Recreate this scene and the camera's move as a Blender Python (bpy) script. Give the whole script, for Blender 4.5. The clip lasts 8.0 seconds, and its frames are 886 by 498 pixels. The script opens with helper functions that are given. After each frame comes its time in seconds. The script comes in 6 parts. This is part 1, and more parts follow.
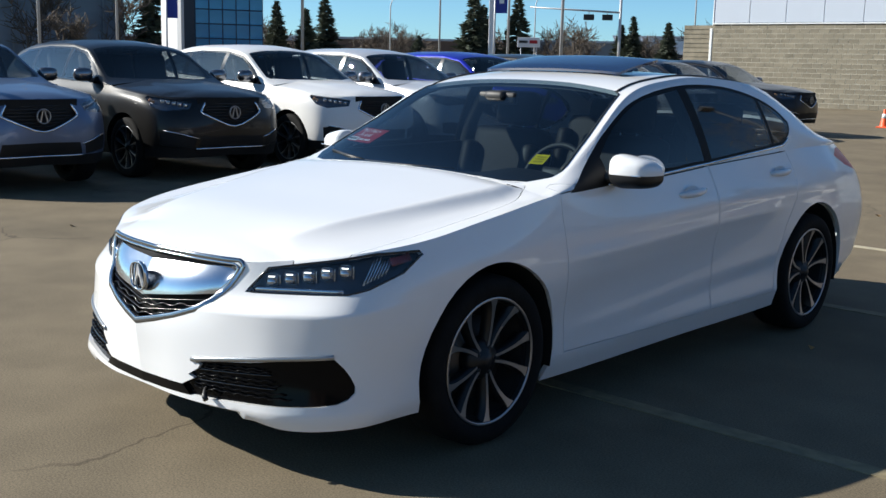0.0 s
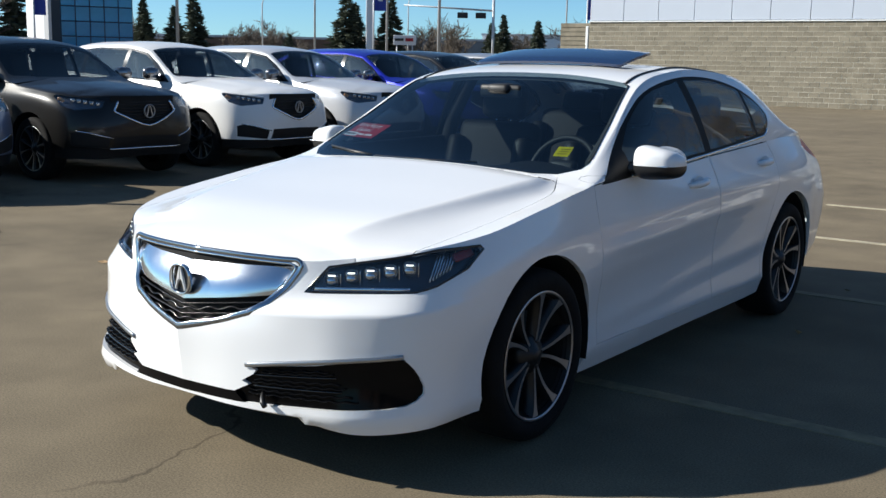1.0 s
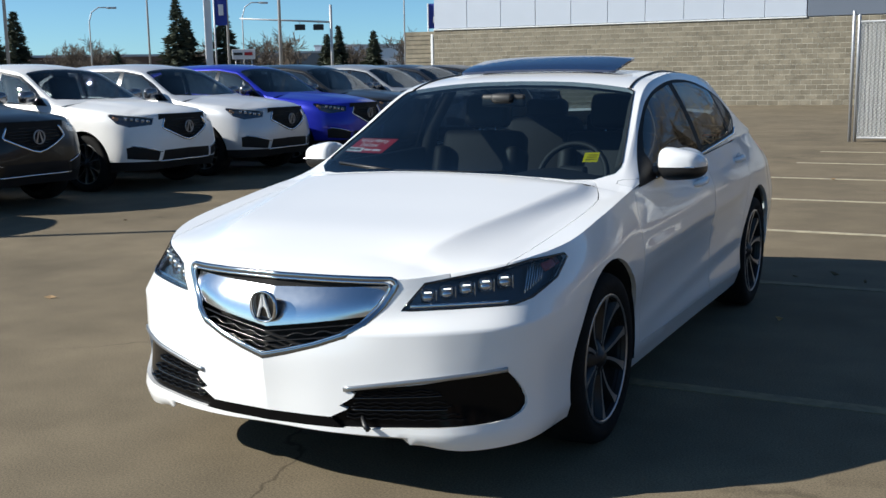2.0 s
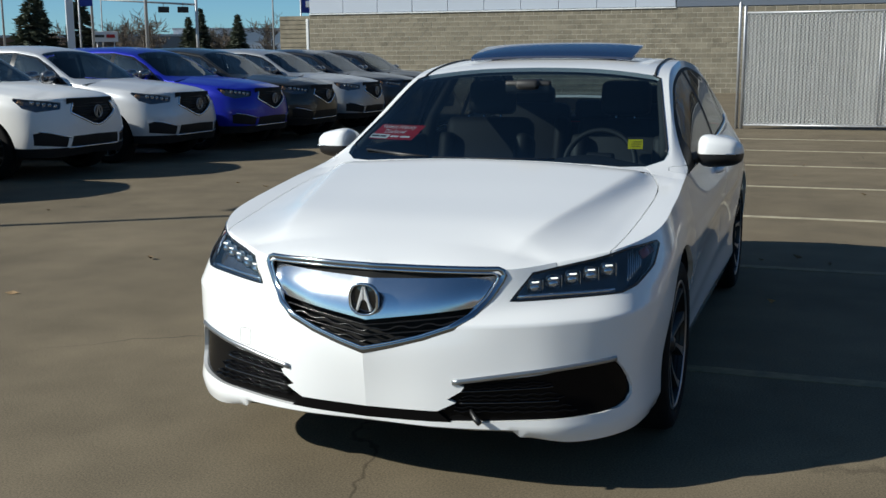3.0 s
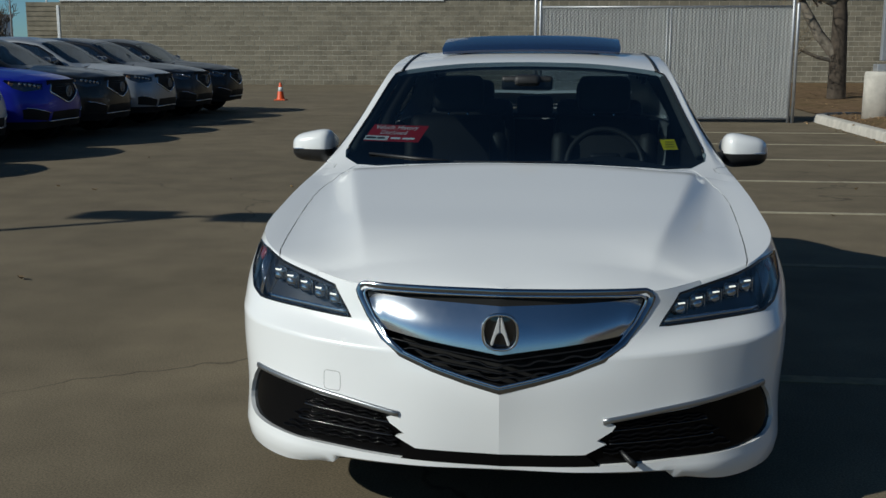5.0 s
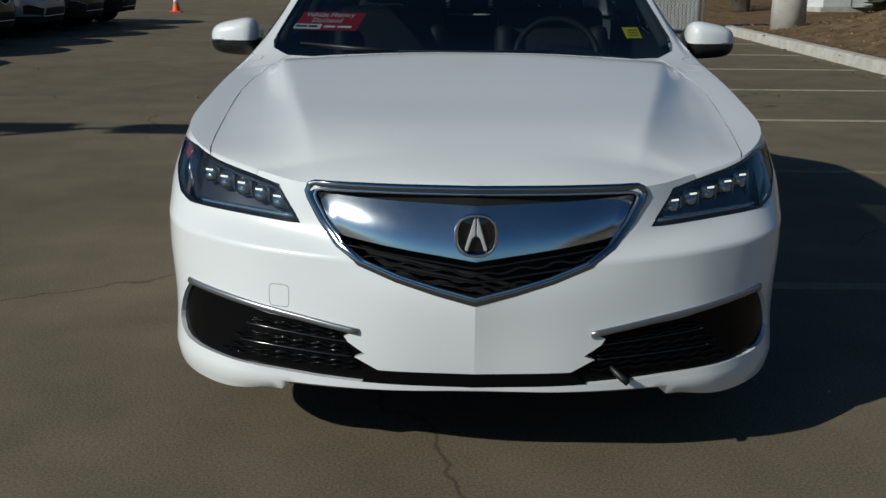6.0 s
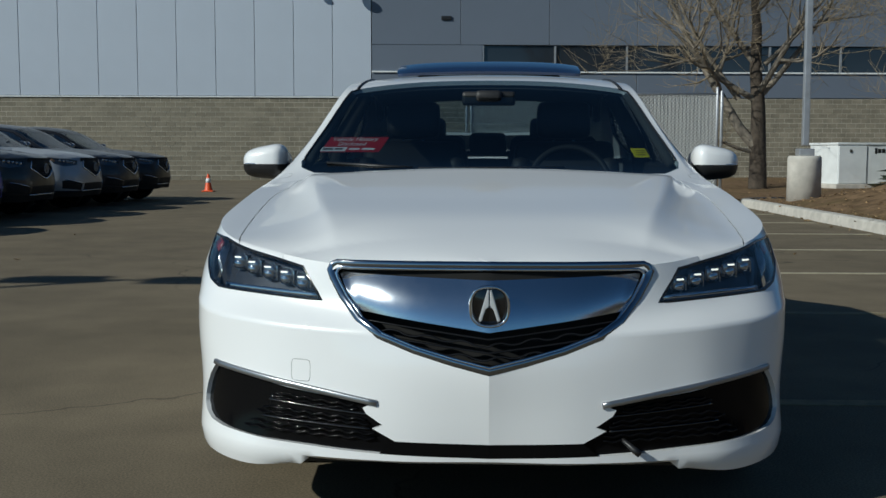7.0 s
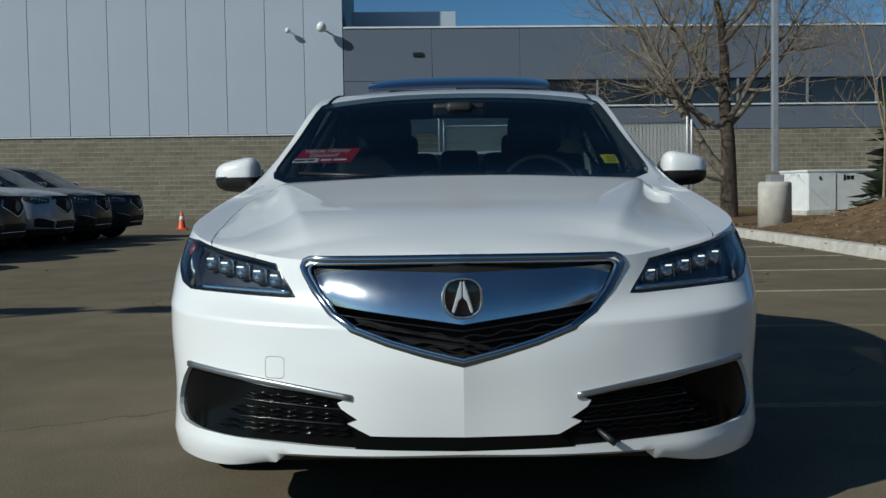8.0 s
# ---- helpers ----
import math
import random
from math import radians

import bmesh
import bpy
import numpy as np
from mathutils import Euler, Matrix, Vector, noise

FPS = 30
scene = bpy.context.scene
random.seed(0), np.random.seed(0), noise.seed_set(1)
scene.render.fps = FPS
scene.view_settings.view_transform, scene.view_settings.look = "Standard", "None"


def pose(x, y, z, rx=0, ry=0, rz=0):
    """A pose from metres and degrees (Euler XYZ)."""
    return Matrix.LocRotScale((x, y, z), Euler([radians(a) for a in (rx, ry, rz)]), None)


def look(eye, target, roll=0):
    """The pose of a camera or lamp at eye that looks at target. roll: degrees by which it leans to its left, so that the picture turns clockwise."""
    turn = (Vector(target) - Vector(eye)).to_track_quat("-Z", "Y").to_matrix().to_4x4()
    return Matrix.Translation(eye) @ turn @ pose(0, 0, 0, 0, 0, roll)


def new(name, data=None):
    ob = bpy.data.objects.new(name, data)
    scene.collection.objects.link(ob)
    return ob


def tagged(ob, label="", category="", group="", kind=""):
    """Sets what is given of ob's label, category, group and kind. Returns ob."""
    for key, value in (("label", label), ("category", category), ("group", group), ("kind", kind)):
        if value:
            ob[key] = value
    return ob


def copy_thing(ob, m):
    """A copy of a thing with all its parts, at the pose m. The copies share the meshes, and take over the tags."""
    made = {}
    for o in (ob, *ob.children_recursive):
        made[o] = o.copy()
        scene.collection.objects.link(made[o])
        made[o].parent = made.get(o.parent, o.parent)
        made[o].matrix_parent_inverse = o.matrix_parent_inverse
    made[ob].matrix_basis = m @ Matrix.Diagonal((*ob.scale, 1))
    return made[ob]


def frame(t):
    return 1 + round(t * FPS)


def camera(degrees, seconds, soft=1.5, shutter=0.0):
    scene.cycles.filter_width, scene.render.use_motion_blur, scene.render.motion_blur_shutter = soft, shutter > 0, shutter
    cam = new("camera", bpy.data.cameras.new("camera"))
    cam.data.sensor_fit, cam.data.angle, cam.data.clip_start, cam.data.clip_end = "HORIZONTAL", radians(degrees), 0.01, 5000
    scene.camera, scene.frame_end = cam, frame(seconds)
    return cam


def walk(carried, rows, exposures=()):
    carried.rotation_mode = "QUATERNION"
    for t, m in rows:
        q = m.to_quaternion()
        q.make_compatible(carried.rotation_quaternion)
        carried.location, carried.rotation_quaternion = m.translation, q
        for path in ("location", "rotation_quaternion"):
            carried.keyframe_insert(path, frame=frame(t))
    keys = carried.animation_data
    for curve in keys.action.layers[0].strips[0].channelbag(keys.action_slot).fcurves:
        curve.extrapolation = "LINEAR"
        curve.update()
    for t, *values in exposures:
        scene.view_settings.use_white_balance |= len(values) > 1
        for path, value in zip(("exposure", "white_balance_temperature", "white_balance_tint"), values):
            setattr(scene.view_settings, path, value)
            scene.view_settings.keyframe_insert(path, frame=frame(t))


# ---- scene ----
cam = camera(45.1, 8.0)
SKY, SUN, EXPOSURE = 0.075, 5.0, 0.0
EXPO = ((0.0, 0.74, 6600, 8), (1.7, 0.68, 6600, 8), (2.8, 0.34, 6550, 5), (3.5, -0.06, 6500, 4), (4.2, -0.32, 6480, 3), (5.5, -0.58, 6430, 3), (6.0, -0.60, 6440, 3), (6.5, -0.50, 6450, 2), (7.0, -0.46, 6250, 1), (8.0, -0.46, 6250, 1))
PATH = [
    (0, (3.486, -3.043, 1.467), (2.136, -1.607, 1.125), 1.3),
    (0.5, (3.227, -3.241, 1.463), (1.987, -1.708, 1.126), 0.0),
    (1, (2.923, -3.414, 1.427), (1.759, -1.823, 1.087), 1.1),
    (1.5, (2.559, -3.627, 1.474), (1.503, -1.966, 1.121), 1.8),
    (1.7, (2.418, -3.737, 1.437), (1.429, -2.029, 1.112), -0.1),
    (2.8, (1.568, -4.068, 1.436), (0.833, -2.243, 1.080), 0.8),
    (3, (1.416, -4.120, 1.443), (0.745, -2.269, 1.093), -0.4),
    (3.5, (1.029, -4.197, 1.458), (0.508, -2.301, 1.092), -0.7),
    (4, (0.662, -4.122, 1.457), (0.293, -2.188, 1.106), -0.8),
    (4.2, (0.536, -4.107, 1.466), (0.207, -2.166, 1.111), 0.2),
    (5.5, (0.019, -3.727, 1.416), (-0.104, -1.772, 1.014), -0.5),
    (6, (-0.042, -3.535, 1.309), (-0.072, -1.603, 0.796), 0.4),
    (6.5, (-0.037, -3.411, 1.222), (-0.079, -1.459, 0.788), 0.3),
    (7, (-0.012, -3.721, 1.056), (-0.091, -1.730, 0.881), 0.1),
    (7.5, (-0.013, -3.743, 0.953), (-0.059, -1.746, 0.844), -1.3),
    (8, (-0.003, -3.739, 0.939), (-0.036, -1.742, 0.834), -0.9),
]
walk(cam, [(t, look(eye, target, roll)) for t, eye, target, roll in PATH], EXPO)

# ---- world, sun ----
SUN_AZ = math.atan2(-1.38, -0.95)          # the sun stands ahead of the white car, on its right-hand side
SUN_EL = radians(30.8)
world = bpy.data.worlds.new("sky")
scene.world = world
world.use_nodes = True
wn = world.node_tree.nodes
sky = wn.new("ShaderNodeTexSky")
sky.sky_type, sky.sun_disc = "NISHITA", False
sky.sun_elevation, sky.sun_rotation = SUN_EL, SUN_AZ
sky.air_density, sky.dust_density, sky.ozone_density, sky.altitude = 0.60, 0.30, 2.2, 300
tint = wn.new("ShaderNodeMix")
tint.data_type, tint.blend_type = "RGBA", "MULTIPLY"
tint.inputs[0].default_value, tint.inputs[7].default_value = 1.0, (0.73, 1.04, 1.15, 1)
world.node_tree.links.new(sky.outputs[0], tint.inputs[6])
world.node_tree.links.new(tint.outputs[2], wn["Background"].inputs[0])
wn["Background"].inputs[1].default_value = SKY
sun = new("sun", bpy.data.lights.new("sun", "SUN"))
sun.data.energy, sun.data.angle, sun.data.color = SUN, radians(0.55), (1.0, 0.965, 0.91)
sun.matrix_world = look((-55.2, -38.0, 40.0), (0, 0, 0))
scene.view_settings.exposure = EXPOSURE

# ---- materials ----
MATS = {}


def mat(name, base=(0.5, 0.5, 0.5), rough=0.5, metal=0.0, coat=0.0, spread=0.0, scale=8.0, bump=0.0, bump_scale=120.0,
        per_object=0.0, per_island=0.0, stain=0.0, stain_scale=0.7, stain_colour=None, rough_spread=0.0, specular=0.5, emit=None):
    """A principled material with colour variation at two scales, stains and fine relief."""
    if name in MATS:
        return MATS[name]
    m = MATS[name] = bpy.data.materials.new(name)
    m.use_nodes = True
    n, l = m.node_tree.nodes, m.node_tree.links
    b = n["Principled BSDF"]
    b.inputs["Base Color"].default_value = (*base, 1)
    b.inputs["Roughness"].default_value = rough
    b.inputs["Metallic"].default_value = metal
    b.inputs["Specular IOR Level"].default_value = specular
    if coat:
        b.inputs["Coat Weight"].default_value, b.inputs["Coat Roughness"].default_value = coat, 0.03
    if emit:
        b.inputs["Emission Color"].default_value, b.inputs["Emission Strength"].default_value = (*emit[:3], 1), emit[3]
    where = n.new("ShaderNodeTexCoord").outputs["Object"]
    colour = None

    def noise_at(size, detail=6.0):
        t = n.new("ShaderNodeTexNoise")
        t.inputs["Scale"].default_value, t.inputs["Detail"].default_value = size, detail
        l.new(where, t.inputs["Vector"])
        return t.outputs["Fac"]

    def mixed(fac, a, second, blend="MIX"):
        x = n.new("ShaderNodeMix")
        x.data_type, x.blend_type = "RGBA", blend
        for value, socket in ((fac, x.inputs[0]), (a, x.inputs[6]), (second, x.inputs[7])):
            if isinstance(value, (tuple, float, int)):
                socket.default_value = value
            else:
                l.new(value, socket)
        return x.outputs[2]

    def ramped(source, low, high, a=0.0, z=1.0):
        r = n.new("ShaderNodeMapRange")
        r.inputs[1].default_value, r.inputs[2].default_value, r.inputs[3].default_value, r.inputs[4].default_value = low, high, a, z
        l.new(source, r.inputs[0])
        return r.outputs[0]

    if spread:
        dark, light = tuple(c * (1 - spread) for c in base) + (1,), tuple(min(1, c * (1 + spread)) for c in base) + (1,)
        colour = mixed(ramped(noise_at(scale), 0.3, 0.7), dark, light)
    if stain:
        dark = (*(stain_colour or tuple(c * 0.55 for c in base)), 1)
        fac = ramped(noise_at(stain_scale, 4), 0.5, 0.72, 0, stain)
        colour = mixed(fac, colour or (*base, 1), dark)
    if per_object or per_island:
        if per_object:
            source, amount = n.new("ShaderNodeObjectInfo").outputs["Random"], per_object
        else:
            source, amount = n.new("ShaderNodeNewGeometry").outputs["Random Per Island"], per_island
        grey = ramped(source, 0, 1, 1 - amount, 1 + amount)
        colour = mixed(1.0, colour or (*base, 1), grey, "MULTIPLY")
    if colour:
        l.new(colour, b.inputs["Base Color"])
    if rough_spread:
        l.new(ramped(noise_at(scale * 2.3), 0.3, 0.7, rough - rough_spread, rough + rough_spread), b.inputs["Roughness"])
    if bump:
        t = n.new("ShaderNodeBump")
        t.inputs["Strength"].default_value, t.inputs["Distance"].default_value = bump, 0.01
        l.new(noise_at(bump_scale, 3), t.inputs["Height"])
        l.new(t.outputs[0], b.inputs["Normal"])
    return m


def glass(name, tint, rough=0.0, gloss_least=0.075, gloss_most=0.9):
    """A thin pane: it lets tinted light straight through and mirrors by its Fresnel gloss."""
    if name in MATS:
        return MATS[name]
    m = MATS[name] = bpy.data.materials.new(name)
    m.use_nodes = True
    n, l = m.node_tree.nodes, m.node_tree.links
    n.remove(n["Principled BSDF"])
    clear, gloss, f, x = n.new("ShaderNodeBsdfTransparent"), n.new("ShaderNodeBsdfGlossy"), n.new("ShaderNodeLayerWeight"), n.new("ShaderNodeMixShader")
    power, lift = n.new("ShaderNodeMath"), n.new("ShaderNodeMath")
    power.operation, lift.operation = "POWER", "MULTIPLY_ADD"
    power.inputs[1].default_value, lift.inputs[1].default_value, lift.inputs[2].default_value = 5.0, gloss_most, gloss_least
    clear.inputs[0].default_value = (*tint, 1)
    gloss.inputs["Roughness"].default_value = rough
    l.new(f.outputs["Facing"], power.inputs[0])
    l.new(power.outputs[0], lift.inputs[0])
    l.new(lift.outputs[0], x.inputs[0])
    l.new(clear.outputs[0], x.inputs[1])
    l.new(gloss.outputs[0], x.inputs[2])
    l.new(x.outputs[0], n["Material Output"].inputs[0])
    return m


# ---- mesh helpers ----
def mesh_of(bm, name, material, smooth=True):
    data = bpy.data.meshes.new(name)
    bm.to_mesh(data)
    bm.free()
    if smooth:
        data.shade_smooth()
    for m in material if isinstance(material, (list, tuple)) else [material]:
        data.materials.append(m)
    return data


def part(name, bm, material, parent=None, label="", smooth=True, at=None):
    """Links a bmesh as one mesh object, under a thing or a part."""
    ob = new(name, mesh_of(bm, name, material, smooth))
    if parent is not None:
        ob.parent = parent
    if at is not None:
        ob.matrix_basis = at
    return tagged(ob, label)


def thing(name, label, category, group="", at=None, kind=""):
    ob = new(name)
    ob.empty_display_size = 0.2
    if at is not None:
        ob.matrix_basis = at
    return tagged(ob, label, category, group, kind)


def share(ob, parent, at, name=None):
    """Another object on the same mesh."""
    c = new(name or ob.name.split(".")[0], ob.data)
    c.parent = parent
    c.matrix_basis = at
    return c


def box_bm(sx, sy, sz, bevel=0.0, at=(0, 0, 0), seg=2, bm=None):
    own = bmesh.new()
    bmesh.ops.create_cube(own, size=1)
    for v in own.verts:
        v.co = Vector((v.co.x * sx, v.co.y * sy, v.co.z * sz))
    if bevel:
        bmesh.ops.bevel(own, geom=own.edges[:], offset=bevel, segments=seg, profile=0.6, affect="EDGES")
    bmesh.ops.translate(own, vec=at, verts=own.verts)
    return into(bm, own)


def into(bm, own, m=None):
    """Adds one bmesh to another."""
    if m is not None:
        own.transform(m)
    if bm is None:
        return own
    data = bpy.data.meshes.new("tmp")
    own.to_mesh(data)
    own.free()
    bm.from_mesh(data)
    bpy.data.meshes.remove(data)
    return bm


def tube(points, radii, sides=8, bm=None, cap=True):
    """A round, tapered bar along a polyline."""
    own = bmesh.new()
    pts = [Vector(p) for p in points]
    radii = radii if hasattr(radii, "__len__") else [radii] * len(pts)
    rings, up = [], None
    for i, p in enumerate(pts):
        d = (pts[min(i + 1, len(pts) - 1)] - pts[max(i - 1, 0)]).normalized()
        if up is None:
            up = Vector((0, 0, 1)) if abs(d.z) < 0.9 else Vector((1, 0, 0))
        side = d.cross(up).normalized()
        up = side.cross(d).normalized()
        rings.append([own.verts.new(p + radii[i] * (math.cos(a) * side + math.sin(a) * up)) for a in [2 * math.pi * k / sides for k in range(sides)]])
    for a, b in zip(rings, rings[1:]):
        for k in range(sides):
            own.faces.new((a[k], a[(k + 1) % sides], b[(k + 1) % sides], b[k]))
    if cap:
        own.faces.new(rings[0][::-1])
        own.faces.new(rings[-1])
    bmesh.ops.recalc_face_normals(own, faces=own.faces)
    return into(bm, own)


def lathe(profile, sides=40, axis="z", bm=None):
    """A turned shape from (radius, height) pairs."""
    own = bmesh.new()
    rings = []
    for r, h in profile:
        ring = []
        for k in range(sides):
            a = 2 * math.pi * k / sides
            c, s = r * math.cos(a), r * math.sin(a)
            ring.append(own.verts.new((c, s, h) if axis == "z" else (h, c, s)))
        rings.append(ring)
    for a, b in zip(rings, rings[1:]):
        for k in range(sides):
            own.faces.new((a[k], a[(k + 1) % sides], b[(k + 1) % sides], b[k]))
    bmesh.ops.remove_doubles(own, verts=own.verts, dist=1e-5)
    bmesh.ops.recalc_face_normals(own, faces=own.faces)
    return into(bm, own)


def prism(poly, depth, bm=None, m=None, bevel=0.0):
    """A flat polygon in x and z, given depth along +y."""
    own = bmesh.new()
    f = own.faces.new([own.verts.new((x, 0, z)) for x, z in poly])
    r = bmesh.ops.extrude_face_region(own, geom=[f])
    bmesh.ops.translate(own, vec=(0, depth, 0), verts=[v for v in r["geom"] if isinstance(v, bmesh.types.BMVert)])
    bmesh.ops.recalc_face_normals(own, faces=own.faces)
    if bevel:
        bmesh.ops.bevel(own, geom=own.edges[:], offset=bevel, segments=2, affect="EDGES")
    return into(bm, own, m)


def spline(keys, n):
    """A smooth run of n points per span through the keys (rows of numbers)."""
    k = np.array(keys, float)
    d = np.maximum(np.linalg.norm(np.diff(k, axis=0), axis=1), 1e-6) ** 0.5
    out = []
    for i in range(len(k) - 1):
        p1, p2 = k[i], k[i + 1]
        m1 = (p2 - p1) / d[i] if i == 0 else ((p1 - k[i - 1]) / d[i - 1] * d[i] + (p2 - p1) / d[i] * d[i - 1]) / (d[i] + d[i - 1])
        m2 = (p2 - p1) / d[i] if i == len(k) - 2 else ((p2 - p1) / d[i] * d[i + 1] + (k[i + 2] - p2) / d[i + 1] * d[i]) / (d[i] + d[i + 1])
        for t in np.linspace(0, 1, n, endpoint=False):
            out.append((2 * t**3 - 3 * t**2 + 1) * p1 + (t**3 - 2 * t**2 + t) * d[i] * m1 + (3 * t**2 - 2 * t**3) * p2 + (t**3 - t**2) * d[i] * m2)
    out.append(k[-1])
    return np.array(out)


def curve_at(keys, y):
    """Values at y of a smooth curve through rows (y, value, value, ...)."""
    k = np.array(keys, float)
    x, v = k[:, 0], k[:, 1:]
    slopes = np.gradient(v, x, axis=0)
    i = int(np.clip(np.searchsorted(x, y) - 1, 0, len(x) - 2))
    h = x[i + 1] - x[i]
    t = min(max((y - x[i]) / h, 0), 1)
    return (2 * t**3 - 3 * t**2 + 1) * v[i] + (t**3 - 2 * t**2 + t) * h * slopes[i] + (3 * t**2 - 2 * t**3) * v[i + 1] + (t**3 - t**2) * h * slopes[i + 1]

# ---- the lot ----
M_ASPHALT = mat("asphalt", (0.152, 0.123, 0.082), 0.9, spread=0.16, scale=0.55, bump=0.05, bump_scale=230, stain=0.35, stain_scale=0.35, specular=0.25)


def crack_asphalt(m):
    """Gives asphalt its grit, its lighter stones and a net of fine cracks."""
    n, l = m.node_tree.nodes, m.node_tree.links
    b = n["Principled BSDF"]
    base = b.inputs["Base Color"].links[0].from_socket
    where = n.new("ShaderNodeTexCoord").outputs["Object"]

    def tex(kind, scale, **values):
        t = n.new(kind)
        l.new(where, t.inputs["Vector"])
        t.inputs["Scale"].default_value = scale
        return t

    def rng(src, a, z, c, d):
        r = n.new("ShaderNodeMapRange")
        for k, v in enumerate((a, z, c, d)):
            r.inputs[k + 1].default_value = v
        l.new(src, r.inputs[0])
        return r.outputs[0]

    def times(a, fac):
        x = n.new("ShaderNodeMix")
        x.data_type, x.blend_type = "RGBA", "MULTIPLY"
        x.inputs[0].default_value = 1.0
        l.new(a, x.inputs[6])
        l.new(fac, x.inputs[7])
        return x.outputs[2]

    grit = tex("ShaderNodeTexNoise", 130.0)
    grit.inputs["Detail"].default_value = 4.0
    patch = tex("ShaderNodeTexNoise", 2.2)
    warp = tex("ShaderNodeTexNoise", 1.1)
    warp.inputs["Detail"].default_value = 5.0
    bend = n.new("ShaderNodeVectorMath")
    bend.operation = "MULTIPLY_ADD"
    l.new(warp.outputs["Color"], bend.inputs[0])
    bend.inputs[1].default_value = (1.6, 1.6, 0.0)
    l.new(where, bend.inputs[2])
    net = n.new("ShaderNodeTexVoronoi")
    net.feature = "DISTANCE_TO_EDGE"
    net.inputs["Scale"].default_value = 0.32
    l.new(bend.outputs[0], net.inputs["Vector"])
    some = tex("ShaderNodeTexNoise", 0.45)
    crack = rng(net.outputs["Distance"], 0.0012, 0.006, 0.55, 1.0)
    keep = rng(some.outputs["Fac"], 0.5, 0.62, 1.0, 0.0)
    mix = n.new("ShaderNodeMix")
    mix.data_type = "FLOAT"
    l.new(keep, mix.inputs[0])
    l.new(crack, mix.inputs[2])
    mix.inputs[3].default_value = 1.0
    out = times(base, rng(grit.outputs["Fac"], 0.32, 0.68, 0.70, 1.32))
    out = times(out, rng(patch.outputs["Fac"], 0.3, 0.7, 0.9, 1.1))
    out = times(out, mix.outputs[0])
    l.new(out, b.inputs["Base Color"])


crack_asphalt(M_ASPHALT)
M_PAINTLINE = mat("line_paint", (0.38, 0.335, 0.235), 0.75, spread=0.25, scale=14, stain=0.7, stain_scale=6, stain_colour=(0.2, 0.175, 0.14))
# blotchy paint for the two nearest lines, the car's shade darkened into its colour
M_SHADEDLINE = mat("worn_line_paint", (0.21, 0.172, 0.10), 0.85, spread=0.25, scale=14, stain=0.8, stain_scale=5, stain_colour=(0.15, 0.122, 0.09))
M_CONCRETE = mat("concrete", (0.50, 0.47, 0.42), 0.85, spread=0.16, scale=5, bump=0.3, bump_scale=60, stain=0.4, stain_scale=1.6)
M_DIRT = mat("dry_grass", (0.16, 0.105, 0.06), 0.95, spread=0.45, scale=5, bump=0.8, bump_scale=35, stain=0.6, stain_scale=1.3, stain_colour=(0.09, 0.075, 0.03), specular=0.1)
M_BLOCK = mat("split_face_block", (0.215, 0.192, 0.147), 0.92, spread=0.22, scale=2.4, bump=0.7, bump_scale=22, per_island=0.13, specular=0.2)
M_BLOCKPART = mat("split_face_block_single", (0.215, 0.192, 0.147), 0.92, spread=0.22, scale=2.4, bump=0.7, bump_scale=22, per_object=0.13, specular=0.2)
M_MORTAR = mat("mortar", (0.50, 0.47, 0.39), 0.95, spread=0.1, scale=3, specular=0.2)
M_PANEL = mat("metal_cladding", (0.45, 0.50, 0.575), 0.5, 0.0, spread=0.03, scale=0.5, specular=0.4)
M_GREYCLAD = mat("grey_cladding", (0.125, 0.150, 0.192), 0.55, spread=0.04, scale=0.4, specular=0.4)
M_DARKGLASS = mat("window_glass", (0.02, 0.024, 0.03), 0.06, spread=0.3, scale=0.3, specular=0.7)
M_GALV = mat("galvanised_steel", (0.40, 0.41, 0.43), 0.45, 0.6, spread=0.12, scale=6)
M_WHITEMETAL = mat("white_enamel", (0.72, 0.74, 0.74), 0.45, spread=0.06, scale=3, stain=0.2, stain_scale=2)
M_BLACKPL = mat("black_plastic", (0.012, 0.012, 0.013), 0.45, spread=0.2, scale=30)
M_BARK = mat("bark", (0.062, 0.048, 0.036), 0.95, spread=0.35, scale=9, bump=0.9, bump_scale=28)
M_TWIG = mat("twig", (0.24, 0.19, 0.125), 0.9, spread=0.25, scale=6)
M_SPRUCE = mat("spruce_needles", (0.08, 0.095, 0.065), 0.8, per_island=0.4)
M_BROWNBUSH = mat("bare_twigs_far", (0.115, 0.092, 0.072), 0.95, per_island=0.35)



gx = [-2500, -400, -100, *np.arange(-62, -10, 4), *np.arange(-10, 6.01, 0.5), 12, 30, 70, 200, 600, 2500]
gy = [-2500, -400, -100, -60, *np.arange(-44, -3, 4), *np.arange(-3, 18, 0.75), 25, 40, 80, 200, 600, 2500]
bm = bmesh.new()
gv = [[bm.verts.new((x, y, 0.0)) for x in gx] for y in gy]
for j in range(len(gy) - 1):
    for i in range(len(gx) - 1):
        bm.faces.new((gv[j][i], gv[j][i + 1], gv[j + 1][i + 1], gv[j + 1][i]))
tagged(part("ground", bm, M_ASPHALT), "worn brown-grey asphalt of a car dealer's lot", "ground", kind="structure")

for i, y in enumerate((0.84, 3.5, 5.98, 8.42, 10.9, 13.35, 15.8)):
    bm = box_bm(5.75, 0.095, 0.006, at=(2.33, y, 0.001))
    tagged(part("stall_line", bm, M_PAINTLINE if i > 1 else M_SHADEDLINE, smooth=False), "faded pale yellow stall line painted on asphalt", "road marking", "stall lines", kind="structure")

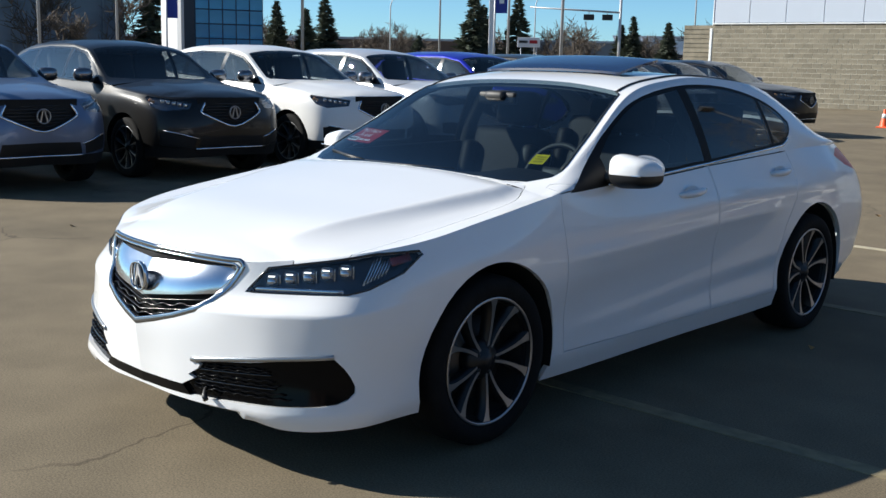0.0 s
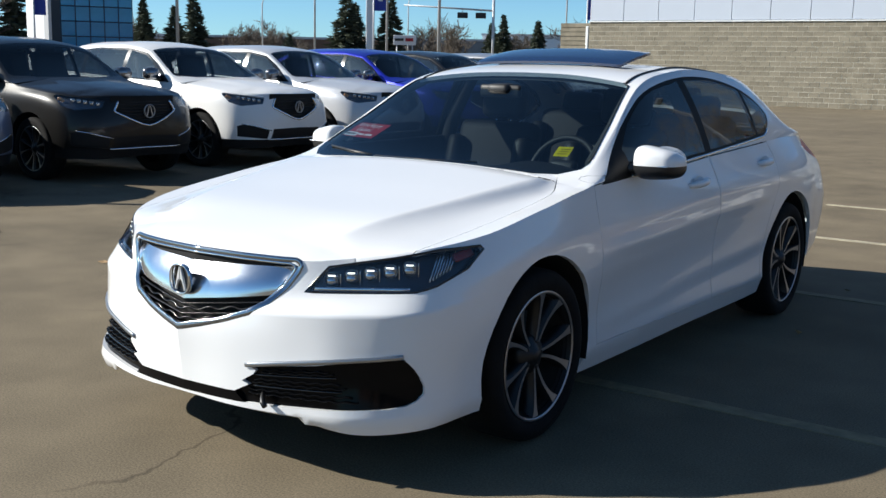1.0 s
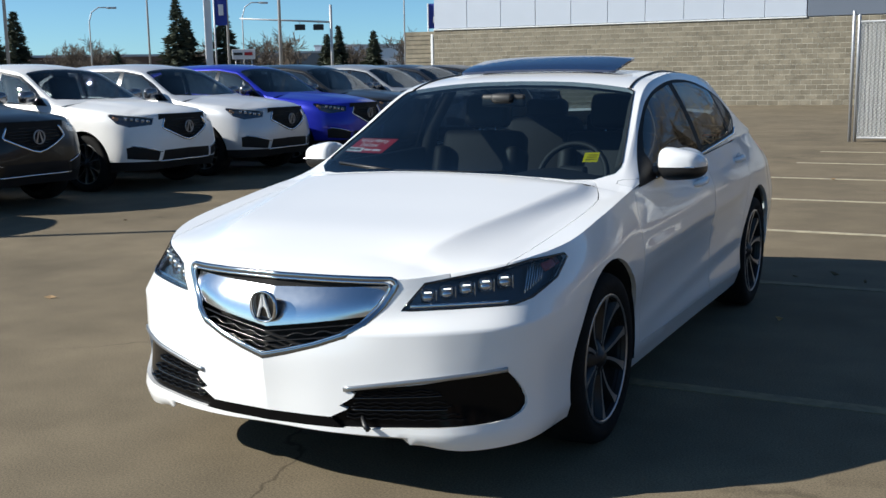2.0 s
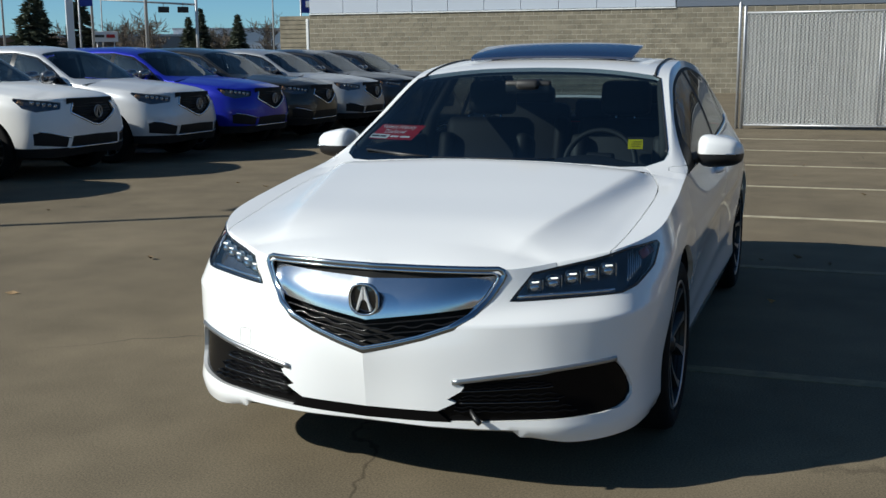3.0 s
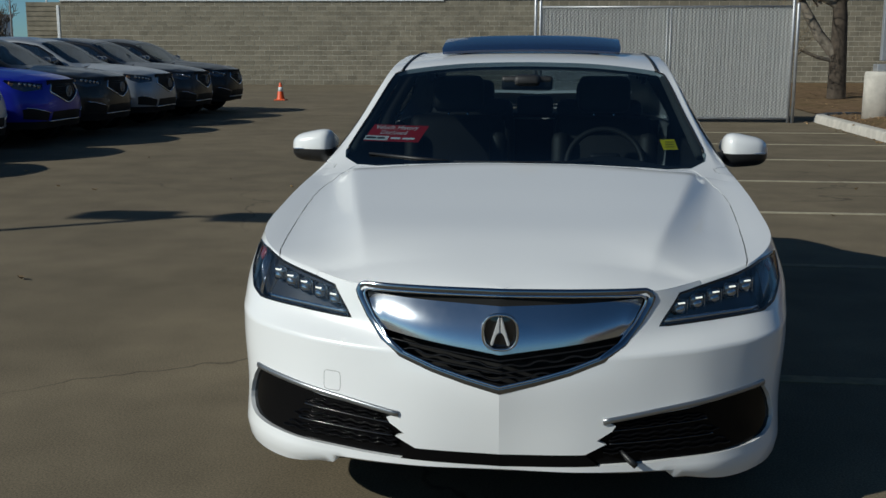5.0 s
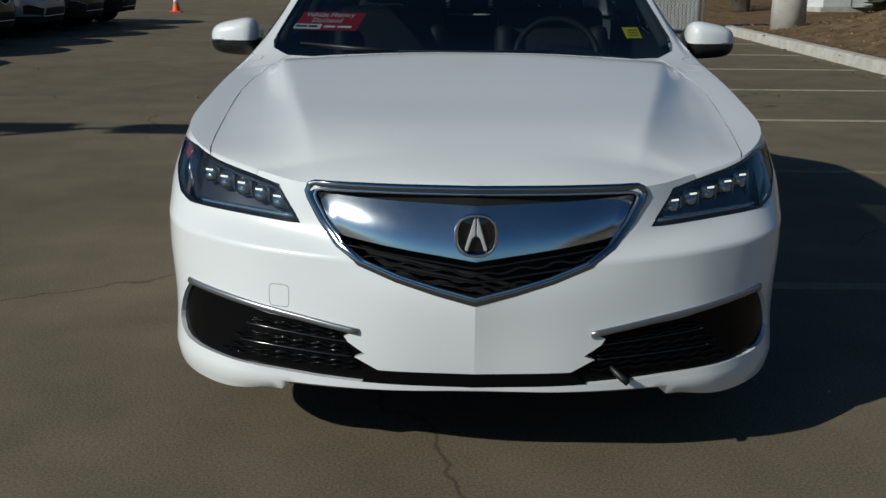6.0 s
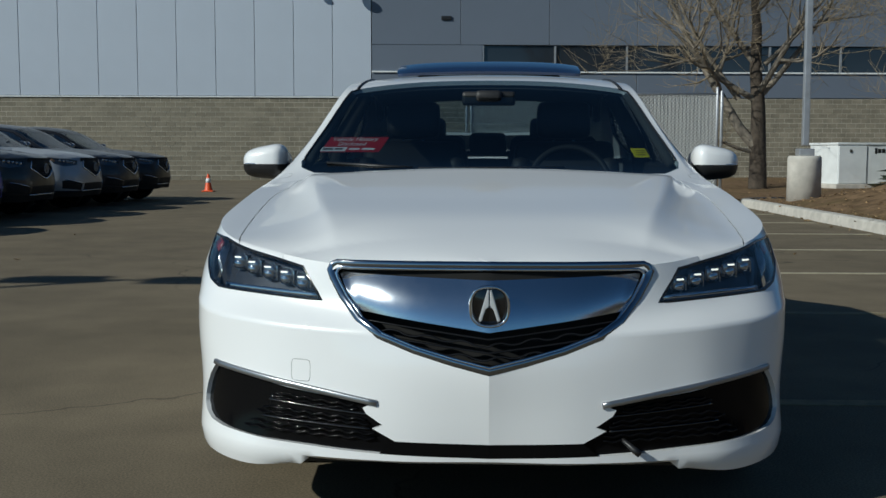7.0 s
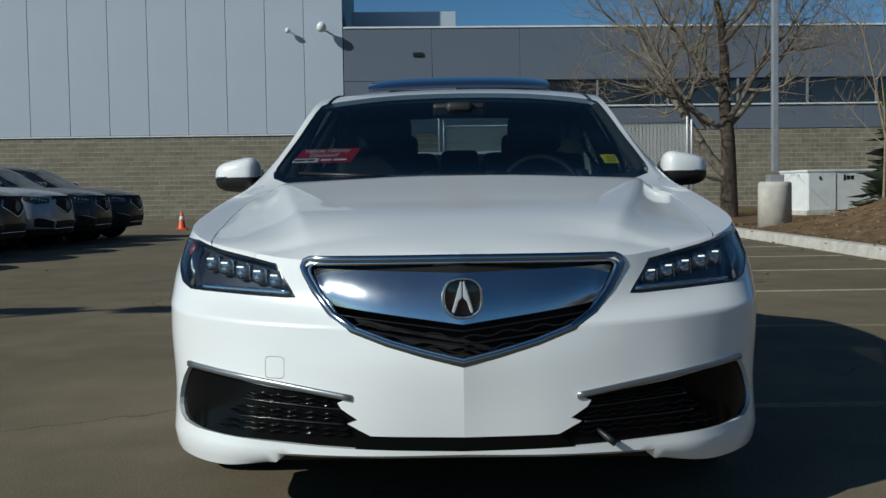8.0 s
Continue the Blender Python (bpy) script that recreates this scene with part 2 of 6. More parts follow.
# Kerb round the planted island: a run of cast lengths, and a rounded nose at its far end
kerb = tagged(new("kerb"), "pale concrete kerb round the planted island", "kerb", kind="structure")


def kerb_piece(length):
    b = bmesh.new()
    prof = [(0, 0), (0.02, 0.13), (0.05, 0.155), (0.2, 0.16), (0.2, 0)]
    rows = [[b.verts.new((x, y, z)) for x, z in prof] for y in (0, length)]
    for k in range(len(prof)):
        b.faces.new((rows[0][k], rows[0][(k + 1) % 5], rows[1][(k + 1) % 5], rows[1][k]))
    b.faces.new(rows[0][::-1]), b.faces.new(rows[1])
    bmesh.ops.recalc_face_normals(b, faces=b.faces)
    return b


first = None
for i in range(5):
    at = pose(5.38 - 0.011 * i, 4.8 + 2.8 * i, 0, 0, 0, 0.2)
    if first is None:
        first = part("kerb_length", kerb_piece(2.79), M_CONCRETE, kerb, smooth=False, at=at)
    else:
        share(first, kerb, at)
for k in range(6):
    a = radians(15 * k)
    share(first, kerb, pose(6.53 - 1.2 * math.cos(a), 18.8 + 1.2 * math.sin(a), 0, 0, 0, -15 * k - 7.5) @ Matrix.Diagonal((1, 0.115, 1, 1)))
for i in range(6):
    share(first, kerb, pose(6.53 + 2.8 * i, 20.0, 0, 0, 0, -90))
    share(first, kerb, pose(8.18 + 2.8 * i, 4.8, 0, 0, 0, 90))

# Island: a low mound of dry grass and leaves
bm = bmesh.new()
bmesh.ops.create_grid(bm, x_segments=90, y_segments=120, size=1)
for v in bm.verts:
    x, y = 5.5 + 13 * (v.co.x + 1), 4.95 + 7.47 * (v.co.y + 1)
    inner = min(1, max(0, (x - 5.6) / 5.0)) * min(1, max(0, (19.9 - y) / 4.0)) * min(1, max(0, (y - 4.9) / 4.0))
    z = 0.12 + 1.6 * inner ** 1.2 + 0.04 * noise.noise((x * 1.3, y * 1.3, 0)) + 0.02 * noise.noise((x * 5, y * 5, 2))
    v.co = Vector((x, y, z))
for v in bm.verts:
    dx, dy = 6.75 - v.co.x, v.co.y - 18.6
    if dx > 0 and dy > 0 and math.hypot(dx, dy) > 1.15:
        v.co.x, v.co.y = 6.75 - dx * 1.15 / math.hypot(dx, dy), 18.6 + dy * 1.15 / math.hypot(dx, dy)
spots = [v.co.copy() for v in bm.verts if v.co.x < 17]
tagged(part("planted_island", bm, M_DIRT), "mound of dry brown grass and dead leaves", "ground", kind="structure")
bm = bmesh.new()
bmesh.ops.create_grid(bm, x_segments=40, y_segments=40, size=1)
for v in bm.verts:
    x, y = 6.0 + 20 * (v.co.x + 1), 20.25 + 12.2 * (v.co.y + 1)
    v.co = Vector((x, y, 0.02 + 0.12 * min(1, (x - 6) / 3) * min(1, (y - 20.2) / 3) + 0.02 * noise.noise((x, y, 0))))
spots += [v.co.copy() for v in bm.verts if v.co.x < 17]
tagged(part("dirt_strip", bm, M_DIRT), "strip of bare earth and leaves in front of the block wall", "ground", kind="structure")

# ---- block wall and clad building behind the lot ----
WALL_Y, WALL_X0, WALL_X1, WALL_H = 40.0, -20.9, 62.0, 3.45
TURNED = Matrix.Translation((WALL_X0, WALL_Y, 0)) @ pose(0, 0, 0, 0, 0, 4) @ Matrix.Translation((-WALL_X0, -WALL_Y, 0))   # the building stands a little askew to the stalls
wall = tagged(new("wall_north"), "tan split-face concrete block wall of the building", "wall", kind="structure")
part("wall_core", box_bm(WALL_X1 - WALL_X0, 0.4, WALL_H, at=((WALL_X0 + WALL_X1) / 2, WALL_Y + 0.21, WALL_H / 2)), M_MORTAR, wall, smooth=False)
COURSE, BLOCK = WALL_H / 17, 0.41
own = bmesh.new()
into(own, box_bm(BLOCK - 0.020, 0.02, COURSE - 0.022))
block_mesh = mesh_of(own, "block", M_BLOCKPART, False)
verts, faces, singles = [], [], 0
for row in range(17):
    x = WALL_X0 - (BLOCK / 2 if row % 2 else 0)
    while x < WALL_X1:
        a, b = max(x, WALL_X0) + 0.010, min(x + BLOCK, WALL_X1) - 0.010
        proud = 0.004 + 0.006 * random.random()
        if -17.5 < x < -10.2 and singles < 300 and b - a > 0.38:
            ob = new("block", block_mesh)
            ob.parent = wall
            ob.matrix_basis = pose((a + b) / 2, WALL_Y + 0.02 - proud, (row + 0.5) * COURSE)
            singles += 1
        elif b - a > 0.05:
            z0, z1, y0 = row * COURSE + 0.011, (row + 1) * COURSE - 0.011, WALL_Y + 0.01 - proud
            k = len(verts)
            verts += [(a, y0, z0), (b, y0, z0), (b, y0, z1), (a, y0, z1), (a, y0 + 0.04, z0), (b, y0 + 0.04, z0), (b, y0 + 0.04, z1), (a, y0 + 0.04, z1)]
            faces += [(k, k + 1, k + 2, k + 3), (k, k + 4, k + 5, k + 1), (k + 3, k + 2, k + 6, k + 7), (k, k + 3, k + 7, k + 4), (k + 1, k + 5, k + 6, k + 2)]
        x += BLOCK
data = bpy.data.meshes.new("blocks")
data.from_pydata(verts, [], faces)
data.materials.append(M_BLOCK)
rest = new("blocks", data)
rest.parent = wall
rest["kind"] = "stuff"
part("downpipe", box_bm(0.13, 0.1, WALL_H - 0.25, 0.02, seg=1, at=(WALL_X0 - 0.10, WALL_Y + 0.02, WALL_H / 2 - 0.05)), M_WHITEMETAL, wall, "white rain downpipe at the corner", smooth=False)
ret = tagged(new("wall_return"), "lower return of the tan block wall, set back", "wall", kind="structure")
part("return_core", box_bm(1.75, 0.4, WALL_H - 0.05, at=(WALL_X0 - 0.89, WALL_Y + 0.9, WALL_H / 2)), M_BLOCK, ret, smooth=False)
for row in range(17):
    part("block_course", box_bm(1.73, 0.03, COURSE - 0.03, at=(WALL_X0 - 0.89, WALL_Y + 0.69, (row + 0.5) * COURSE)), M_BLOCKPART, ret, smooth=False)

# Upper storey: tall light cladding on one part, lower grey cladding with a strip of windows on the other
upper = tagged(new("building_upper"), "light grey metal-clad upper storey above the block wall", "building", kind="structure")
TALL_X1, TALL_Z1 = -4.5, 14.0
xs = np.arange(WALL_X0 + 0.02, TALL_X1, 1.613)
w = 1.613
panel = part("cladding_panel", box_bm(w - 0.018, 0.12, TALL_Z1 - WALL_H - 0.06, 0.012, seg=1), M_PANEL, upper, smooth=False, at=pose(xs[0] + w / 2, WALL_Y + 0.05, (TALL_Z1 + WALL_H) / 2 + 0.03))
for x in xs[1:10]:
    share(panel, upper, pose(x + w / 2, WALL_Y + 0.05, (TALL_Z1 + WALL_H) / 2 + 0.03))
TALL_X1 = xs[0] + 10 * w
part("core", box_bm(TALL_X1 - WALL_X0 - 0.05, 20, TALL_Z1 - WALL_H - 0.05, at=((TALL_X1 + WALL_X0) / 2, WALL_Y + 10.2, (TALL_Z1 + WALL_H) / 2)), M_GREYCLAD, upper, smooth=False)
part("flashing", box_bm(TALL_X1 - WALL_X0, 0.16, 0.05, at=((TALL_X1 + WALL_X0) / 2, WALL_Y + 0.03, WALL_H + 0.02)), M_WHITEMETAL, upper, smooth=False)
LOW_Z1 = 7.85
low = tagged(new("building_lower"), "grey metal-clad wing with a dark ribbon window", "building", kind="structure")
lx0, lx1 = TALL_X1 + 0.02, 62.0
for z0, z1, m, dy, n in ((5.65, LOW_Z1, M_GREYCLAD, 0.0, 9), (WALL_H + 0.03, 4.50, M_GREYCLAD, 0.0, 6)):
    step = (lx1 - lx0) / (n * 2)
    p = part("cladding_panel", box_bm(step - 0.015, 0.12, z1 - z0, 0.012, seg=1), m, low, smooth=False, at=pose(lx0 + step / 2, WALL_Y + 0.05 + dy, (z0 + z1) / 2))
    for i in range(1, n * 2):
        share(p, low, pose(lx0 + step * (i + 0.5), WALL_Y + 0.05 + dy, (z0 + z1) / 2))
part("cladding_infill", box_bm(4.6, 0.12, 1.13, at=(lx0 + 2.3, WALL_Y + 0.05, 5.075)), M_GREYCLAD, low, smooth=False)
part("core", box_bm(lx1 - lx0, 18, LOW_Z1 - WALL_H - 0.1, at=((lx0 + lx1) / 2, WALL_Y + 9.4, (LOW_Z1 + WALL_H) / 2 - 0.1)), M_GREYCLAD, low, smooth=False)
part("sill", box_bm(lx1 - lx0, 0.2, 0.06, at=((lx0 + lx1) / 2, WALL_Y + 0.02, 4.53)), M_WHITEMETAL, low, smooth=False)
part("parapet_cap", box_bm(lx1 - lx0, 0.3, 0.07, at=((lx0 + lx1) / 2, WALL_Y + 0.1, LOW_Z1 + 0.03)), M_WHITEMETAL, low, smooth=False)
pane = part("window_pane", box_bm(2.96, 0.03, 1.06), M_DARKGLASS, low, "dark ribbon window pane", smooth=False, at=pose(lx0 + 6.15, WALL_Y + 0.12, 5.08))
mull = part("mullion", box_bm(0.07, 0.1, 1.1), M_GALV, low, smooth=False, at=pose(lx0 + 4.64, WALL_Y + 0.06, 5.08))
for i in range(1, 17):
    share(pane, low, pose(lx0 + 6.15 + 3.03 * i, WALL_Y + 0.12, 5.08))
    share(mull, low, pose(lx0 + 4.64 + 3.03 * i, WALL_Y + 0.06, 5.08))
part("roof_unit", box_bm(4.6, 3, 1.1, 0.03, at=(lx0 + 2.6, WALL_Y + 4, LOW_Z1 + 0.55)), M_PANEL, low, smooth=False)
part("vent", box_bm(0.42, 0.1, 0.16, 0.02, at=(lx0 + 3.1, WALL_Y - 0.03, 6.75)), M_BLACKPL, low, smooth=False)


def wall_lamp(x, z, size):
    e = thing("wall_lamp", "small grey floodlight on the clad wall", "wall lamp", "wall lamps", at=TURNED @ pose(x, WALL_Y - 0.01, z))
    part("arm", tube([(0, 0, 0), (0, -0.25 * size, 0.05), (0, -0.4 * size, 0)], 0.03 * size, 8), M_GALV, e)
    part("head", into(None, lathe([(0.0, 0.16), (0.1, 0.14), (0.16, 0.02), (0.17, -0.1), (0.0, -0.12)], 16), Matrix.Translation((0, -0.45 * size, 0)) @ Matrix.Scale(size, 4) @ pose(0, 0, 0, 50)), M_WHITEMETAL, e)


wall_lamp(-5.6, 7.85, 1.2)
wall_lamp(-7.0, 7.75, 0.65)
for o in (wall, ret, upper, low):
    o.matrix_basis = TURNED

# ---- gate with privacy slats ----
gate = thing("chain_link_gate", "tall double chain-link gate filled with grey privacy slats", "gate", at=pose(0, 18.63, 0))
GX0, GX1, GZ = -0.31, 4.75, 2.32
M_SLAT = mat("privacy_slat", (0.36, 0.36, 0.345), 0.6, spread=0.12, scale=1.2, per_object=0.12, stain=0.55, stain_scale=0.55, stain_colour=(0.23, 0.23, 0.225))
post = None
for x, h in ((GX0, GZ + 0.12), (GX1, GZ + 0.12), (GX1 + 0.09, GZ + 0.05), (GX0 - 0.1, GZ + 0.2)):
    p = part("post", tube([(x, 0, 0), (x, 0, h), (x, 0, h + 0.03)], [0.032, 0.032, 0.012], 12), M_GALV, gate)
for z in (0.08, GZ):
    part("rail", tube([(GX0, 0, z), (GX1, 0, z)], 0.022, 8), M_GALV, gate)
for x in (2.26, 2.33):
    part("leaf_post", tube([(x, 0, 0.05), (x, 0, GZ)], 0.016, 10), M_GALV, gate)
n = 66
sl = part("slat", box_bm(0.056, 0.014, GZ - 0.1, 0.004, seg=1), M_SLAT, gate, smooth=False, at=pose(GX0 + 0.05, 0.012, GZ / 2 + 0.035))
for i in range(1, n):
    share(sl, gate, pose(GX0 + 0.05 + (GX1 - GX0 - 0.1) * i / (n - 1), 0.012 + 0.004 * (i % 2), GZ / 2 + 0.035))
    # added rear row behind the gaps, shaded by the front slats to darken them
    share(sl, gate, pose(GX0 + 0.05 + (GX1 - GX0 - 0.1) * (i - 0.5) / (n - 1), 0.062, GZ / 2 + 0.035))
verts, faces = [], []


def wire(a, b, r=0.0042):
    k = len(verts)
    d = (Vector(b) - Vector(a)).normalized()
    s = Vector((0, 1, 0))
    t = d.cross(s)
    for p in (Vector(a), Vector(b)):
        for v in (s, t, -s, -t):
            verts.append(tuple(p + r * v))
    for i in range(4):
        faces.append((k + i, k + (i + 1) % 4, k + 4 + (i + 1) % 4, k + 4 + i))


step, height = 0.075, GZ - 0.08
for i in range(-int(height / step), int((GX1 - GX0) / step)):
    for sign in (1, -1):
        x0 = GX0 + i * step
        za, zb = 0.08, GZ
        xa, xb = (x0, x0 + height) if sign > 0 else (x0 + height, x0)
        lo, hi = GX0, GX1
        pts = []
        for (px, pz), (qx, qz) in (((xa, za), (xb, zb)),):
            t0, t1 = 0.0, 1.0
            dx = qx - px
            ta, tb = (lo - px) / dx, (hi - px) / dx
            t0, t1 = max(t0, min(ta, tb)), min(t1, max(ta, tb))
            if t1 > t0:
                wire((px + dx * t0, -0.012, pz + (qz - pz) * t0), (px + dx * t1, -0.012, pz + (qz - pz) * t1))
data = bpy.data.meshes.new("chain_link")
data.from_pydata(verts, [], faces)
data.materials.append(mat("zinc_wire", (0.55, 0.56, 0.56), 0.55, 0.2))
link = new("chain_link", data)
link.parent = gate
link["kind"] = "stuff"

# ---- lamp post on a concrete pedestal, utility box, cone ----
lamp = thing("lamp_post", "grey steel lamp post on a round concrete pedestal", "lamp post", at=pose(6.3, 17.75, 0.06))
part("pedestal", lathe([(0.0, 0), (0.33, 0), (0.325, 0.9), (0.32, 0.97), (0.29, 1.0), (0, 1.0)], 36), M_CONCRETE, lamp, "stained round concrete pedestal")
part("base_plate", box_bm(0.3, 0.3, 0.14, 0.02, at=(0, 0, 1.07)), M_GALV, lamp, smooth=False)
part("pole", box_bm(0.13, 0.13, 7.2, 0.02, at=(0, 0, 4.8)), M_GALV, lamp, smooth=False)
part("head", box_bm(0.5, 0.9, 0.18, 0.03, at=(0, -0.4, 8.4)), M_GALV, lamp, smooth=False)

side_lamp = thing("lamp_post", "tall grey lot lamp post whose shadow crosses the asphalt", "lamp post", at=pose(-10.15, 0.26, 0.0))
part("pedestal", lathe([(0.0, 0), (0.3, 0), (0.29, 0.8), (0, 0.82)], 28), M_CONCRETE, side_lamp)
part("pole", tube([(0, 0, 0.8), (0, 0, 5.15)], [0.06, 0.05], 10), M_GALV, side_lamp)
part("arm", tube([(-0.6, 0, 5.12), (0.6, 0, 5.12)], 0.03, 8), M_GALV, side_lamp)
for x in (-0.62, 0.62):
    part("head", box_bm(0.72, 0.42, 0.16, 0.03, at=(x, 0, 5.14)), M_GALV, side_lamp, smooth=False)

ubox = thing("utility_box", "white metal utility cabinet with a dark logo strip", "utility box", at=pose(10.0, 26.9, 0.2, 0, 0, 13))
part("body", box_bm(2.35, 1.5, 1.12, 0.02, at=(1.05, 0.7, 0.62)), M_WHITEMETAL, ubox, smooth=False)
part("lid", box_bm(2.41, 1.56, 0.07, 0.02, at=(1.05, 0.7, 1.2)), M_WHITEMETAL, ubox, smooth=False)
part("door", box_bm(0.86, 0.03, 1.05, 0.008, at=(0.33, -0.06, 0.61)), M_WHITEMETAL, ubox, smooth=False)
part("base", box_bm(2.5, 1.65, 0.14, 0.02, at=(1.05, 0.7, 0.0)), M_CONCRETE, ubox, smooth=False)
for i, (x, wid, h) in enumerate(((1.05, 0.07, 0.16), (1.16, 0.1, 0.11), (1.29, 0.1, 0.11))):
    part("mark", box_bm(wid, 0.006, h, at=(x, -0.055, 1.0)), M_BLACKPL, ubox, smooth=False)
part("latch", box_bm(0.05, 0.03, 0.09, 0.008, at=(0.25, -0.085, 1.0)), M_BLACKPL, ubox, smooth=False)

cone = thing("traffic_cone", "orange plastic traffic cone with a dark base", "traffic cone", at=pose(-8.0, 26.8, 0))
M_ORANGE = mat("orange_plastic", (0.75, 0.09, 0.015), 0.5, spread=0.1, scale=8)
part("base", box_bm(0.32, 0.32, 0.035, 0.012, at=(0, 0, 0.018)), M_ORANGE, cone, smooth=False)
part("cone", lathe([(0.12, 0.035), (0.112, 0.05), (0.032, 0.5), (0.024, 0.51), (0, 0.51)], 24), M_ORANGE, cone)
part("band", lathe([(0.0745, 0.26), (0.0775, 0.26), (0.0555, 0.385), (0.0525, 0.385)], 24), M_WHITEMETAL, cone, "pale reflective band")


# ---- dead leaves ----
def leaves(name, label, places, seed, parent=None):
    """Many small curled leaves as one mesh."""
    rnd = random.Random(seed)
    verts, faces = [], []
    for p in places:
        a, l = rnd.uniform(0, 6.28), rnd.uniform(0.018, 0.05)
        u, v = Vector((math.cos(a), math.sin(a), rnd.uniform(-0.3, 0.3))), Vector((-math.sin(a), math.cos(a), rnd.uniform(-0.3, 0.3)))
        k = len(verts)
        lift = Vector((0, 0, rnd.uniform(0.006, 0.02)))
        verts += [tuple(p - u * l + lift * 1.6), tuple(p - v * l * 0.45 + lift), tuple(p + u * l + lift * 1.4), tuple(p + v * l * 0.45 + lift * 1.8), tuple(p + lift * 0.4)]
        faces += [(k, k + 1, k + 4), (k + 1, k + 2, k + 4), (k + 2, k + 3, k + 4), (k + 3, k, k + 4)]
    data = bpy.data.meshes.new(name)
    data.from_pydata(verts, [], faces)
    data.materials.append(mat("dead_leaf", (0.26, 0.17, 0.085), 0.8, per_island=0.6))
    return tagged(new(name, data), label, "leaves", kind="stuff")


rnd = random.Random(17)
places = []
for p in spots:
    for k in range(2):
        if rnd.random() < 0.5:
            places.append(p + Vector((rnd.uniform(-0.15, 0.15), rnd.uniform(-0.1, 0.1), 0)))
leaves("leaf_litter", "scattered dry brown leaves over the island", places, 3)
places = [Vector((5.3 - rnd.random() ** 2 * 0.35, rnd.uniform(5, 19), 0.0)) for k in range(60)]
places += [Vector((rnd.uniform(-7, 4), rnd.uniform(-5, 12), 0.0)) for k in range(45)]
leaves("fallen_leaves", "few small brown leaves blown over the asphalt", places, 5)

# ---- car building ----
M_WHITE = mat("white_car_paint", (0.79, 0.795, 0.80), 0.35, coat=0.9, spread=0.012, scale=2)
M_CHROME = mat("chrome", (0.72, 0.74, 0.77), 0.07, 1.0, rough_spread=0.03, scale=20)
M_SATIN = mat("satin_chrome", (0.62, 0.65, 0.70), 0.17, 1.0, rough_spread=0.012, scale=12)
M_GLOSSBLACK = mat("gloss_black", (0.008, 0.008, 0.009), 0.12, coat=0.6)
M_RUBBER = mat("tyre_rubber", (0.006, 0.006, 0.0062), 0.85, specular=0.2, spread=0.25, scale=18, bump=0.2, bump_scale=90)
M_DARKALLOY = mat("dark_alloy", (0.012, 0.012, 0.013), 0.4, 0.2)
M_ALLOY = mat("machined_alloy", (0.36, 0.365, 0.38), 0.3, 0.85)
M_DISC = mat("brake_disc", (0.09, 0.085, 0.08), 0.5, 0.8)
M_LEATHER = mat("black_leather", (0.014, 0.0135, 0.0135), 0.6, spread=0.2, scale=9, bump=0.15, bump_scale=160)
M_DASH = mat("dash_vinyl", (0.014, 0.014, 0.015), 0.55, spread=0.2, scale=14)
M_LINER = mat("grey_headlining", (0.06, 0.058, 0.055), 0.9)
M_UNDER = mat("underbody", (0.006, 0.006, 0.006), 0.9)
M_WGLASS = glass("windscreen", (0.46, 0.54, 0.57), 0.0, 0.095)
M_SGLASS = glass("tinted_side_glass", (0.24, 0.27, 0.28))
M_LENS = glass("lamp_lens", (0.86, 0.88, 0.9))
M_REDLENS = mat("red_lens", (0.55, 0.010, 0.014), 0.3, specular=0.25)
M_AMBER = mat("amber_reflector", (0.22, 0.02, 0.015), 0.2, coat=0.5)
M_LED = mat("led_optic", (0.38, 0.40, 0.42), 0.12, 0.9)
M_LIT = mat("led_lit", (0.35, 0.35, 0.34), 0.3, emit=(1.0, 0.95, 0.85, 1.7))


def grid_bm(rows, bm=None):
    own = bmesh.new()
    vs = [[own.verts.new(p) for p in row] for row in rows]
    for a, b in zip(vs, vs[1:]):
        for k in range(len(a) - 1):
            q = (a[k], a[k + 1], b[k + 1], b[k])
            if len({tuple(round(c, 6) for c in v.co) for v in q}) > 2:
                own.faces.new(q)
    return into(bm, own)


def inside(poly, p, q):
    hit = False
    for (a, b), (c, d) in zip(poly, poly[1:] + poly[:1]):
        if (b > q) != (d > q) and p < (c - a) * (q - b) / (d - b) + a:
            hit = not hit
    return hit


VIEWS = {  # name: the two axes of the drawing plane, and the way through it
    "side": (Vector((0, 1, 0)), Vector((0, 0, 1)), Vector((1, 0, 0))),
    "top": (Vector((1, 0, 0)), Vector((0, 1, 0)), Vector((0, 0, 1))),
    "front": (Vector((1, 0, 0)), Vector((0, 0, 1)), Vector((0, 1, 0))),
    "corner": (Vector((0.8, 0.6, 0)), Vector((0, 0, 1)), Vector((-0.6, 0.8, 0))),
}


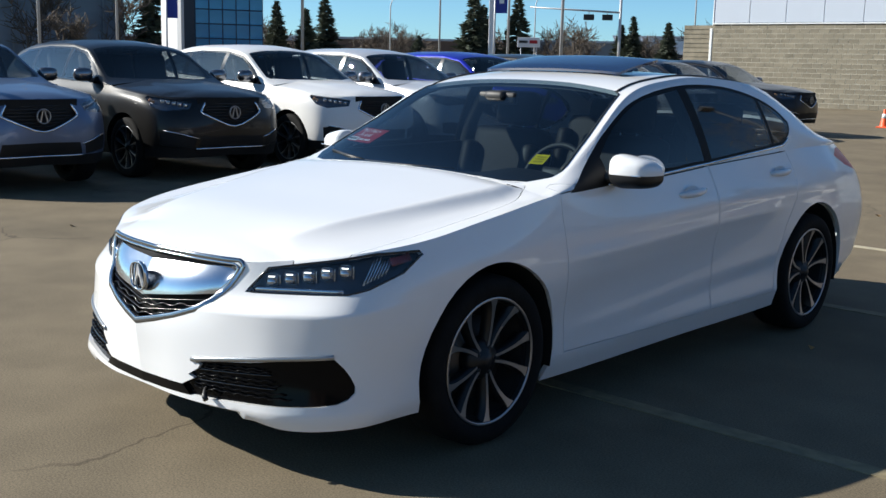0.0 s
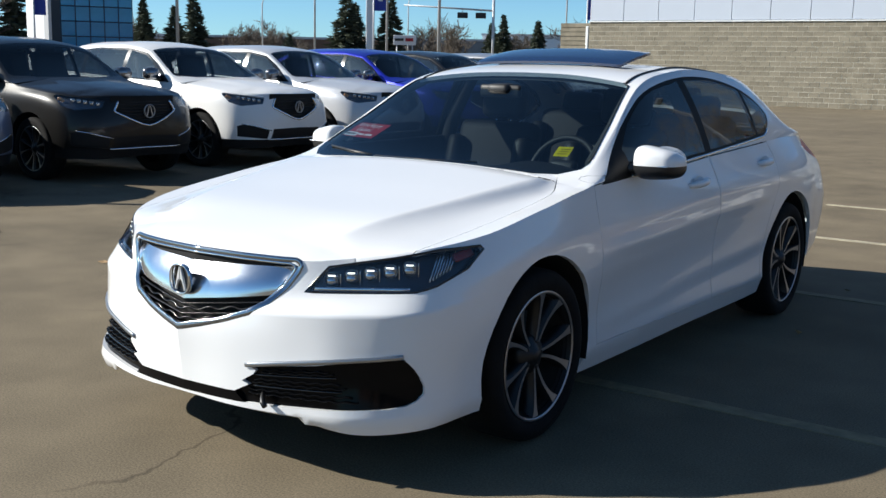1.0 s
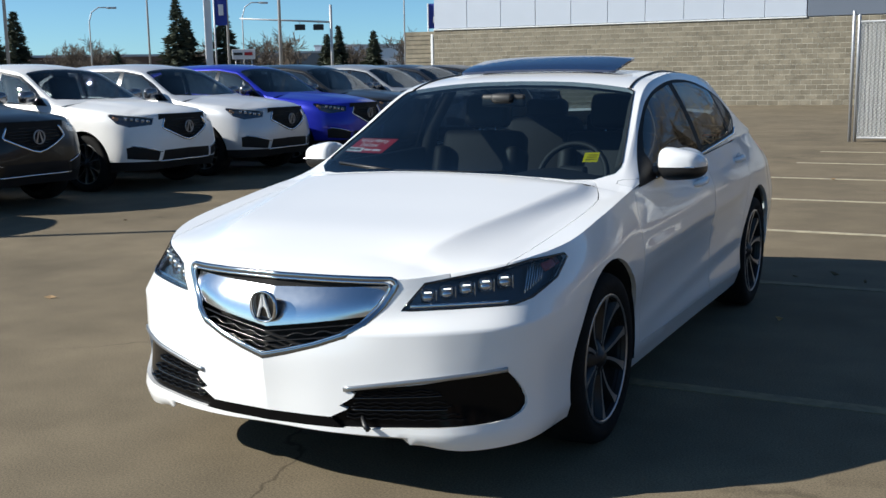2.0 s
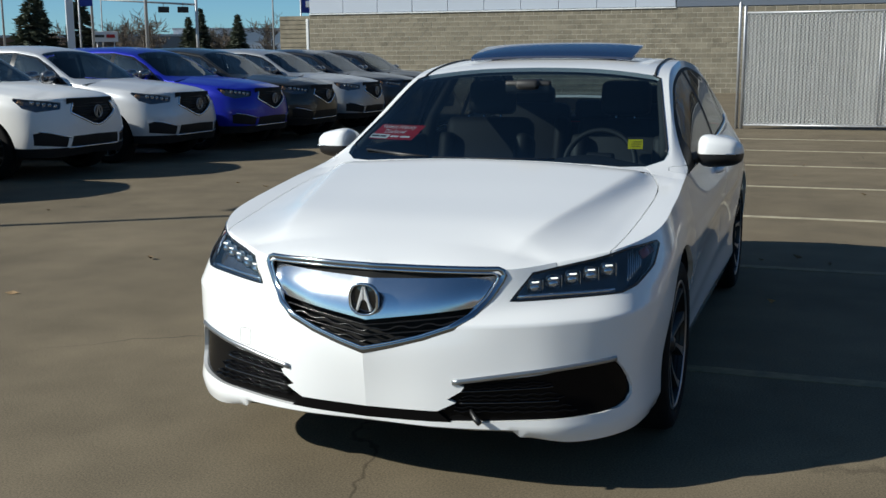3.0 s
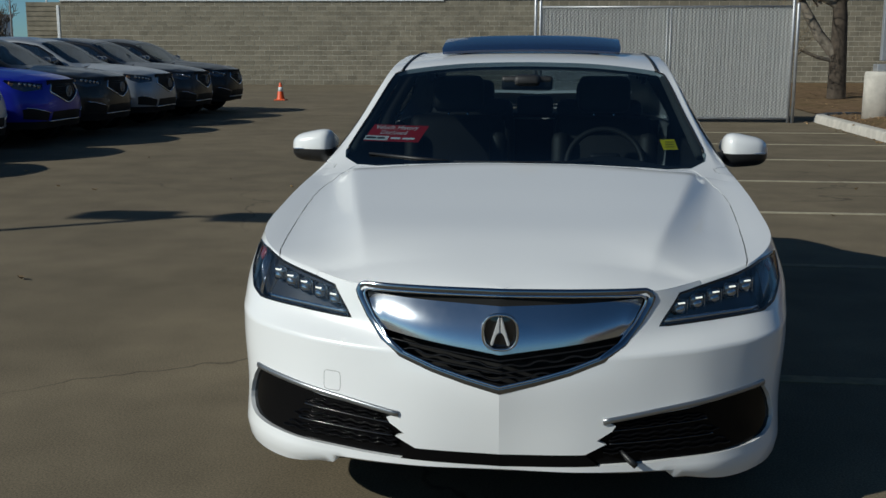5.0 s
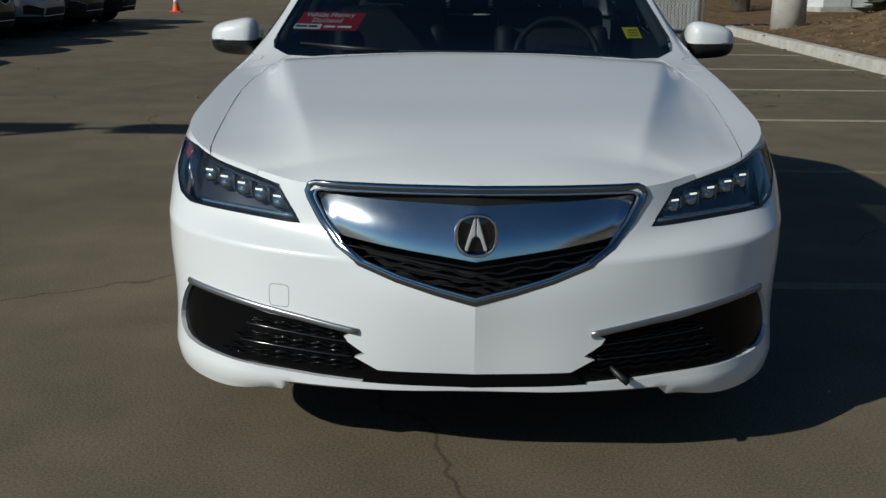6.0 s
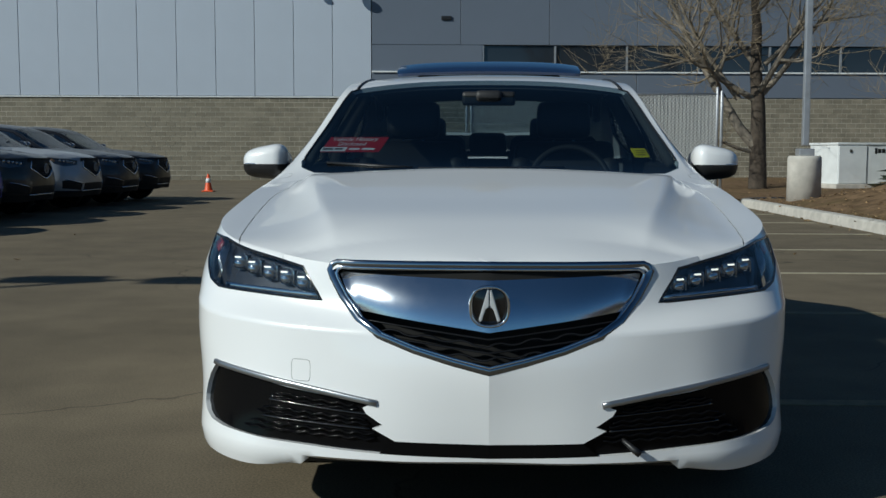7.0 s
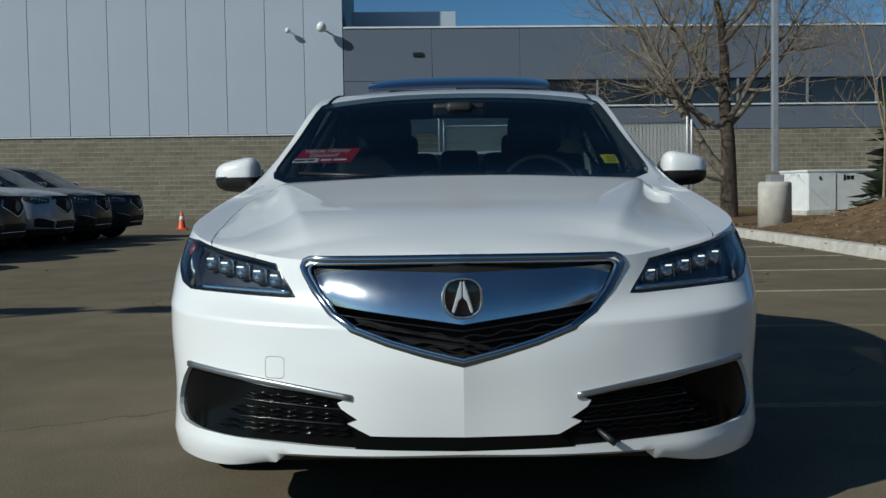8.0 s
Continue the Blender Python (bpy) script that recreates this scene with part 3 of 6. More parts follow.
def cut_out(bm, poly, view, keep):
    """Cuts a polygon, drawn in a view, out of a skin; keep(face centre, normal) tells which faces may be cut. Returns the piece."""
    px, qx, way = VIEWS[view]
    lo = (min(p for p, q in poly), min(q for p, q in poly))
    hi = (max(p for p, q in poly), max(q for p, q in poly))
    for (a, b), (c, d) in zip(poly, poly[1:] + poly[:1]):
        e0, e1 = (min(a, c) - 0.002, min(b, d) - 0.002), (max(a, c) + 0.002, max(b, d) + 0.002)
        faces = []
        for f in bm.faces:
            ps, qs = [v.co.dot(px) for v in f.verts], [v.co.dot(qx) for v in f.verts]
            if max(ps) > e0[0] and min(ps) < e1[0] and max(qs) > e0[1] and min(qs) < e1[1] and keep(f.calc_center_median(), f.normal):
                faces.append(f)
        edges, verts = {e for f in faces for e in f.edges}, {v for f in faces for v in f.verts}
        no = (px * (c - a) + qx * (d - b)).cross(way)
        bmesh.ops.bisect_plane(bm, geom=[*faces, *edges, *verts], dist=1e-5, plane_co=px * a + qx * b + way * 0, plane_no=no.normalized())
    bm.normal_update()
    got = []
    for f in bm.faces:
        m = f.calc_center_median()
        p, q = m.dot(px), m.dot(qx)
        if lo[0] < p < hi[0] and lo[1] < q < hi[1] and keep(m, f.normal) and inside(poly, p, q):
            got.append(f)
    piece = bmesh.new()
    seen = {}
    for f in got:
        for v in f.verts:
            if v not in seen:
                seen[v] = piece.verts.new(v.co)
        piece.faces.new([seen[v] for v in f.verts])
    bmesh.ops.delete(bm, geom=got, context="FACES")
    return piece


def rimmed(bm, shrink=0.0015, depth=0.012, lift=0.0, open_at=None, crease=None):
    """Draws a skin's free edges in a little and folds them inwards, so that it reads as a panel with thickness."""
    bm.normal_update()
    edges = [e for e in bm.edges if e.is_boundary and not (open_at and open_at(e))]
    verts = {v for e in edges for v in e.verts}
    moves = {}
    for v in verts:
        to = Vector()
        for e in v.link_edges:
            if e in edges:
                f = e.link_faces[0]
                d = f.calc_center_median() - (e.verts[0].co + e.verts[1].co) / 2
                t = (e.verts[1].co - e.verts[0].co).normalized()
                d = d - t * d.dot(t)
                if d.length > 1e-7:
                    to += d.normalized()
        if to.length > 1e-6:
            moves[v] = (to.normalized() * shrink, v.normal.copy())
    for v, (d, _) in moves.items():
        v.co += d
    if lift:
        for v in bm.verts:
            v.co += v.normal * lift
    inward = {v: -moves[v][1] * depth if v in moves else Vector() for v in verts}
    r = bmesh.ops.extrude_edge_only(bm, edges=edges)
    made = [v for v in r["geom"] if isinstance(v, bmesh.types.BMVert)]
    for v in made:
        near = min((o for e in v.link_edges for o in (e.other_vert(v),) if o in verts), key=lambda o: (o.co - v.co).length, default=None)
        if near is not None:
            v.co += inward[near]
    for e in bm.edges:
        if e.is_manifold and (e.calc_face_angle(0) > 0.9 or crease and crease(e)):
            e.smooth = False
    return bm


def mirrored(bm, weld=False):
    """The same skin for the other side of the car; weld: both sides as one."""
    other = bm.copy()
    for v in other.verts:
        v.co.x = -v.co.x
    bmesh.ops.reverse_faces(other, faces=other.faces)
    if not weld:
        return other
    into(bm, other)
    bmesh.ops.remove_doubles(bm, verts=[v for v in bm.verts if abs(v.co.x) < 1e-3], dist=2e-3)
    return bm


def smoothstep(a, b, x):
    t = min(1, max(0, (x - a) / (b - a)))
    return t * t * (3 - 2 * t)


def ribbon(curves, n_along, n_up):
    runs = [spline(c, n_along) for c in curves]
    return [spline([r[i] for r in runs], n_up) for i in range(len(runs[0]))]


def side_curve(curve):
    """Of a run round the car, the stretch along its flank, as rows (y, x, z)."""
    return [(p[1], p[0], p[2]) for p in curve]


def greenhouse(belt_run, rail, crown, y0, y1, n, power=2.6):
    """Sections of the cabin: from the belt up the glass to the rail, and over to the middle."""
    flank = sorted(side_curve(belt_run))
    ys = np.array([f[0] for f in flank])
    rows = []
    for y in np.linspace(y0, y1, n):
        xb, zb = np.interp(y, ys, [f[1] for f in flank]), np.interp(y, ys, [f[2] for f in flank])
        xr, zr = curve_at(rail, y)
        zt = curve_at(crown, y)[0]
        row = []
        for t in np.linspace(0, 1, 11)[:-1]:
            row.append((xb + (xr - xb) * t + 0.018 * math.sin(math.pi * t), y, zb + (zr - zb) * t))
        for t in np.linspace(0, 1, 15):
            a = t * math.pi / 2
            x = xr * math.cos(a) ** 0.9 if t < 1 else 0.0
            row.append((x, y, zr + (zt - zr) * (1 - (x / xr) ** power)))
        rows.append(row)
    return rows


def wheel(parent, x, y, r, side, tyre_w=0.225, rim_r=0.25, spokes=5, bright=M_ALLOY, turned=15):
    """A tyre on a split-spoke alloy; side +1 or -1 is the way its face looks."""
    w = new("wheel")
    w.parent = parent
    w.matrix_basis = pose(x, y, r, 0, 0, 0 if side > 0 else 180)
    h = tyre_w / 2
    prof = [(rim_r - 0.015, h - 0.03), (rim_r, h - 0.012), (rim_r + 0.02, h), (r - 0.04, h + 0.004), (r - 0.015, h - 0.006), (r - 0.003, h - 0.03), (r, 0), (r - 0.003, -h + 0.03), (r - 0.015, -h), (rim_r, -h), (rim_r - 0.015, -h + 0.03)]
    part("tyre", lathe(prof, 48, "x"), M_RUBBER, w)
    rim = lathe([(rim_r + 0.003, h - 0.006), (rim_r - 0.004, h - 0.002), (rim_r - 0.008, h - 0.008)], 48, "x")
    part("rim", rim, bright, w)
    part("rim_barrel", lathe([(rim_r - 0.008, h - 0.0085), (rim_r - 0.018, h - 0.05), (rim_r - 0.03, -h + 0.03)], 48, "x"), M_DARKALLOY, w)
    part("brake_disc", lathe([(0.05, h - 0.10), (0.165, h - 0.10), (0.165, h - 0.125), (0.05, h - 0.125)], 32, "x"), M_DISC, w)
    part("barrel", lathe([(0.0, h - 0.14), (rim_r - 0.03, h - 0.14), (rim_r - 0.02, h - 0.04)], 32, "x"), M_UNDER, w)
    part("hub", lathe([(0.0, h - 0.022), (0.03, h - 0.022), (0.034, h - 0.028), (0.07, h - 0.04), (0.085, h - 0.07), (0.085, h - 0.1)], 30, "x"), M_DARKALLOY, w)
    part("centre_cap", lathe([(0.0, h - 0.014), (0.022, h - 0.015), (0.029, h - 0.021)], 24, "x"), M_DARKALLOY, w)
    spoke = {}
    for k in range(spokes):
        for s in (-1, 1):
            if s not in spoke:
                dark, face = bmesh.new(), bmesh.new()
                n = 8
                rows_d, rows_f = [], []
                for i in range(n + 1):
                    t = i / n
                    rad = 0.055 + (rim_r - 0.008 - 0.055) * t
                    mid = s * (0.011 / rad * (1 - t) + 0.315 * t ** 0.75)
                    wd = (0.0055 + 0.0026 * t + 0.012 * t ** 7) / rad
                    xo = h - 0.034 + 0.022 * t - 0.012 * math.sin(math.pi * t) * 0.4
                    pts = []
                    for off, xx in ((-1.35, xo - 0.05), (-1.0, xo), (1.0, xo), (1.35, xo - 0.05)):
                        ang = mid + off * wd
                        pts.append((xx, rad * math.sin(ang), rad * math.cos(ang)))
                    rows_d.append(pts)
                    rows_f.append([(p[0] + 0.0012, p[1], p[2]) for p in pts[1:3]])
                dark, face = grid_bm(rows_d), grid_bm(rows_f)
                for b in (dark, face):
                    bmesh.ops.recalc_face_normals(b, faces=b.faces)
                spoke[s] = (mesh_of(dark, "spoke", M_DARKALLOY), mesh_of(face, "spoke_face", bright, False))
            o = new("spoke", spoke[s][0])
            o.parent = w
            o.matrix_basis = pose(0, 0, 0, 72 * k + turned)
            f = new("spoke_face", spoke[s][1])
            f.parent = w
            f.matrix_basis = o.matrix_basis
    for k in range(5):
        a = radians(72 * k + turned + 36)
        part("wheel_nut", lathe([(0.0, h - 0.03), (0.008, h - 0.032), (0.01, h - 0.05)], 8, "x"), M_DARKALLOY, w, at=Matrix.Translation((0, 0.052 * math.sin(a), 0.052 * math.cos(a))))
    return w


def circle(cy, cz, r, n=40):
    return [(cy + r * math.cos(2 * math.pi * k / n), cz + r * math.sin(2 * math.pi * k / n)) for k in range(n)]


def arch_well(parent, y, r, half, x_in=0.45, z=0.34):
    """The dark liner of a wheel arch, on both sides."""
    for s in (1, -1):
        rows = []
        for k in range(19):
            a = math.pi * (k / 18 * 1.16 - 0.08)
            rows.append([(s * x, y + r * math.cos(a), z + r * math.sin(a)) for x in (half, x_in)])
        b = grid_bm(rows)
        part("wheel_well", b, M_UNDER, parent)


def sweep_flat(path, width, depth, parent, name, material, closed=False, label="", bevel=0.0):
    """A bar of rounded section along a run of points, its face turned to -y."""
    pts = [Vector(p) for p in path]
    n = len(pts)
    rows = []
    for i, p in enumerate(pts):
        d = (pts[(i + 1) % n if closed else min(i + 1, n - 1)] - pts[(i - 1) % n if closed else max(i - 1, 0)]).normalized()
        across = d.cross(Vector((0, -1, 0))).normalized()
        out = across.cross(d).normalized()
        ring = []
        for a in range(10):
            t = 2 * math.pi * a / 10
            c, s = math.cos(t), math.sin(t)
            ring.append(p + across * width / 2 * math.copysign(abs(c) ** 0.7, c) + out * depth / 2 * math.copysign(abs(s) ** 0.7, s))
        rows.append(ring + ring[:1])
    if closed:
        rows.append(rows[0])
    b = grid_bm(rows)
    bmesh.ops.remove_doubles(b, verts=b.verts, dist=1e-6)
    if not closed:
        bmesh.ops.holes_fill(b, edges=[e for e in b.edges if e.is_boundary])
    bmesh.ops.recalc_face_normals(b, faces=b.faces)
    return part(name, b, material, parent, label)


def skin_y(skin, x, z):
    """How far forward a nose stands at x, z: the y at which a ray from ahead meets it."""
    hit = skin.ray_cast(Vector((x, -9, z)), Vector((0, 1, 0)))
    return hit[0].y if hit[0] else None

# ---- the white sedan ----
from mathutils.bvhtree import BVHTree

sedan = thing("sedan", "clean white four-door sedan with chrome grille parked on the asphalt", "car")
SILL = [(0, -0.985, 0.250), (0.25, -0.975, 0.246), (0.5, -0.915, 0.229), (0.69, -0.845, 0.203), (0.85, -0.68, 0.210), (0.895, -0.43, 0.22), (0.895, 0, 0.20),
        (0.862, 0.5, 0.175), (0.868, 1.4, 0.19), (0.872, 2.3, 0.20), (0.87, 2.775, 0.22), (0.85, 3.25, 0.25), (0.70, 3.60, 0.28), (0, 3.70, 0.28)]
LIP = [(0, -1.008, 0.262), (0.25, -0.998, 0.258), (0.5, -0.94, 0.255), (0.69, -0.868, 0.256), (0.862, -0.685, 0.264), (0.915, -0.43, 0.27), (0.915, 0, 0.27),
       (0.902, 0.5, 0.28), (0.906, 1.4, 0.30), (0.91, 2.3, 0.30), (0.905, 2.775, 0.31), (0.885, 3.25, 0.34), (0.75, 3.66, 0.38), (0, 3.78, 0.38)]
LOW = [(0, -1.022, 0.38), (0.25, -1.0, 0.375), (0.48, -0.94, 0.37), (0.66, -0.862, 0.37), (0.85, -0.68, 0.38), (0.917, -0.43, 0.40), (0.925, 0, 0.42),
       (0.902, 0.5, 0.42), (0.893, 1.4, 0.43), (0.902, 2.3, 0.44), (0.92, 2.775, 0.45), (0.895, 3.25, 0.47), (0.77, 3.69, 0.5), (0, 3.82, 0.5)]
MID = [(0, -1.035, 0.52), (0.25, -0.995, 0.52), (0.47, -0.93, 0.52), (0.65, -0.848, 0.53), (0.852, -0.68, 0.545), (0.932, -0.43, 0.57), (0.945, 0, 0.60),
       (0.93, 0.5, 0.61), (0.917, 1.4, 0.61), (0.923, 2.3, 0.63), (0.93, 2.775, 0.65), (0.90, 3.25, 0.66), (0.78, 3.70, 0.66), (0, 3.83, 0.66)]
SHELF = [(0, -1.022, 0.605), (0.25, -0.98, 0.605), (0.47, -0.922, 0.612), (0.66, -0.835, 0.618), (0.853, -0.68, 0.632), (0.93, -0.43, 0.665), (0.945, 0, 0.70),
         (0.928, 0.5, 0.715), (0.922, 1.4, 0.735), (0.924, 2.3, 0.76), (0.922, 2.775, 0.775), (0.885, 3.25, 0.78), (0.765, 3.68, 0.78), (0, 3.81, 0.78)]
CREST = [(0, -0.99, 0.68), (0.25, -0.95, 0.672), (0.465, -0.872, 0.668), (0.64, -0.785, 0.677), (0.828, -0.655, 0.694), (0.922, -0.42, 0.735), (0.938, 0, 0.78),
         (0.917, 0.5, 0.80), (0.924, 1.4, 0.835), (0.921, 2.3, 0.86), (0.91, 2.775, 0.875), (0.865, 3.25, 0.88), (0.74, 3.64, 0.88), (0, 3.78, 0.88)]
BELT = [(0, -0.935, 0.797), (0.25, -0.905, 0.794), (0.45, -0.852, 0.787), (0.60, -0.745, 0.802), (0.765, -0.605, 0.83), (0.878, -0.37, 0.868), (0.895, 0, 0.925),
        (0.878, 0.5, 0.99), (0.86, 1.4, 1.01), (0.838, 2.3, 1.045), (0.81, 2.775, 1.06), (0.755, 3.25, 1.055), (0.60, 3.58, 1.05), (0, 3.70, 1.06)]
RAIL = [(0.30, 0.845, 0.955), (0.5, 0.812, 1.02), (0.8, 0.758, 1.174), (1.2, 0.678, 1.386), (1.6, 0.652, 1.439), (2.1, 0.646, 1.438), (2.5, 0.663, 1.386),
        (2.8, 0.69, 1.268), (3.1, 0.715, 1.135), (3.35, 0.70, 1.08), (3.6, 0.56, 1.058)]
CROWN = [(0.30, 1.02), (0.38, 1.04), (0.8, 1.249), (1.2, 1.430), (1.45, 1.466), (1.8, 1.474), (2.2, 1.456), (2.55, 1.415), (3.0, 1.247), (3.25, 1.14), (3.45, 1.105), (3.6, 1.10)]
HOOD = [(-0.935, 0.800), (-0.85, 0.826), (-0.6, 0.880), (-0.2, 0.942), (0.1, 0.990), (0.38, 1.036)]
NA = 8
skin = grid_bm(ribbon([SILL, LIP], NA, 2))
for v in skin.verts:   # the chin steps down beside the middle of the lip
    if v.co.y < -0.5 and v.co.z < 0.2515:
        v.co.z = max(v.co.z, 0.247) if v.co.x < 0.515 else min(v.co.z, 0.2255)
grid_bm(ribbon([LIP, LOW, MID, SHELF], NA, 8), skin)
grid_bm(ribbon([SHELF, CREST, BELT], NA, 8), skin)
for v in skin.verts:   # a folded line that climbs along the doors, and a fuller sill below
    along = smoothstep(0.35, 0.7, v.co.y) * (1 - smoothstep(2.2, 2.45, v.co.y))
    if along and v.co.x > 0.8:
        fold, hem = 0.702 + 0.033 * (v.co.y - 0.5), 0.378 + 0.068 * (v.co.y - 0.5)
        v.co.x += along * (0.009 * max(0.0, 1 - abs(v.co.z - fold) / 0.055) - 0.013 * math.exp(-((v.co.z - 0.5 * (fold + hem)) / 0.085) ** 2) + 0.007 * max(0.0, 1 - abs(v.co.z - hem) / 0.06))
belt_run = spline(BELT, NA)
# bonnet: rows from the shoulder to the middle line
flank = [p for p in belt_run if p[1] < 0.46 and p[0] > 0]
rows = []
front_run = [p for p in belt_run[: 9 * NA] if p[1] < 0.372]
gx, gz = [np.interp(0.38, [p[1] for p in belt_run[5 * NA: 9 * NA]], [p[k] for p in belt_run[5 * NA: 9 * NA]]) for k in (0, 2)]
front_run.append((float(gx), 0.38, float(gz)))
rail_x, rail_z = curve_at(RAIL, 0.38)
crown_z = curve_at(CROWN, 0.38)[0]


def cowl_z(x):
    """The section at the foot of the windscreen, in which the bonnet ends."""
    if abs(x) < rail_x:
        return rail_z + (crown_z - rail_z) * (1 - (abs(x) / rail_x) ** 2.6)
    return rail_z + (gz - rail_z) * min(1, (abs(x) - rail_x) / (gx - rail_x))



edge_y, edge_x, edge_z = [np.array([p[k] for p in front_run[3 * NA:]]) for k in (1, 0, 2)]
for i, p in enumerate(front_run):
    t = i / (len(front_run) - 1)
    yc = -0.935 + 1.315 * t
    row = []
    for u in np.linspace(0, 1, 91):
        x, y = p[0] * (1 - u), p[1] + (yc - p[1]) * u

        def hood_z(x, y):
            zc = curve_at(HOOD, y)[0]
            xb = np.interp(y, edge_y, edge_x) if y > edge_y[0] else 0.62
            zb = np.interp(y, edge_y, edge_z) if y > edge_y[0] else 0.80
            z = zc - (zc - zb) * min(1.0, abs(x) / xb) ** 2.6
            ridge = 0.628 + 0.24 * y
            lifted = smoothstep(-0.88, -0.45, y)
            over = abs(x) - ridge              # beyond the ridge the sheet falls steeply, the more so towards the windscreen
            over = 0.5 * (over + math.sqrt(over * over + 0.00004))
            fall = 1 - (1 - min(1.0, over / (0.090 + 0.085 * smoothstep(0.1, -0.6, y)))) ** 2
            z += ((0.009 + 0.010 * min(1.0, abs(x) / ridge) ** 2) * (1 - fall) - 0.022 * fall) * lifted
            shut = 0.765 + 0.035 * smoothstep(-0.7, 0.0, y)
            z -= 0.009 * math.exp(-((abs(x) - shut + 0.02) / 0.075) ** 2) * smoothstep(-0.8, -0.3, y)
            return z + (cowl_z(x) - z) * smoothstep(0.30, 0.378, y)
        z = hood_z(x, y) + (1 - u) ** 5 * (p[2] - hood_z(p[0], p[1]))
        row.append((x, y, z))
    rows.append(row)
grid_bm(rows, skin)
grid_bm(greenhouse(belt_run, RAIL, CROWN, 0.38, 3.62, 92), skin)
bmesh.ops.remove_doubles(skin, verts=skin.verts, dist=0.0012)
bmesh.ops.recalc_face_normals(skin, faces=skin.faces)
if sum(f.normal.x for f in skin.faces if f.calc_center_median().x > 0.85) < 0:
    bmesh.ops.reverse_faces(skin, faces=skin.faces)
skin.normal_update()
NOSE = BVHTree.FromBMesh(skin)

ANY = lambda m, n: True
SIDE = lambda m, n: m.x > 0.4 and abs(n.x) > 0.15
FRONT = lambda m, n: m.y < -0.25
UP = lambda m, n: n.z > 0.1
# openings and panels, each drawn in the view that shows it
for cy in (0.0, 2.775):
    cut_out(skin, circle(cy, 0.347, 0.408), "side", lambda m, n: m.x > 0.5).free()
GRILLE = [(-0.01, 0.783), (0.43, 0.776), (0.447, 0.765), (0.41, 0.70), (0.36, 0.64), (0.30, 0.605), (0.19, 0.565), (-0.01, 0.517)]
cut_out(skin, GRILLE, "front", FRONT).free()
LAMP = [(-0.138, 0.683), (-0.055, 0.772), (0.03, 0.785), (0.17, 0.806), (0.33, 0.832), (0.475, 0.838), (0.488, 0.825), (0.43, 0.765), (0.32, 0.714), (0.25, 0.697), (0.03, 0.688)]
lamp_skin = cut_out(skin, LAMP, "corner", lambda m, n: m.y < -0.2 and m.z > 0.6)
INLET = [(0.318, 0.414), (0.56, 0.44), (0.79, 0.476), (0.812, 0.470), (0.833, 0.438), (0.848, 0.402), (0.857, 0.368), (0.858, 0.344), (0.848, 0.322), (0.826, 0.306), (0.78, 0.298), (0.6, 0.289), (0.42, 0.280), (0.30, 0.2765), (0.2545, 0.3135), (0.318, 0.346), (0.289, 0.357), (0.335, 0.386), (0.345, 0.402)]
inlet_skin = cut_out(skin, INLET, "front", lambda m, n: m.y < -0.25)
STRIP = [(-0.01, 0.311), (0.2545, 0.3135), (0.30, 0.2765), (-0.01, 0.271)]
strip_skin = cut_out(skin, STRIP, "front", FRONT)
hood_skin = cut_out(skin, [(-0.01, -1.1), (0.47, -1.1), (0.50, -0.90), (0.63, -0.80), (0.72, -0.72), (0.752, -0.66), (0.772, -0.57), (0.786, -0.42), (0.795, -0.26), (0.803, -0.08), (0.806, 0.07), (0.801, 0.18), (0.790, 0.26), (0.768, 0.325), (0.742, 0.375), (0.722, 0.415), (0.705, 0.434), (0.60, 0.395), (0.4, 0.380), (-0.01, 0.377)], "top", lambda m, n: n.z > 0.4 and m.z > 0.765 and m.y < 0.6)
screen_skin = cut_out(skin, [(-0.01, 0.384), (0.4, 0.387), (0.60, 0.403), (0.70, 0.446), (0.766, 0.532), (0.776, 0.59), (0.64, 1.175), (0.61, 1.198), (0.3, 1.222), (-0.01, 1.23)], "top", UP)
backlight_skin = cut_out(skin, [(-0.01, 2.5), (0.52, 2.46), (0.60, 2.95), (0.56, 3.02), (-0.01, 3.08)], "top", UP)


def arched(run, n=4):
    """A smooth arc of points through a few."""
    return [tuple(float(c) for c in p) for p in spline(run, n)]


TRIM = arched([(0.52, 0.985), (0.60, 1.03), (0.98, 1.258), (1.2, 1.354), (1.6, 1.407), (2.05, 1.402), (2.36, 1.348), (2.56, 1.275), (2.66, 1.205)]) + [(2.64, 1.165), (2.61, 1.14), (2.5, 1.085), (1.66, 1.03), (0.9, 1.005)]
trim_skin = cut_out(skin, TRIM, "side", SIDE)
PANES = {"front_window": [(0.80, 1.025)] + arched([(0.815, 1.125), (0.99, 1.243), (1.22, 1.343), (1.60, 1.391)]) + [(1.628, 1.046)],
         "rear_window": [(1.700, 1.050)] + arched([(1.682, 1.395), (2.05, 1.388), (2.342, 1.338)]) + [(2.368, 1.094)],
         "quarter_window": [(2.400, 1.097)] + arched([(2.382, 1.325), (2.54, 1.266), (2.635, 1.202)]) + [(2.615, 1.163), (2.59, 1.14), (2.5, 1.104)]}
pane_skins = {k: cut_out(trim_skin, p, "side", SIDE) for k, p in PANES.items()}
DOORS = {"front_door": [(0.485, 0.29), (0.46, 0.6), (0.445, 0.9), (0.45, 1.02), (0.70, 1.02), (1.648, 1.045), (1.662, 0.8), (1.672, 0.29)],
         "rear_door": [(1.678, 0.29), (1.668, 0.8), (1.654, 1.045), (2.50, 1.095), (2.525, 0.98), (2.50, 0.80), (2.40, 0.66), (2.345, 0.5), (2.325, 0.29)]}
door_skins = {k: cut_out(skin, p, "side", lambda m, n: m.x > 0.8 and n.x > 0.1) for k, p in DOORS.items()}
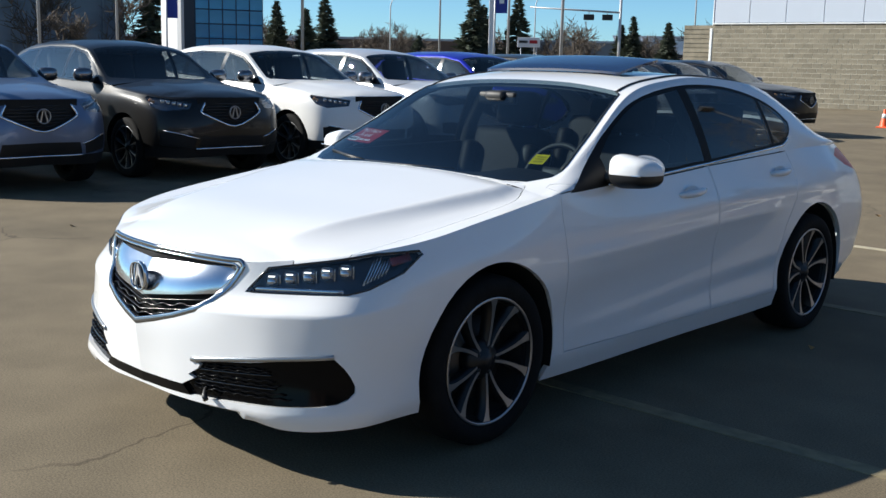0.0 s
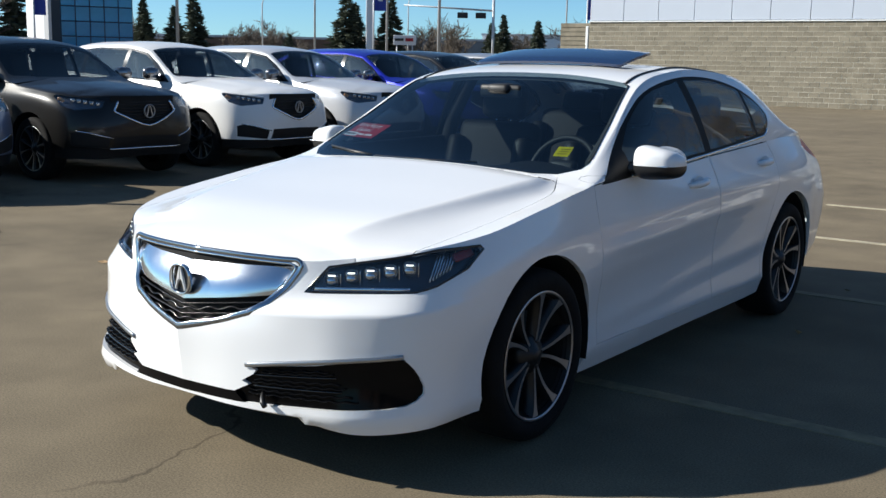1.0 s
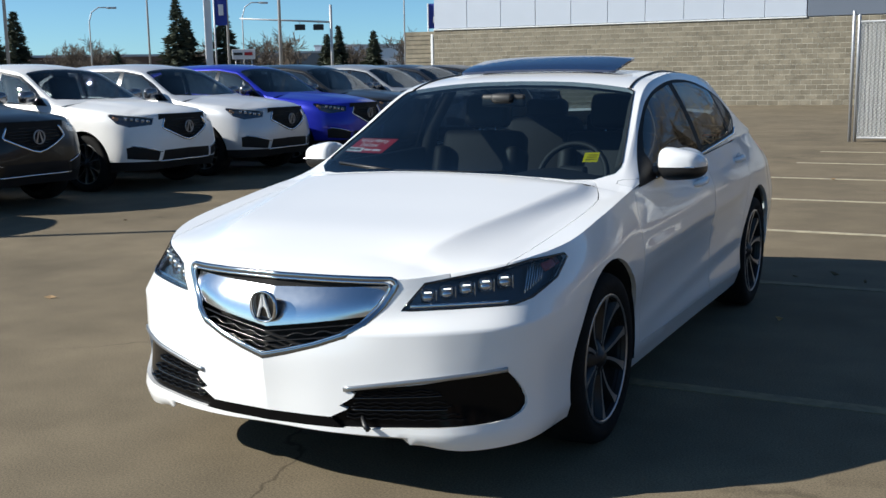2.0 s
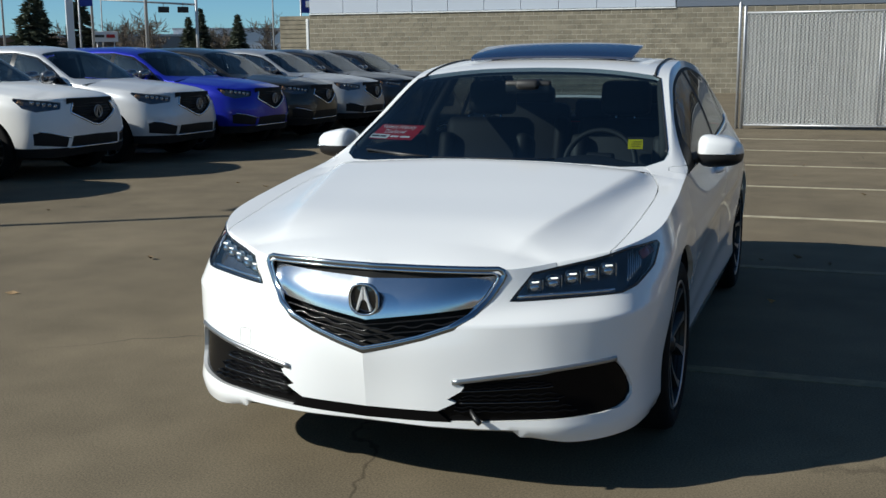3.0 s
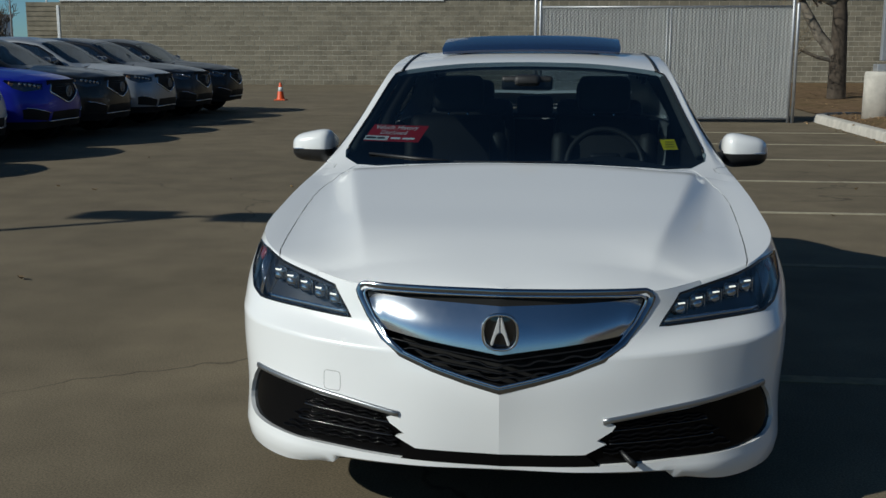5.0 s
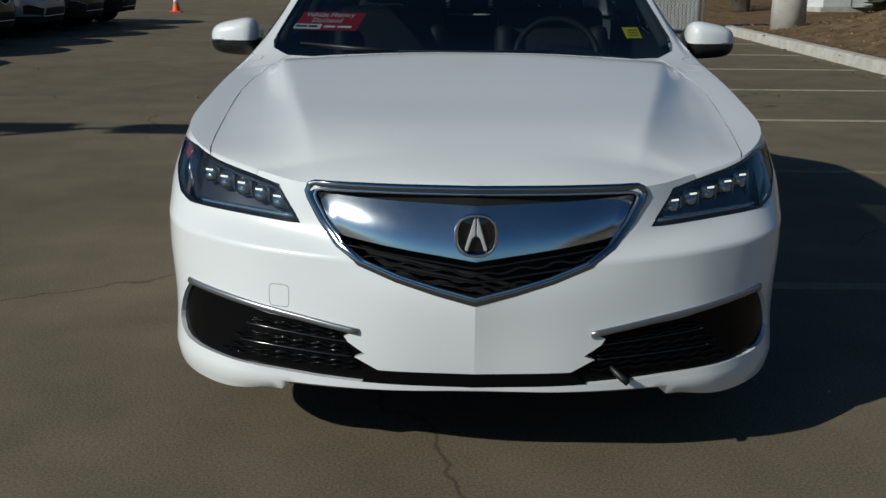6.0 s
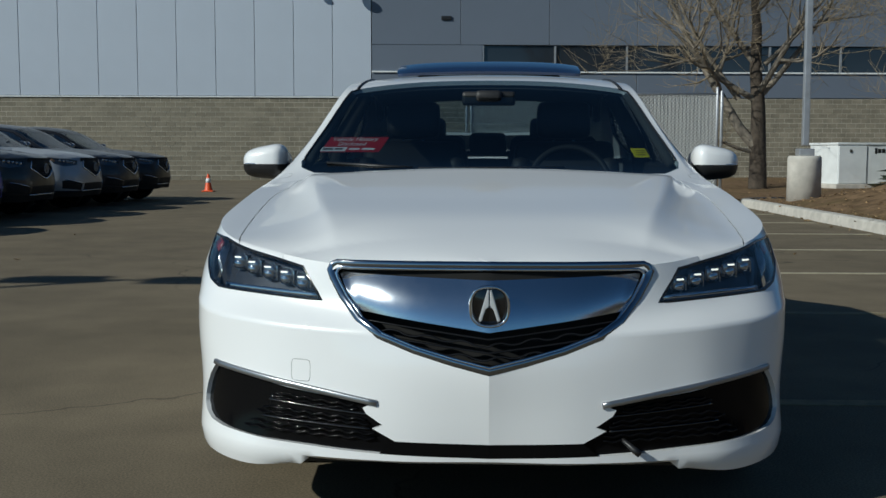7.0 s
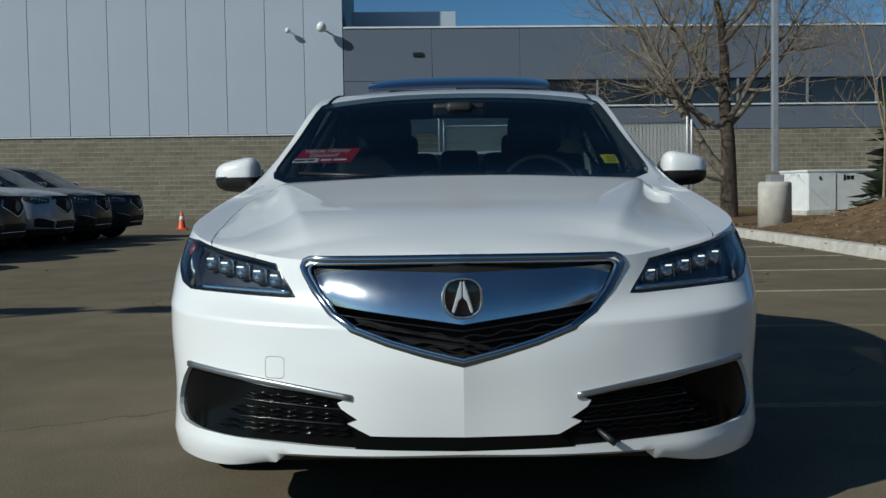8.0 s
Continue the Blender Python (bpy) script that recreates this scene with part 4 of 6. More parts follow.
tail_skin = cut_out(skin, [(3.2, 0.995), (3.34, 1.03), (3.75, 1.02), (3.75, 0.89), (3.5, 0.895), (3.34, 0.935)], "side", lambda m, n: m.x > 0.3 and m.y > 3.0)
NOCENTRE = lambda e: all(abs(v.co.x) < 0.004 for v in e.verts)


def both(name, bm, material, parent=sedan, label="", rim=True, shrink=0.0018, depth=0.012, lift=0.0):
    """A panel and its twin on the other side."""
    if rim:
        rimmed(bm, shrink, depth, lift)
    other = mirrored(bm)
    return part(name, bm, material, parent, label), part(name, other, material, parent, label)


def whole(name, bm, material, parent=sedan, label="", shrink=0.0018, depth=0.012, lift=0.0):
    """A panel that spans the middle line."""
    bmesh.ops.delete(bm, geom=[f for f in bm.faces if f.calc_center_median().x < -0.0005], context="FACES")
    for v in bm.verts:
        if v.co.x < 0.003:
            v.co.x = 0
    mirrored(bm, True)
    bmesh.ops.remove_doubles(bm, verts=[v for v in bm.verts if abs(v.co.x) < 0.004], dist=1e-3)
    bmesh.ops.recalc_face_normals(bm, faces=bm.faces)
    rimmed(bm, shrink, depth, lift, crease=lambda e: all(abs(v.co.x) < 1e-4 and v.co.y < -0.9 and v.co.z < 0.6 for v in e.verts))
    return part(name, bm, material, parent, label)


body = whole("body", skin, M_WHITE, label="white painted body shell", shrink=0.0, depth=0.02)
whole("bonnet", hood_skin, M_WHITE, label="white bonnet with two soft ridges", shrink=0.004)
screen = whole("windscreen", screen_skin, M_WGLASS, shrink=-0.002, depth=0.002, lift=0.001)
back = whole("rear_screen", backlight_skin, M_WGLASS, shrink=0, depth=0.002)
whole("lower_grille_strip", strip_skin, mat("inlet_black", (0.004, 0.004, 0.0045), 0.1, specular=0.12), shrink=0, depth=0.02)
trims = both("window_trim", trim_skin, mat("matte_black_trim", (0.006, 0.006, 0.007), 0.6, specular=0.2), label="black window surround", shrink=0, depth=0.012)
for k, b in pane_skins.items():
    both(k, b, M_SGLASS, label="dark tinted side glass", shrink=-0.001, depth=0.002)
doors = {k: both(k, b, M_WHITE, shrink=0.0032) for k, b in door_skins.items()}
both("tail_lamp", tail_skin, M_REDLENS, label="red tail lamp")
for o in (screen, back):
    o.visible_shadow = True

M_INLET = mat("inlet_black", (0.004, 0.004, 0.0045), 0.1, specular=0.12)
# Nose: the grille
def on_nose(pts, out=0.0, step=0.03):
    """Points along a run in x and z, laid onto the nose."""
    res = []
    for (a, b), (c, d) in zip(pts, pts[1:]):
        n = max(1, int(math.hypot(c - a, d - b) / step))
        for k in range(n):
            res.append((a + (c - a) * k / n, b + (d - b) * k / n))
    res.append(pts[-1])
    return [(x, (skin_y(NOSE, abs(x), z) or -0.85) - out, z) for x, z in res]


grille = new("grille")
grille.parent = sedan
tagged(grille, "chrome grille with a wide satin blade above black mesh")
half = [(0.0, 0.515), (0.10, 0.538), (0.20, 0.565), (0.30, 0.602), (0.36, 0.640), (0.41, 0.70), (0.440, 0.752), (0.447, 0.770), (0.441, 0.783), (0.428, 0.788), (0.25, 0.789), (0.0, 0.791)]
ring = half + [(-x, z) for x, z in half[::-1]][1:-1]


def grown(k, kz):
    rim = [(x * k, 0.655 + (z - 0.655) * kz) for x, z in ring]
    return on_nose(rim + rim[:1], 0.0, 0.02)[:-1]


sweep_flat([(x, y + 0.004, z) for x, y, z in grown(1.0, 1.0)], 0.024, 0.014, grille, "grille_frame", mat("dark_chrome", (0.30, 0.32, 0.36), 0.10, 1.0), True, "dark chrome grille frame")
sweep_flat([(x, y + 0.003, z) for x, y, z in grown(0.962, 0.925)], 0.009, 0.012, grille, "frame_bead", M_CHROME, True, "bright chrome inner bead")
# satin blade: a curved band across the upper grille, dipping at the badge
rows = []
for x in np.linspace(-0.395, 0.395, 61):
    u = abs(x) / 0.395
    top, low = 0.764 - 0.012 * (1 - u), 0.668 - 0.052 * (1 - u)
    if u > 0.93:
        low += (u - 0.93) * 0.5
    y = skin_y(NOSE, abs(x), 0.69) or -0.9
    rows.append([(x * (0.99 + 0.085 * k), y + 0.010 + 0.022 * u ** 5 - 0.012 * math.sin(math.pi * min(1, 0.08 + 0.9 * k)) + 0.052 * (k - 0.5), low + (top - low) * k) for k in np.linspace(0, 1, 12)])
b = grid_bm(rows)
bmesh.ops.recalc_face_normals(b, faces=b.faces)
if sum(f.normal.y for f in b.faces) > 0:
    bmesh.ops.reverse_faces(b, faces=b.faces)
part("grille_blade", rimmed(b, 0, 0.02), M_SATIN, grille, "satin chrome grille blade")
rows = []
for x in np.linspace(-0.44, 0.44, 41):
    y = (skin_y(NOSE, abs(x), 0.66) or -0.85) + 0.06
    rows.append([(x, y, z) for z in (0.50, 0.772)])
part("grille_backing", grid_bm(rows), M_UNDER, grille)
M_MESHBAR = mat("grille_mesh_black", (0.009, 0.009, 0.010), 0.22, specular=0.35)
for row, (z0, w) in enumerate(((0.640, 0.362), (0.622, 0.345), (0.604, 0.322), (0.586, 0.285), (0.568, 0.225), (0.552, 0.15))):
    n = int(w * 2 / 0.008)
    pts = []
    for i in range(n + 1):
        x = -w + 2 * w * i / n
        u = abs(x) / 0.36
        wave = 0.0045 * math.copysign(abs(math.sin(x * 2 * math.pi / 0.095)) ** 0.7, math.sin(x * 2 * math.pi / 0.095)) if row % 2 else 0.0
        z = z0 - 0.042 * (1 - u) + wave
        pts.append((x, (skin_y(NOSE, abs(x), max(0.53, z)) or -0.93) + 0.020, z))
    sweep_flat(pts, 0.0055, 0.012, grille, "grille_bar", M_MESHBAR)
# badge: an oval ring round a slim tapered mark
badge = new("badge")
badge.parent = grille
tagged(badge, "chrome oval badge")
by = (skin_y(NOSE, 0, 0.695) or -0.99) - 0.026


def badge_oval(k, y, n=44):
    return [(k * 0.051 * math.copysign(abs(math.cos(a)) ** 0.78, math.cos(a)), y, 0.690 + k * 0.053 * math.copysign(abs(math.sin(a)) ** 0.78, math.sin(a))) for a in np.linspace(0, 2 * math.pi, n, endpoint=False)]


sweep_flat(badge_oval(1.0, by - 0.006), 0.009, 0.018, badge, "ring", M_CHROME, True)
rows = [badge_oval(k, by + 0.004 - 0.006 * (1 - k * k)) for k in (0.97, 0.7, 0.4, 0.1)]
part("field", grid_bm([r + r[:1] for r in rows]), M_GLOSSBLACK, badge, "gloss black badge field")
M_MARK = mat("polished_mark", (0.78, 0.79, 0.81), 0.28, 0.55)
for s in (-1, 1):
    part("mark", prism([(s * 0.0012, 0.736), (s * 0.0050, 0.737), (s * 0.0295, 0.652), (s * 0.0215, 0.648), (s * 0.0105, 0.682), (s * 0.0012, 0.690)], 0.010, m=Matrix.Translation((0, by - 0.011, 0)), bevel=0.0022), M_MARK, badge, smooth=False)

# Inlets with a chrome brow and gloss black slats
for s in (1, -1):
    inlet = new("lower_inlet")
    inlet.parent = sedan
    tagged(inlet, "gloss black bumper inlet under a chrome strip")
    b = inlet_skin.copy()
    for v in b.verts:
        v.co.y += 0.016
        v.co.x -= 0.006
    if s < 0:
        for v in b.verts:
            v.co.x = -v.co.x
        bmesh.ops.reverse_faces(b, faces=b.faces)
    part("inlet_back", b, M_INLET, inlet)
    for k, (z0, z1, xa, xb) in enumerate(((0.381, 0.398, 0.325, 0.62), (0.341, 0.350, 0.325, 0.64))):
        pts = [(s * x, (skin_y(NOSE, x, z0 + (z1 - z0) * (x - xa) / (xb - xa)) or -0.8) + 0.022, z0 + (z1 - z0) * (x - xa) / (xb - xa)) for x in np.linspace(xa, xb, 22)]
        sweep_flat(pts, 0.008, 0.024, inlet, "slat", M_GLOSSBLACK)
    for z0, z1, xa, xb in ((0.405, 0.418, 0.37, 0.60), (0.392, 0.408, 0.36, 0.62), (0.367, 0.378, 0.335, 0.64), (0.355, 0.362, 0.325, 0.66), (0.328, 0.334, 0.31, 0.68), (0.314, 0.318, 0.31, 0.70)):
        pts = [(s * x, (skin_y(NOSE, x, z0) or -0.9) + 0.012, z0 + (z1 - z0) * (x - xa) / (xb - xa) + 0.0028 * math.sin(x * 2 * math.pi / 0.05)) for x in np.linspace(xa, xb, 44)]
        sweep_flat(pts, 0.005, 0.014, inlet, "mesh_bar", M_INLET)
    brow = [(s * x, (skin_y(NOSE, x, z) or -0.74) - 0.002, z) for x, z in [(0.306 + 0.505 * t, 0.417 + 0.062 * t + 0.004 * math.sin(math.pi * t)) for t in np.linspace(0, 1, 24)]]
    sweep_flat(brow, 0.018, 0.014, inlet, "chrome_strip", mat("brushed_trim", (0.36, 0.37, 0.385), 0.3, 0.85), label="polished chrome strip")
inlet_skin.free()
plug_y = skin_y(NOSE, 0.385, 0.30) or -0.93
part("heater_plug", tube([(0.352, plug_y + 0.03, 0.325), (0.372, plug_y - 0.004, 0.312), (0.392, plug_y - 0.022, 0.297), (0.408, plug_y - 0.026, 0.285)], [0.006, 0.007, 0.010, 0.010], 10), M_BLACKPL, sedan, "short black block heater plug")

# Headlamps: a dark bowl, five square optics under a clear lens
for s in (1, -1):
    hl = new("headlamp")
    hl.parent = sedan
    tagged(hl, "slim headlamp with five jewel-like LED optics, lit strips")
    lens, bowl = lamp_skin.copy(), lamp_skin.copy()
    bowl.normal_update()
    for v in bowl.verts:
        v.co -= v.normal * 0.045
    rimmed(lens, 0.001, 0.03)
    if s < 0:
        lens, bowl = mirrored(lens), mirrored(bowl)
    part("lens", lens, M_LENS, hl)
    part("bowl", bowl, mat("lamp_bowl", (0.10, 0.105, 0.115), 0.22, 0.6), hl)
    for i in range(5):
        p = -0.045 + 0.068 * i
        z = 0.727 + 0.0105 * i
        # where the corner view's line meets the nose
        o = VIEWS["corner"][0] * p - VIEWS["corner"][2] * 3 + Vector((0, 0, z))
        hit = NOSE.ray_cast(o, VIEWS["corner"][2])
        c = hit[0] + VIEWS["corner"][2] * 0.028
        m = Matrix.Translation((s * c.x, c.y, c.z)) @ pose(0, 0, 0, 0, 0, 33 * s)
        optic = part("optic", into(None, box_bm(0.050, 0.030, 0.050, 0.020, seg=5), m), M_LED, hl)
        part("divider", into(None, box_bm(0.004, 0.016, 0.046, 0.001, at=(0.030, 0.002, -0.003)), m), M_SATIN, optic)
        part("light_strip", into(None, box_bm(0.026, 0.006, 0.005, 0.002, at=(0, -0.0125, 0.014)), m), M_LIT, optic, "lit white strip")
        part("projector", into(None, lathe([(0.016 * math.sin(a), -0.016 * math.cos(a)) for a in np.linspace(0, math.pi, 9)], 16), m @ Matrix.Translation((-0.002, -0.010, -0.007)) @ Matrix.Diagonal((1.15, 0.6, 1, 1))), M_CHROME, optic, "round clear projector lens")
    edge = []
    for (a, bq), (c, d) in zip(LAMP, LAMP[1:] + LAMP[:1]):
        n = max(1, int(math.hypot(c - a, d - bq) / 0.025))
        for k in range(n):
            p, z = a + (c - a) * k / n, bq + (d - bq) * k / n
            hit = NOSE.ray_cast(VIEWS["corner"][0] * p - VIEWS["corner"][2] * 3 + Vector((0, 0, z)), VIEWS["corner"][2])
            if hit[0]:
                q = hit[0] + VIEWS["corner"][2] * 0.004
                edge.append((s * q.x, q.y, q.z))
    sweep_flat(edge, 0.009, 0.012, hl, "surround", M_GLOSSBLACK, True)
    low = [(s * (c := NOSE.ray_cast(VIEWS["corner"][0] * p - VIEWS["corner"][2] * 3 + Vector((0, 0, z)), VIEWS["corner"][2])[0] + VIEWS["corner"][2] * 0.012).x, c.y, c.z) for p, z in [(-0.115 + 0.345 * t, 0.692 + 0.010 * t) for t in np.linspace(0, 1, 14)]]
    sweep_flat(low, 0.020, 0.010, hl, "lower_chrome", M_CHROME)
    for k in range(7):
        p0 = 0.315 + 0.012 * k
        pts = []
        for t in np.linspace(0, 1, 5):
            p, z = p0 + 0.03 * t - 0.02, 0.725 + 0.085 * t + 0.006 * k
            hit = NOSE.ray_cast(VIEWS["corner"][0] * p - VIEWS["corner"][2] * 3 + Vector((0, 0, z)), VIEWS["corner"][2])
            if hit[0] and z < 0.825:
                q = hit[0] + VIEWS["corner"][2] * 0.02
                pts.append((s * q.x, q.y, q.z))
        if len(pts) > 2:
            sweep_flat(pts, 0.003, 0.006, hl, "rib", M_SATIN)
    amber = [(s * (c := NOSE.ray_cast(VIEWS["corner"][0] * p - VIEWS["corner"][2] * 3 + Vector((0, 0, z)), VIEWS["corner"][2])[0] + VIEWS["corner"][2] * 0.016).x, c.y, c.z) for p, z in ((0.38, 0.80), (0.41, 0.808), (0.445, 0.818))]
    sweep_flat(amber, 0.034, 0.008, hl, "side_reflector", M_AMBER, label="red side reflector")
lamp_skin.free()
# tow-eye cover on the bumper
ty = [(-0.525 + dx, 0.492 + dz) for dx, dz in [(0.028 * math.copysign(abs(math.cos(a)) ** 0.35, math.cos(a)), 0.030 * math.copysign(abs(math.sin(a)) ** 0.35, math.sin(a))) for a in np.linspace(0, 2 * math.pi, 32, endpoint=False)]]
sweep_flat([(x, (skin_y(NOSE, abs(x), z) or -0.9) + 0.0002, z) for x, z in ty], 0.0018, 0.0012, sedan, "tow_eye_cover", mat("panel_seam", (0.22, 0.22, 0.22), 0.8), True)

def flank_x(y, z):
    """How far out the flank lies at a length and a height."""
    hit = NOSE.ray_cast(Vector((2, y, z)), Vector((-1, 0, 0)))
    return hit[0].x if hit[0] else 0.86


# Wheels and underside
for cy in (0.0, 2.775):
    for s in (1, -1):
        wheel(sedan, s * 0.79, cy, 0.337, s, turned=-21 if cy == 0 else 9)
    arch_well(sedan, cy, 0.398, 0.885)
part("underbody", box_bm(1.5, 4.1, 0.28, 0.05, at=(0, 1.4, 0.36)), M_UNDER, sedan)
tray = [p for p in spline(SILL, NA) if p[1] < -0.36]
part("undertray", grid_bm([[(p[0] * u * 0.985, p[1] + 0.012, p[2] + 0.008) for u in np.linspace(-1, 1, 9)] for p in tray[1:]]), M_UNDER, sedan)
part("bumper_core", box_bm(1.0, 0.36, 0.30, 0.05, at=(0, -0.60, 0.46)), M_UNDER, sedan)
for s in (1, -1):
    part("sill_filler", box_bm(0.2, 1.9, 0.35, 0.02, at=(s * 0.76, 1.39, 0.38)), M_UNDER, sedan)
    # door mirror
    mir = new("door_mirror")
    mir.parent = sedan
    tagged(mir, "white door mirror with black foot")
    b = bmesh.new()
    bmesh.ops.create_uvsphere(b, u_segments=28, v_segments=18, radius=1)
    for v in b.verts:
        x, y, z = v.co
        x = math.copysign(abs(x) ** 0.52, x)
        z = math.copysign(abs(z) ** 0.66, z)
        y = abs(y) ** 0.5 * 0.060 if y > 0 else -(abs(y) ** 0.85) * 0.105
        zz = z * (0.074 - 0.013 * x) + (-0.008 * x if z > 0 else 0.006 * (1 - x)) - 0.003 - 0.12 * y * (z > 0)
        v.co = Vector((s * (0.978 + 0.102 * x), 0.84 + y + 0.04 * (x + 1) * 0.5, 1.060 + zz))
    cap = b.copy()
    bmesh.ops.bisect_plane(b, geom=[*b.verts, *b.edges, *b.faces], plane_co=(0, 0, 1.054), plane_no=(0, 0, -1), clear_outer=True)
    bmesh.ops.recalc_face_normals(b, faces=b.faces)
    part("cap", b, M_WHITE, mir)
    bmesh.ops.bisect_plane(cap, geom=[*cap.verts, *cap.edges, *cap.faces], plane_co=(0, 0, 1.0535), plane_no=(0, 0, 1), clear_outer=True)
    bmesh.ops.recalc_face_normals(cap, faces=cap.faces)
    part("lower_shell", cap, M_BLACKPL, mir)
    part("indicator", box_bm(0.14, 0.012, 0.006, 0.002, at=(s * 0.985, 0.769, 1.0548)), M_SATIN, mir)
    part("foot", tube([(s * 0.80, 0.80, 1.02), (s * 0.86, 0.81, 1.03), (s * 0.93, 0.83, 1.045)], [0.03, 0.027, 0.03], 12), M_BLACKPL, mir)
    b = bmesh.new()
    bmesh.ops.create_circle(b, cap_ends=True, segments=24, radius=1)
    for v in b.verts:
        v.co = Vector((s * (0.965 + 0.09 * v.co.x), 0.922 + 0.03 * (v.co.x + 1) * 0.5, 1.075 + 0.058 * v.co.y))
    part("mirror_glass", b, mat("mirror", (0.8, 0.82, 0.84), 0.02, 1.0), mir, smooth=False)
    # handles, waist strip
    for d, (y, z) in (("front_door", (1.45, 0.905)), ("rear_door", (2.36, 0.945))):
        ob = doors[d][0 if s > 0 else 1]
        part("handle_recess", into(None, lathe([(0.0, -0.004), (0.036, -0.001), (0.05, 0.004)], 20, "x"), Matrix.Translation((s * (flank_x(y - 0.02, z) - 0.002), y - 0.02, z)) @ Matrix.Diagonal((s, 1.4, 0.8, 1))), M_WHITE, ob)
        pts = [(s * (flank_x(y - 0.12 + 0.24 * t, z + 0.008 * t) - 0.004 + 0.026 * math.sin(math.pi * t)), y - 0.12 + 0.24 * t, z + 0.008 * t) for t in np.linspace(0, 1, 9)]
        part("handle", tube(pts, [0.010, 0.014, 0.017, 0.018, 0.018, 0.018, 0.017, 0.014, 0.010], 10), M_WHITE, ob)
    strip = [(s * flank_x(y, z), y, z) for y, z in [(y, float(np.interp(y, [0.6, 0.9, 1.66, 2.5, 2.6], [0.998, 1.004, 1.029, 1.083, 1.125]))) for y in np.linspace(0.80, 2.58, 40)]]
    part("waist_strip", tube(strip, 0.0075, 8), M_CHROME, sedan, "thin chrome waist strip")
    ditch = []
    for y in np.linspace(1.2, 2.75, 40):
        xr, zr = curve_at(RAIL, y)
        zt = curve_at(CROWN, y)[0]
        ditch.append((s * xr * 0.90, y, zr + (zt - zr) * (1 - 0.90 ** 2.6) + 0.001))
    part("roof_moulding", tube(ditch, 0.007, 8), M_BLACKPL, sedan, "black roof moulding")
    edge = []
    for y in np.linspace(0.60, 1.2, 24):
        xr, zr = curve_at(RAIL, y)
        zt = curve_at(CROWN, y)[0]
        x = np.interp(y, [0.6, 0.62, 1.175, 1.2], [0.766, 0.768, 0.638, 0.60])
        edge.append((s * x, y, zr + (zt - zr) * (1 - min(1, x / xr) ** 2.6) + 0.001))
    part("screen_seal", tube(edge, 0.004, 8), M_BLACKPL, sedan)
    # wiper
    pts = [(0.30, 0.42, 1.046), (0.02, 0.392, 1.040), (-0.28, 0.402, 1.040)]
    if s < 0:
        pts = [(-0.66, 0.515, 1.062), (-0.45, 0.44, 1.050), (-0.30, 0.41, 1.043)]
    part("wiper", tube(pts, [0.005, 0.008, 0.006], 8), M_BLACKPL, sedan)
for s in (1, -1):
    part("cowl_corner", box_bm(0.12, 0.24, 0.08, 0.01, at=(s * 0.735, 0.53, 0.93)), M_BLACKPL, sedan)
part("cowl", box_bm(1.36, 0.12, 0.03, 0.01, at=(0, 0.43, 0.962)), M_BLACKPL, sedan)

# Raised sunroof panel
b = bmesh.new()
rows = []
for y in np.linspace(-0.17, 0.17, 15):
    row = []
    for x in np.linspace(-0.45, 0.45, 31):
        e = (abs(x) / 0.45) ** 6 + (abs(y) / 0.17) ** 8
        row.append((x * (1 - 0.02 * (abs(y) / 0.17) ** 6), 1.62 + y, curve_at(CROWN, 1.62 + y)[0] + 0.022 + 0.012 * (1 - (x / 0.45) ** 2) + 0.050 * (y + 0.17) / 0.34 - 0.012 * min(1, e)))
    rows.append(row)
b = grid_bm(rows)
bmesh.ops.recalc_face_normals(b, faces=b.faces)
M_ROOFGLASS = mat("dark_blue_roof_glass", (0.012, 0.028, 0.075), 0.12, coat=0.5)
part("sunroof", rimmed(b, 0.0, 0.014), M_ROOFGLASS, sedan, "raised dark tinted glass sunroof")
part("sunroof_seal", box_bm(0.70, 0.18, 0.03, 0.008, at=(0, 1.62, 1.457)), M_BLACKPL, sedan)

# Cabin
for s in (1, -1):
    for row, (y, z) in enumerate(((1.42, 0.36), (2.32, 0.40))):
        seat = new("front_seat" if row == 0 else "rear_seat")
        seat.parent = sedan
        x = s * 0.38
        part("cushion", box_bm(0.52, 0.54, 0.2, 0.07, at=(x, y - 0.2, z + 0.12), seg=3), M_LEATHER, seat)
        q = into(None, box_bm(0.50, 0.15, 0.62, 0.06, seg=3), Matrix.Translation((x, y + 0.13, z + 0.48)) @ pose(0, 0, 0, -16))
        part("backrest", q, M_LEATHER, seat)
        for sx in (-1, 1):
            part("bolster", into(None, box_bm(0.09, 0.2, 0.5, 0.04, seg=2), Matrix.Translation((x + sx * 0.22, y + 0.08, z + 0.45)) @ pose(0, 0, 0, -16)), M_LEATHER, seat)
        part("headrest", into(None, box_bm(0.27, 0.11, 0.19, 0.05, seg=3), Matrix.Translation((x, y + 0.245, z + (0.89 if row == 0 else 0.80))) @ pose(0, 0, 0, -10)), M_LEATHER, seat)
        for sx in (-0.05, 0.05):
            part("headrest_post", tube([(x + sx, y + 0.22, z + 0.72), (x + sx, y + 0.245, z + 0.85)], 0.007, 6), M_SATIN, seat)
    part("door_card", box_bm(0.05, 1.8, 0.55, 0.02, at=(s * 0.80, 1.55, 0.775)), M_DASH, sedan)
    pillar = [(s * (curve_at(RAIL, y)[0] - 0.035), y, curve_at(RAIL, y)[1] - 0.02) for y in np.linspace(0.62, 2.7, 30)]
    part("pillar_lining", tube(pillar, 0.022, 8), M_LINER, sedan)
    part("centre_pillar_lining", tube([(s * 0.80, 1.66, 0.9), (s * 0.75, 1.67, 1.15), (s * 0.61, 1.66, 1.38)], [0.05, 0.04, 0.035], 8), M_LINER, sedan)
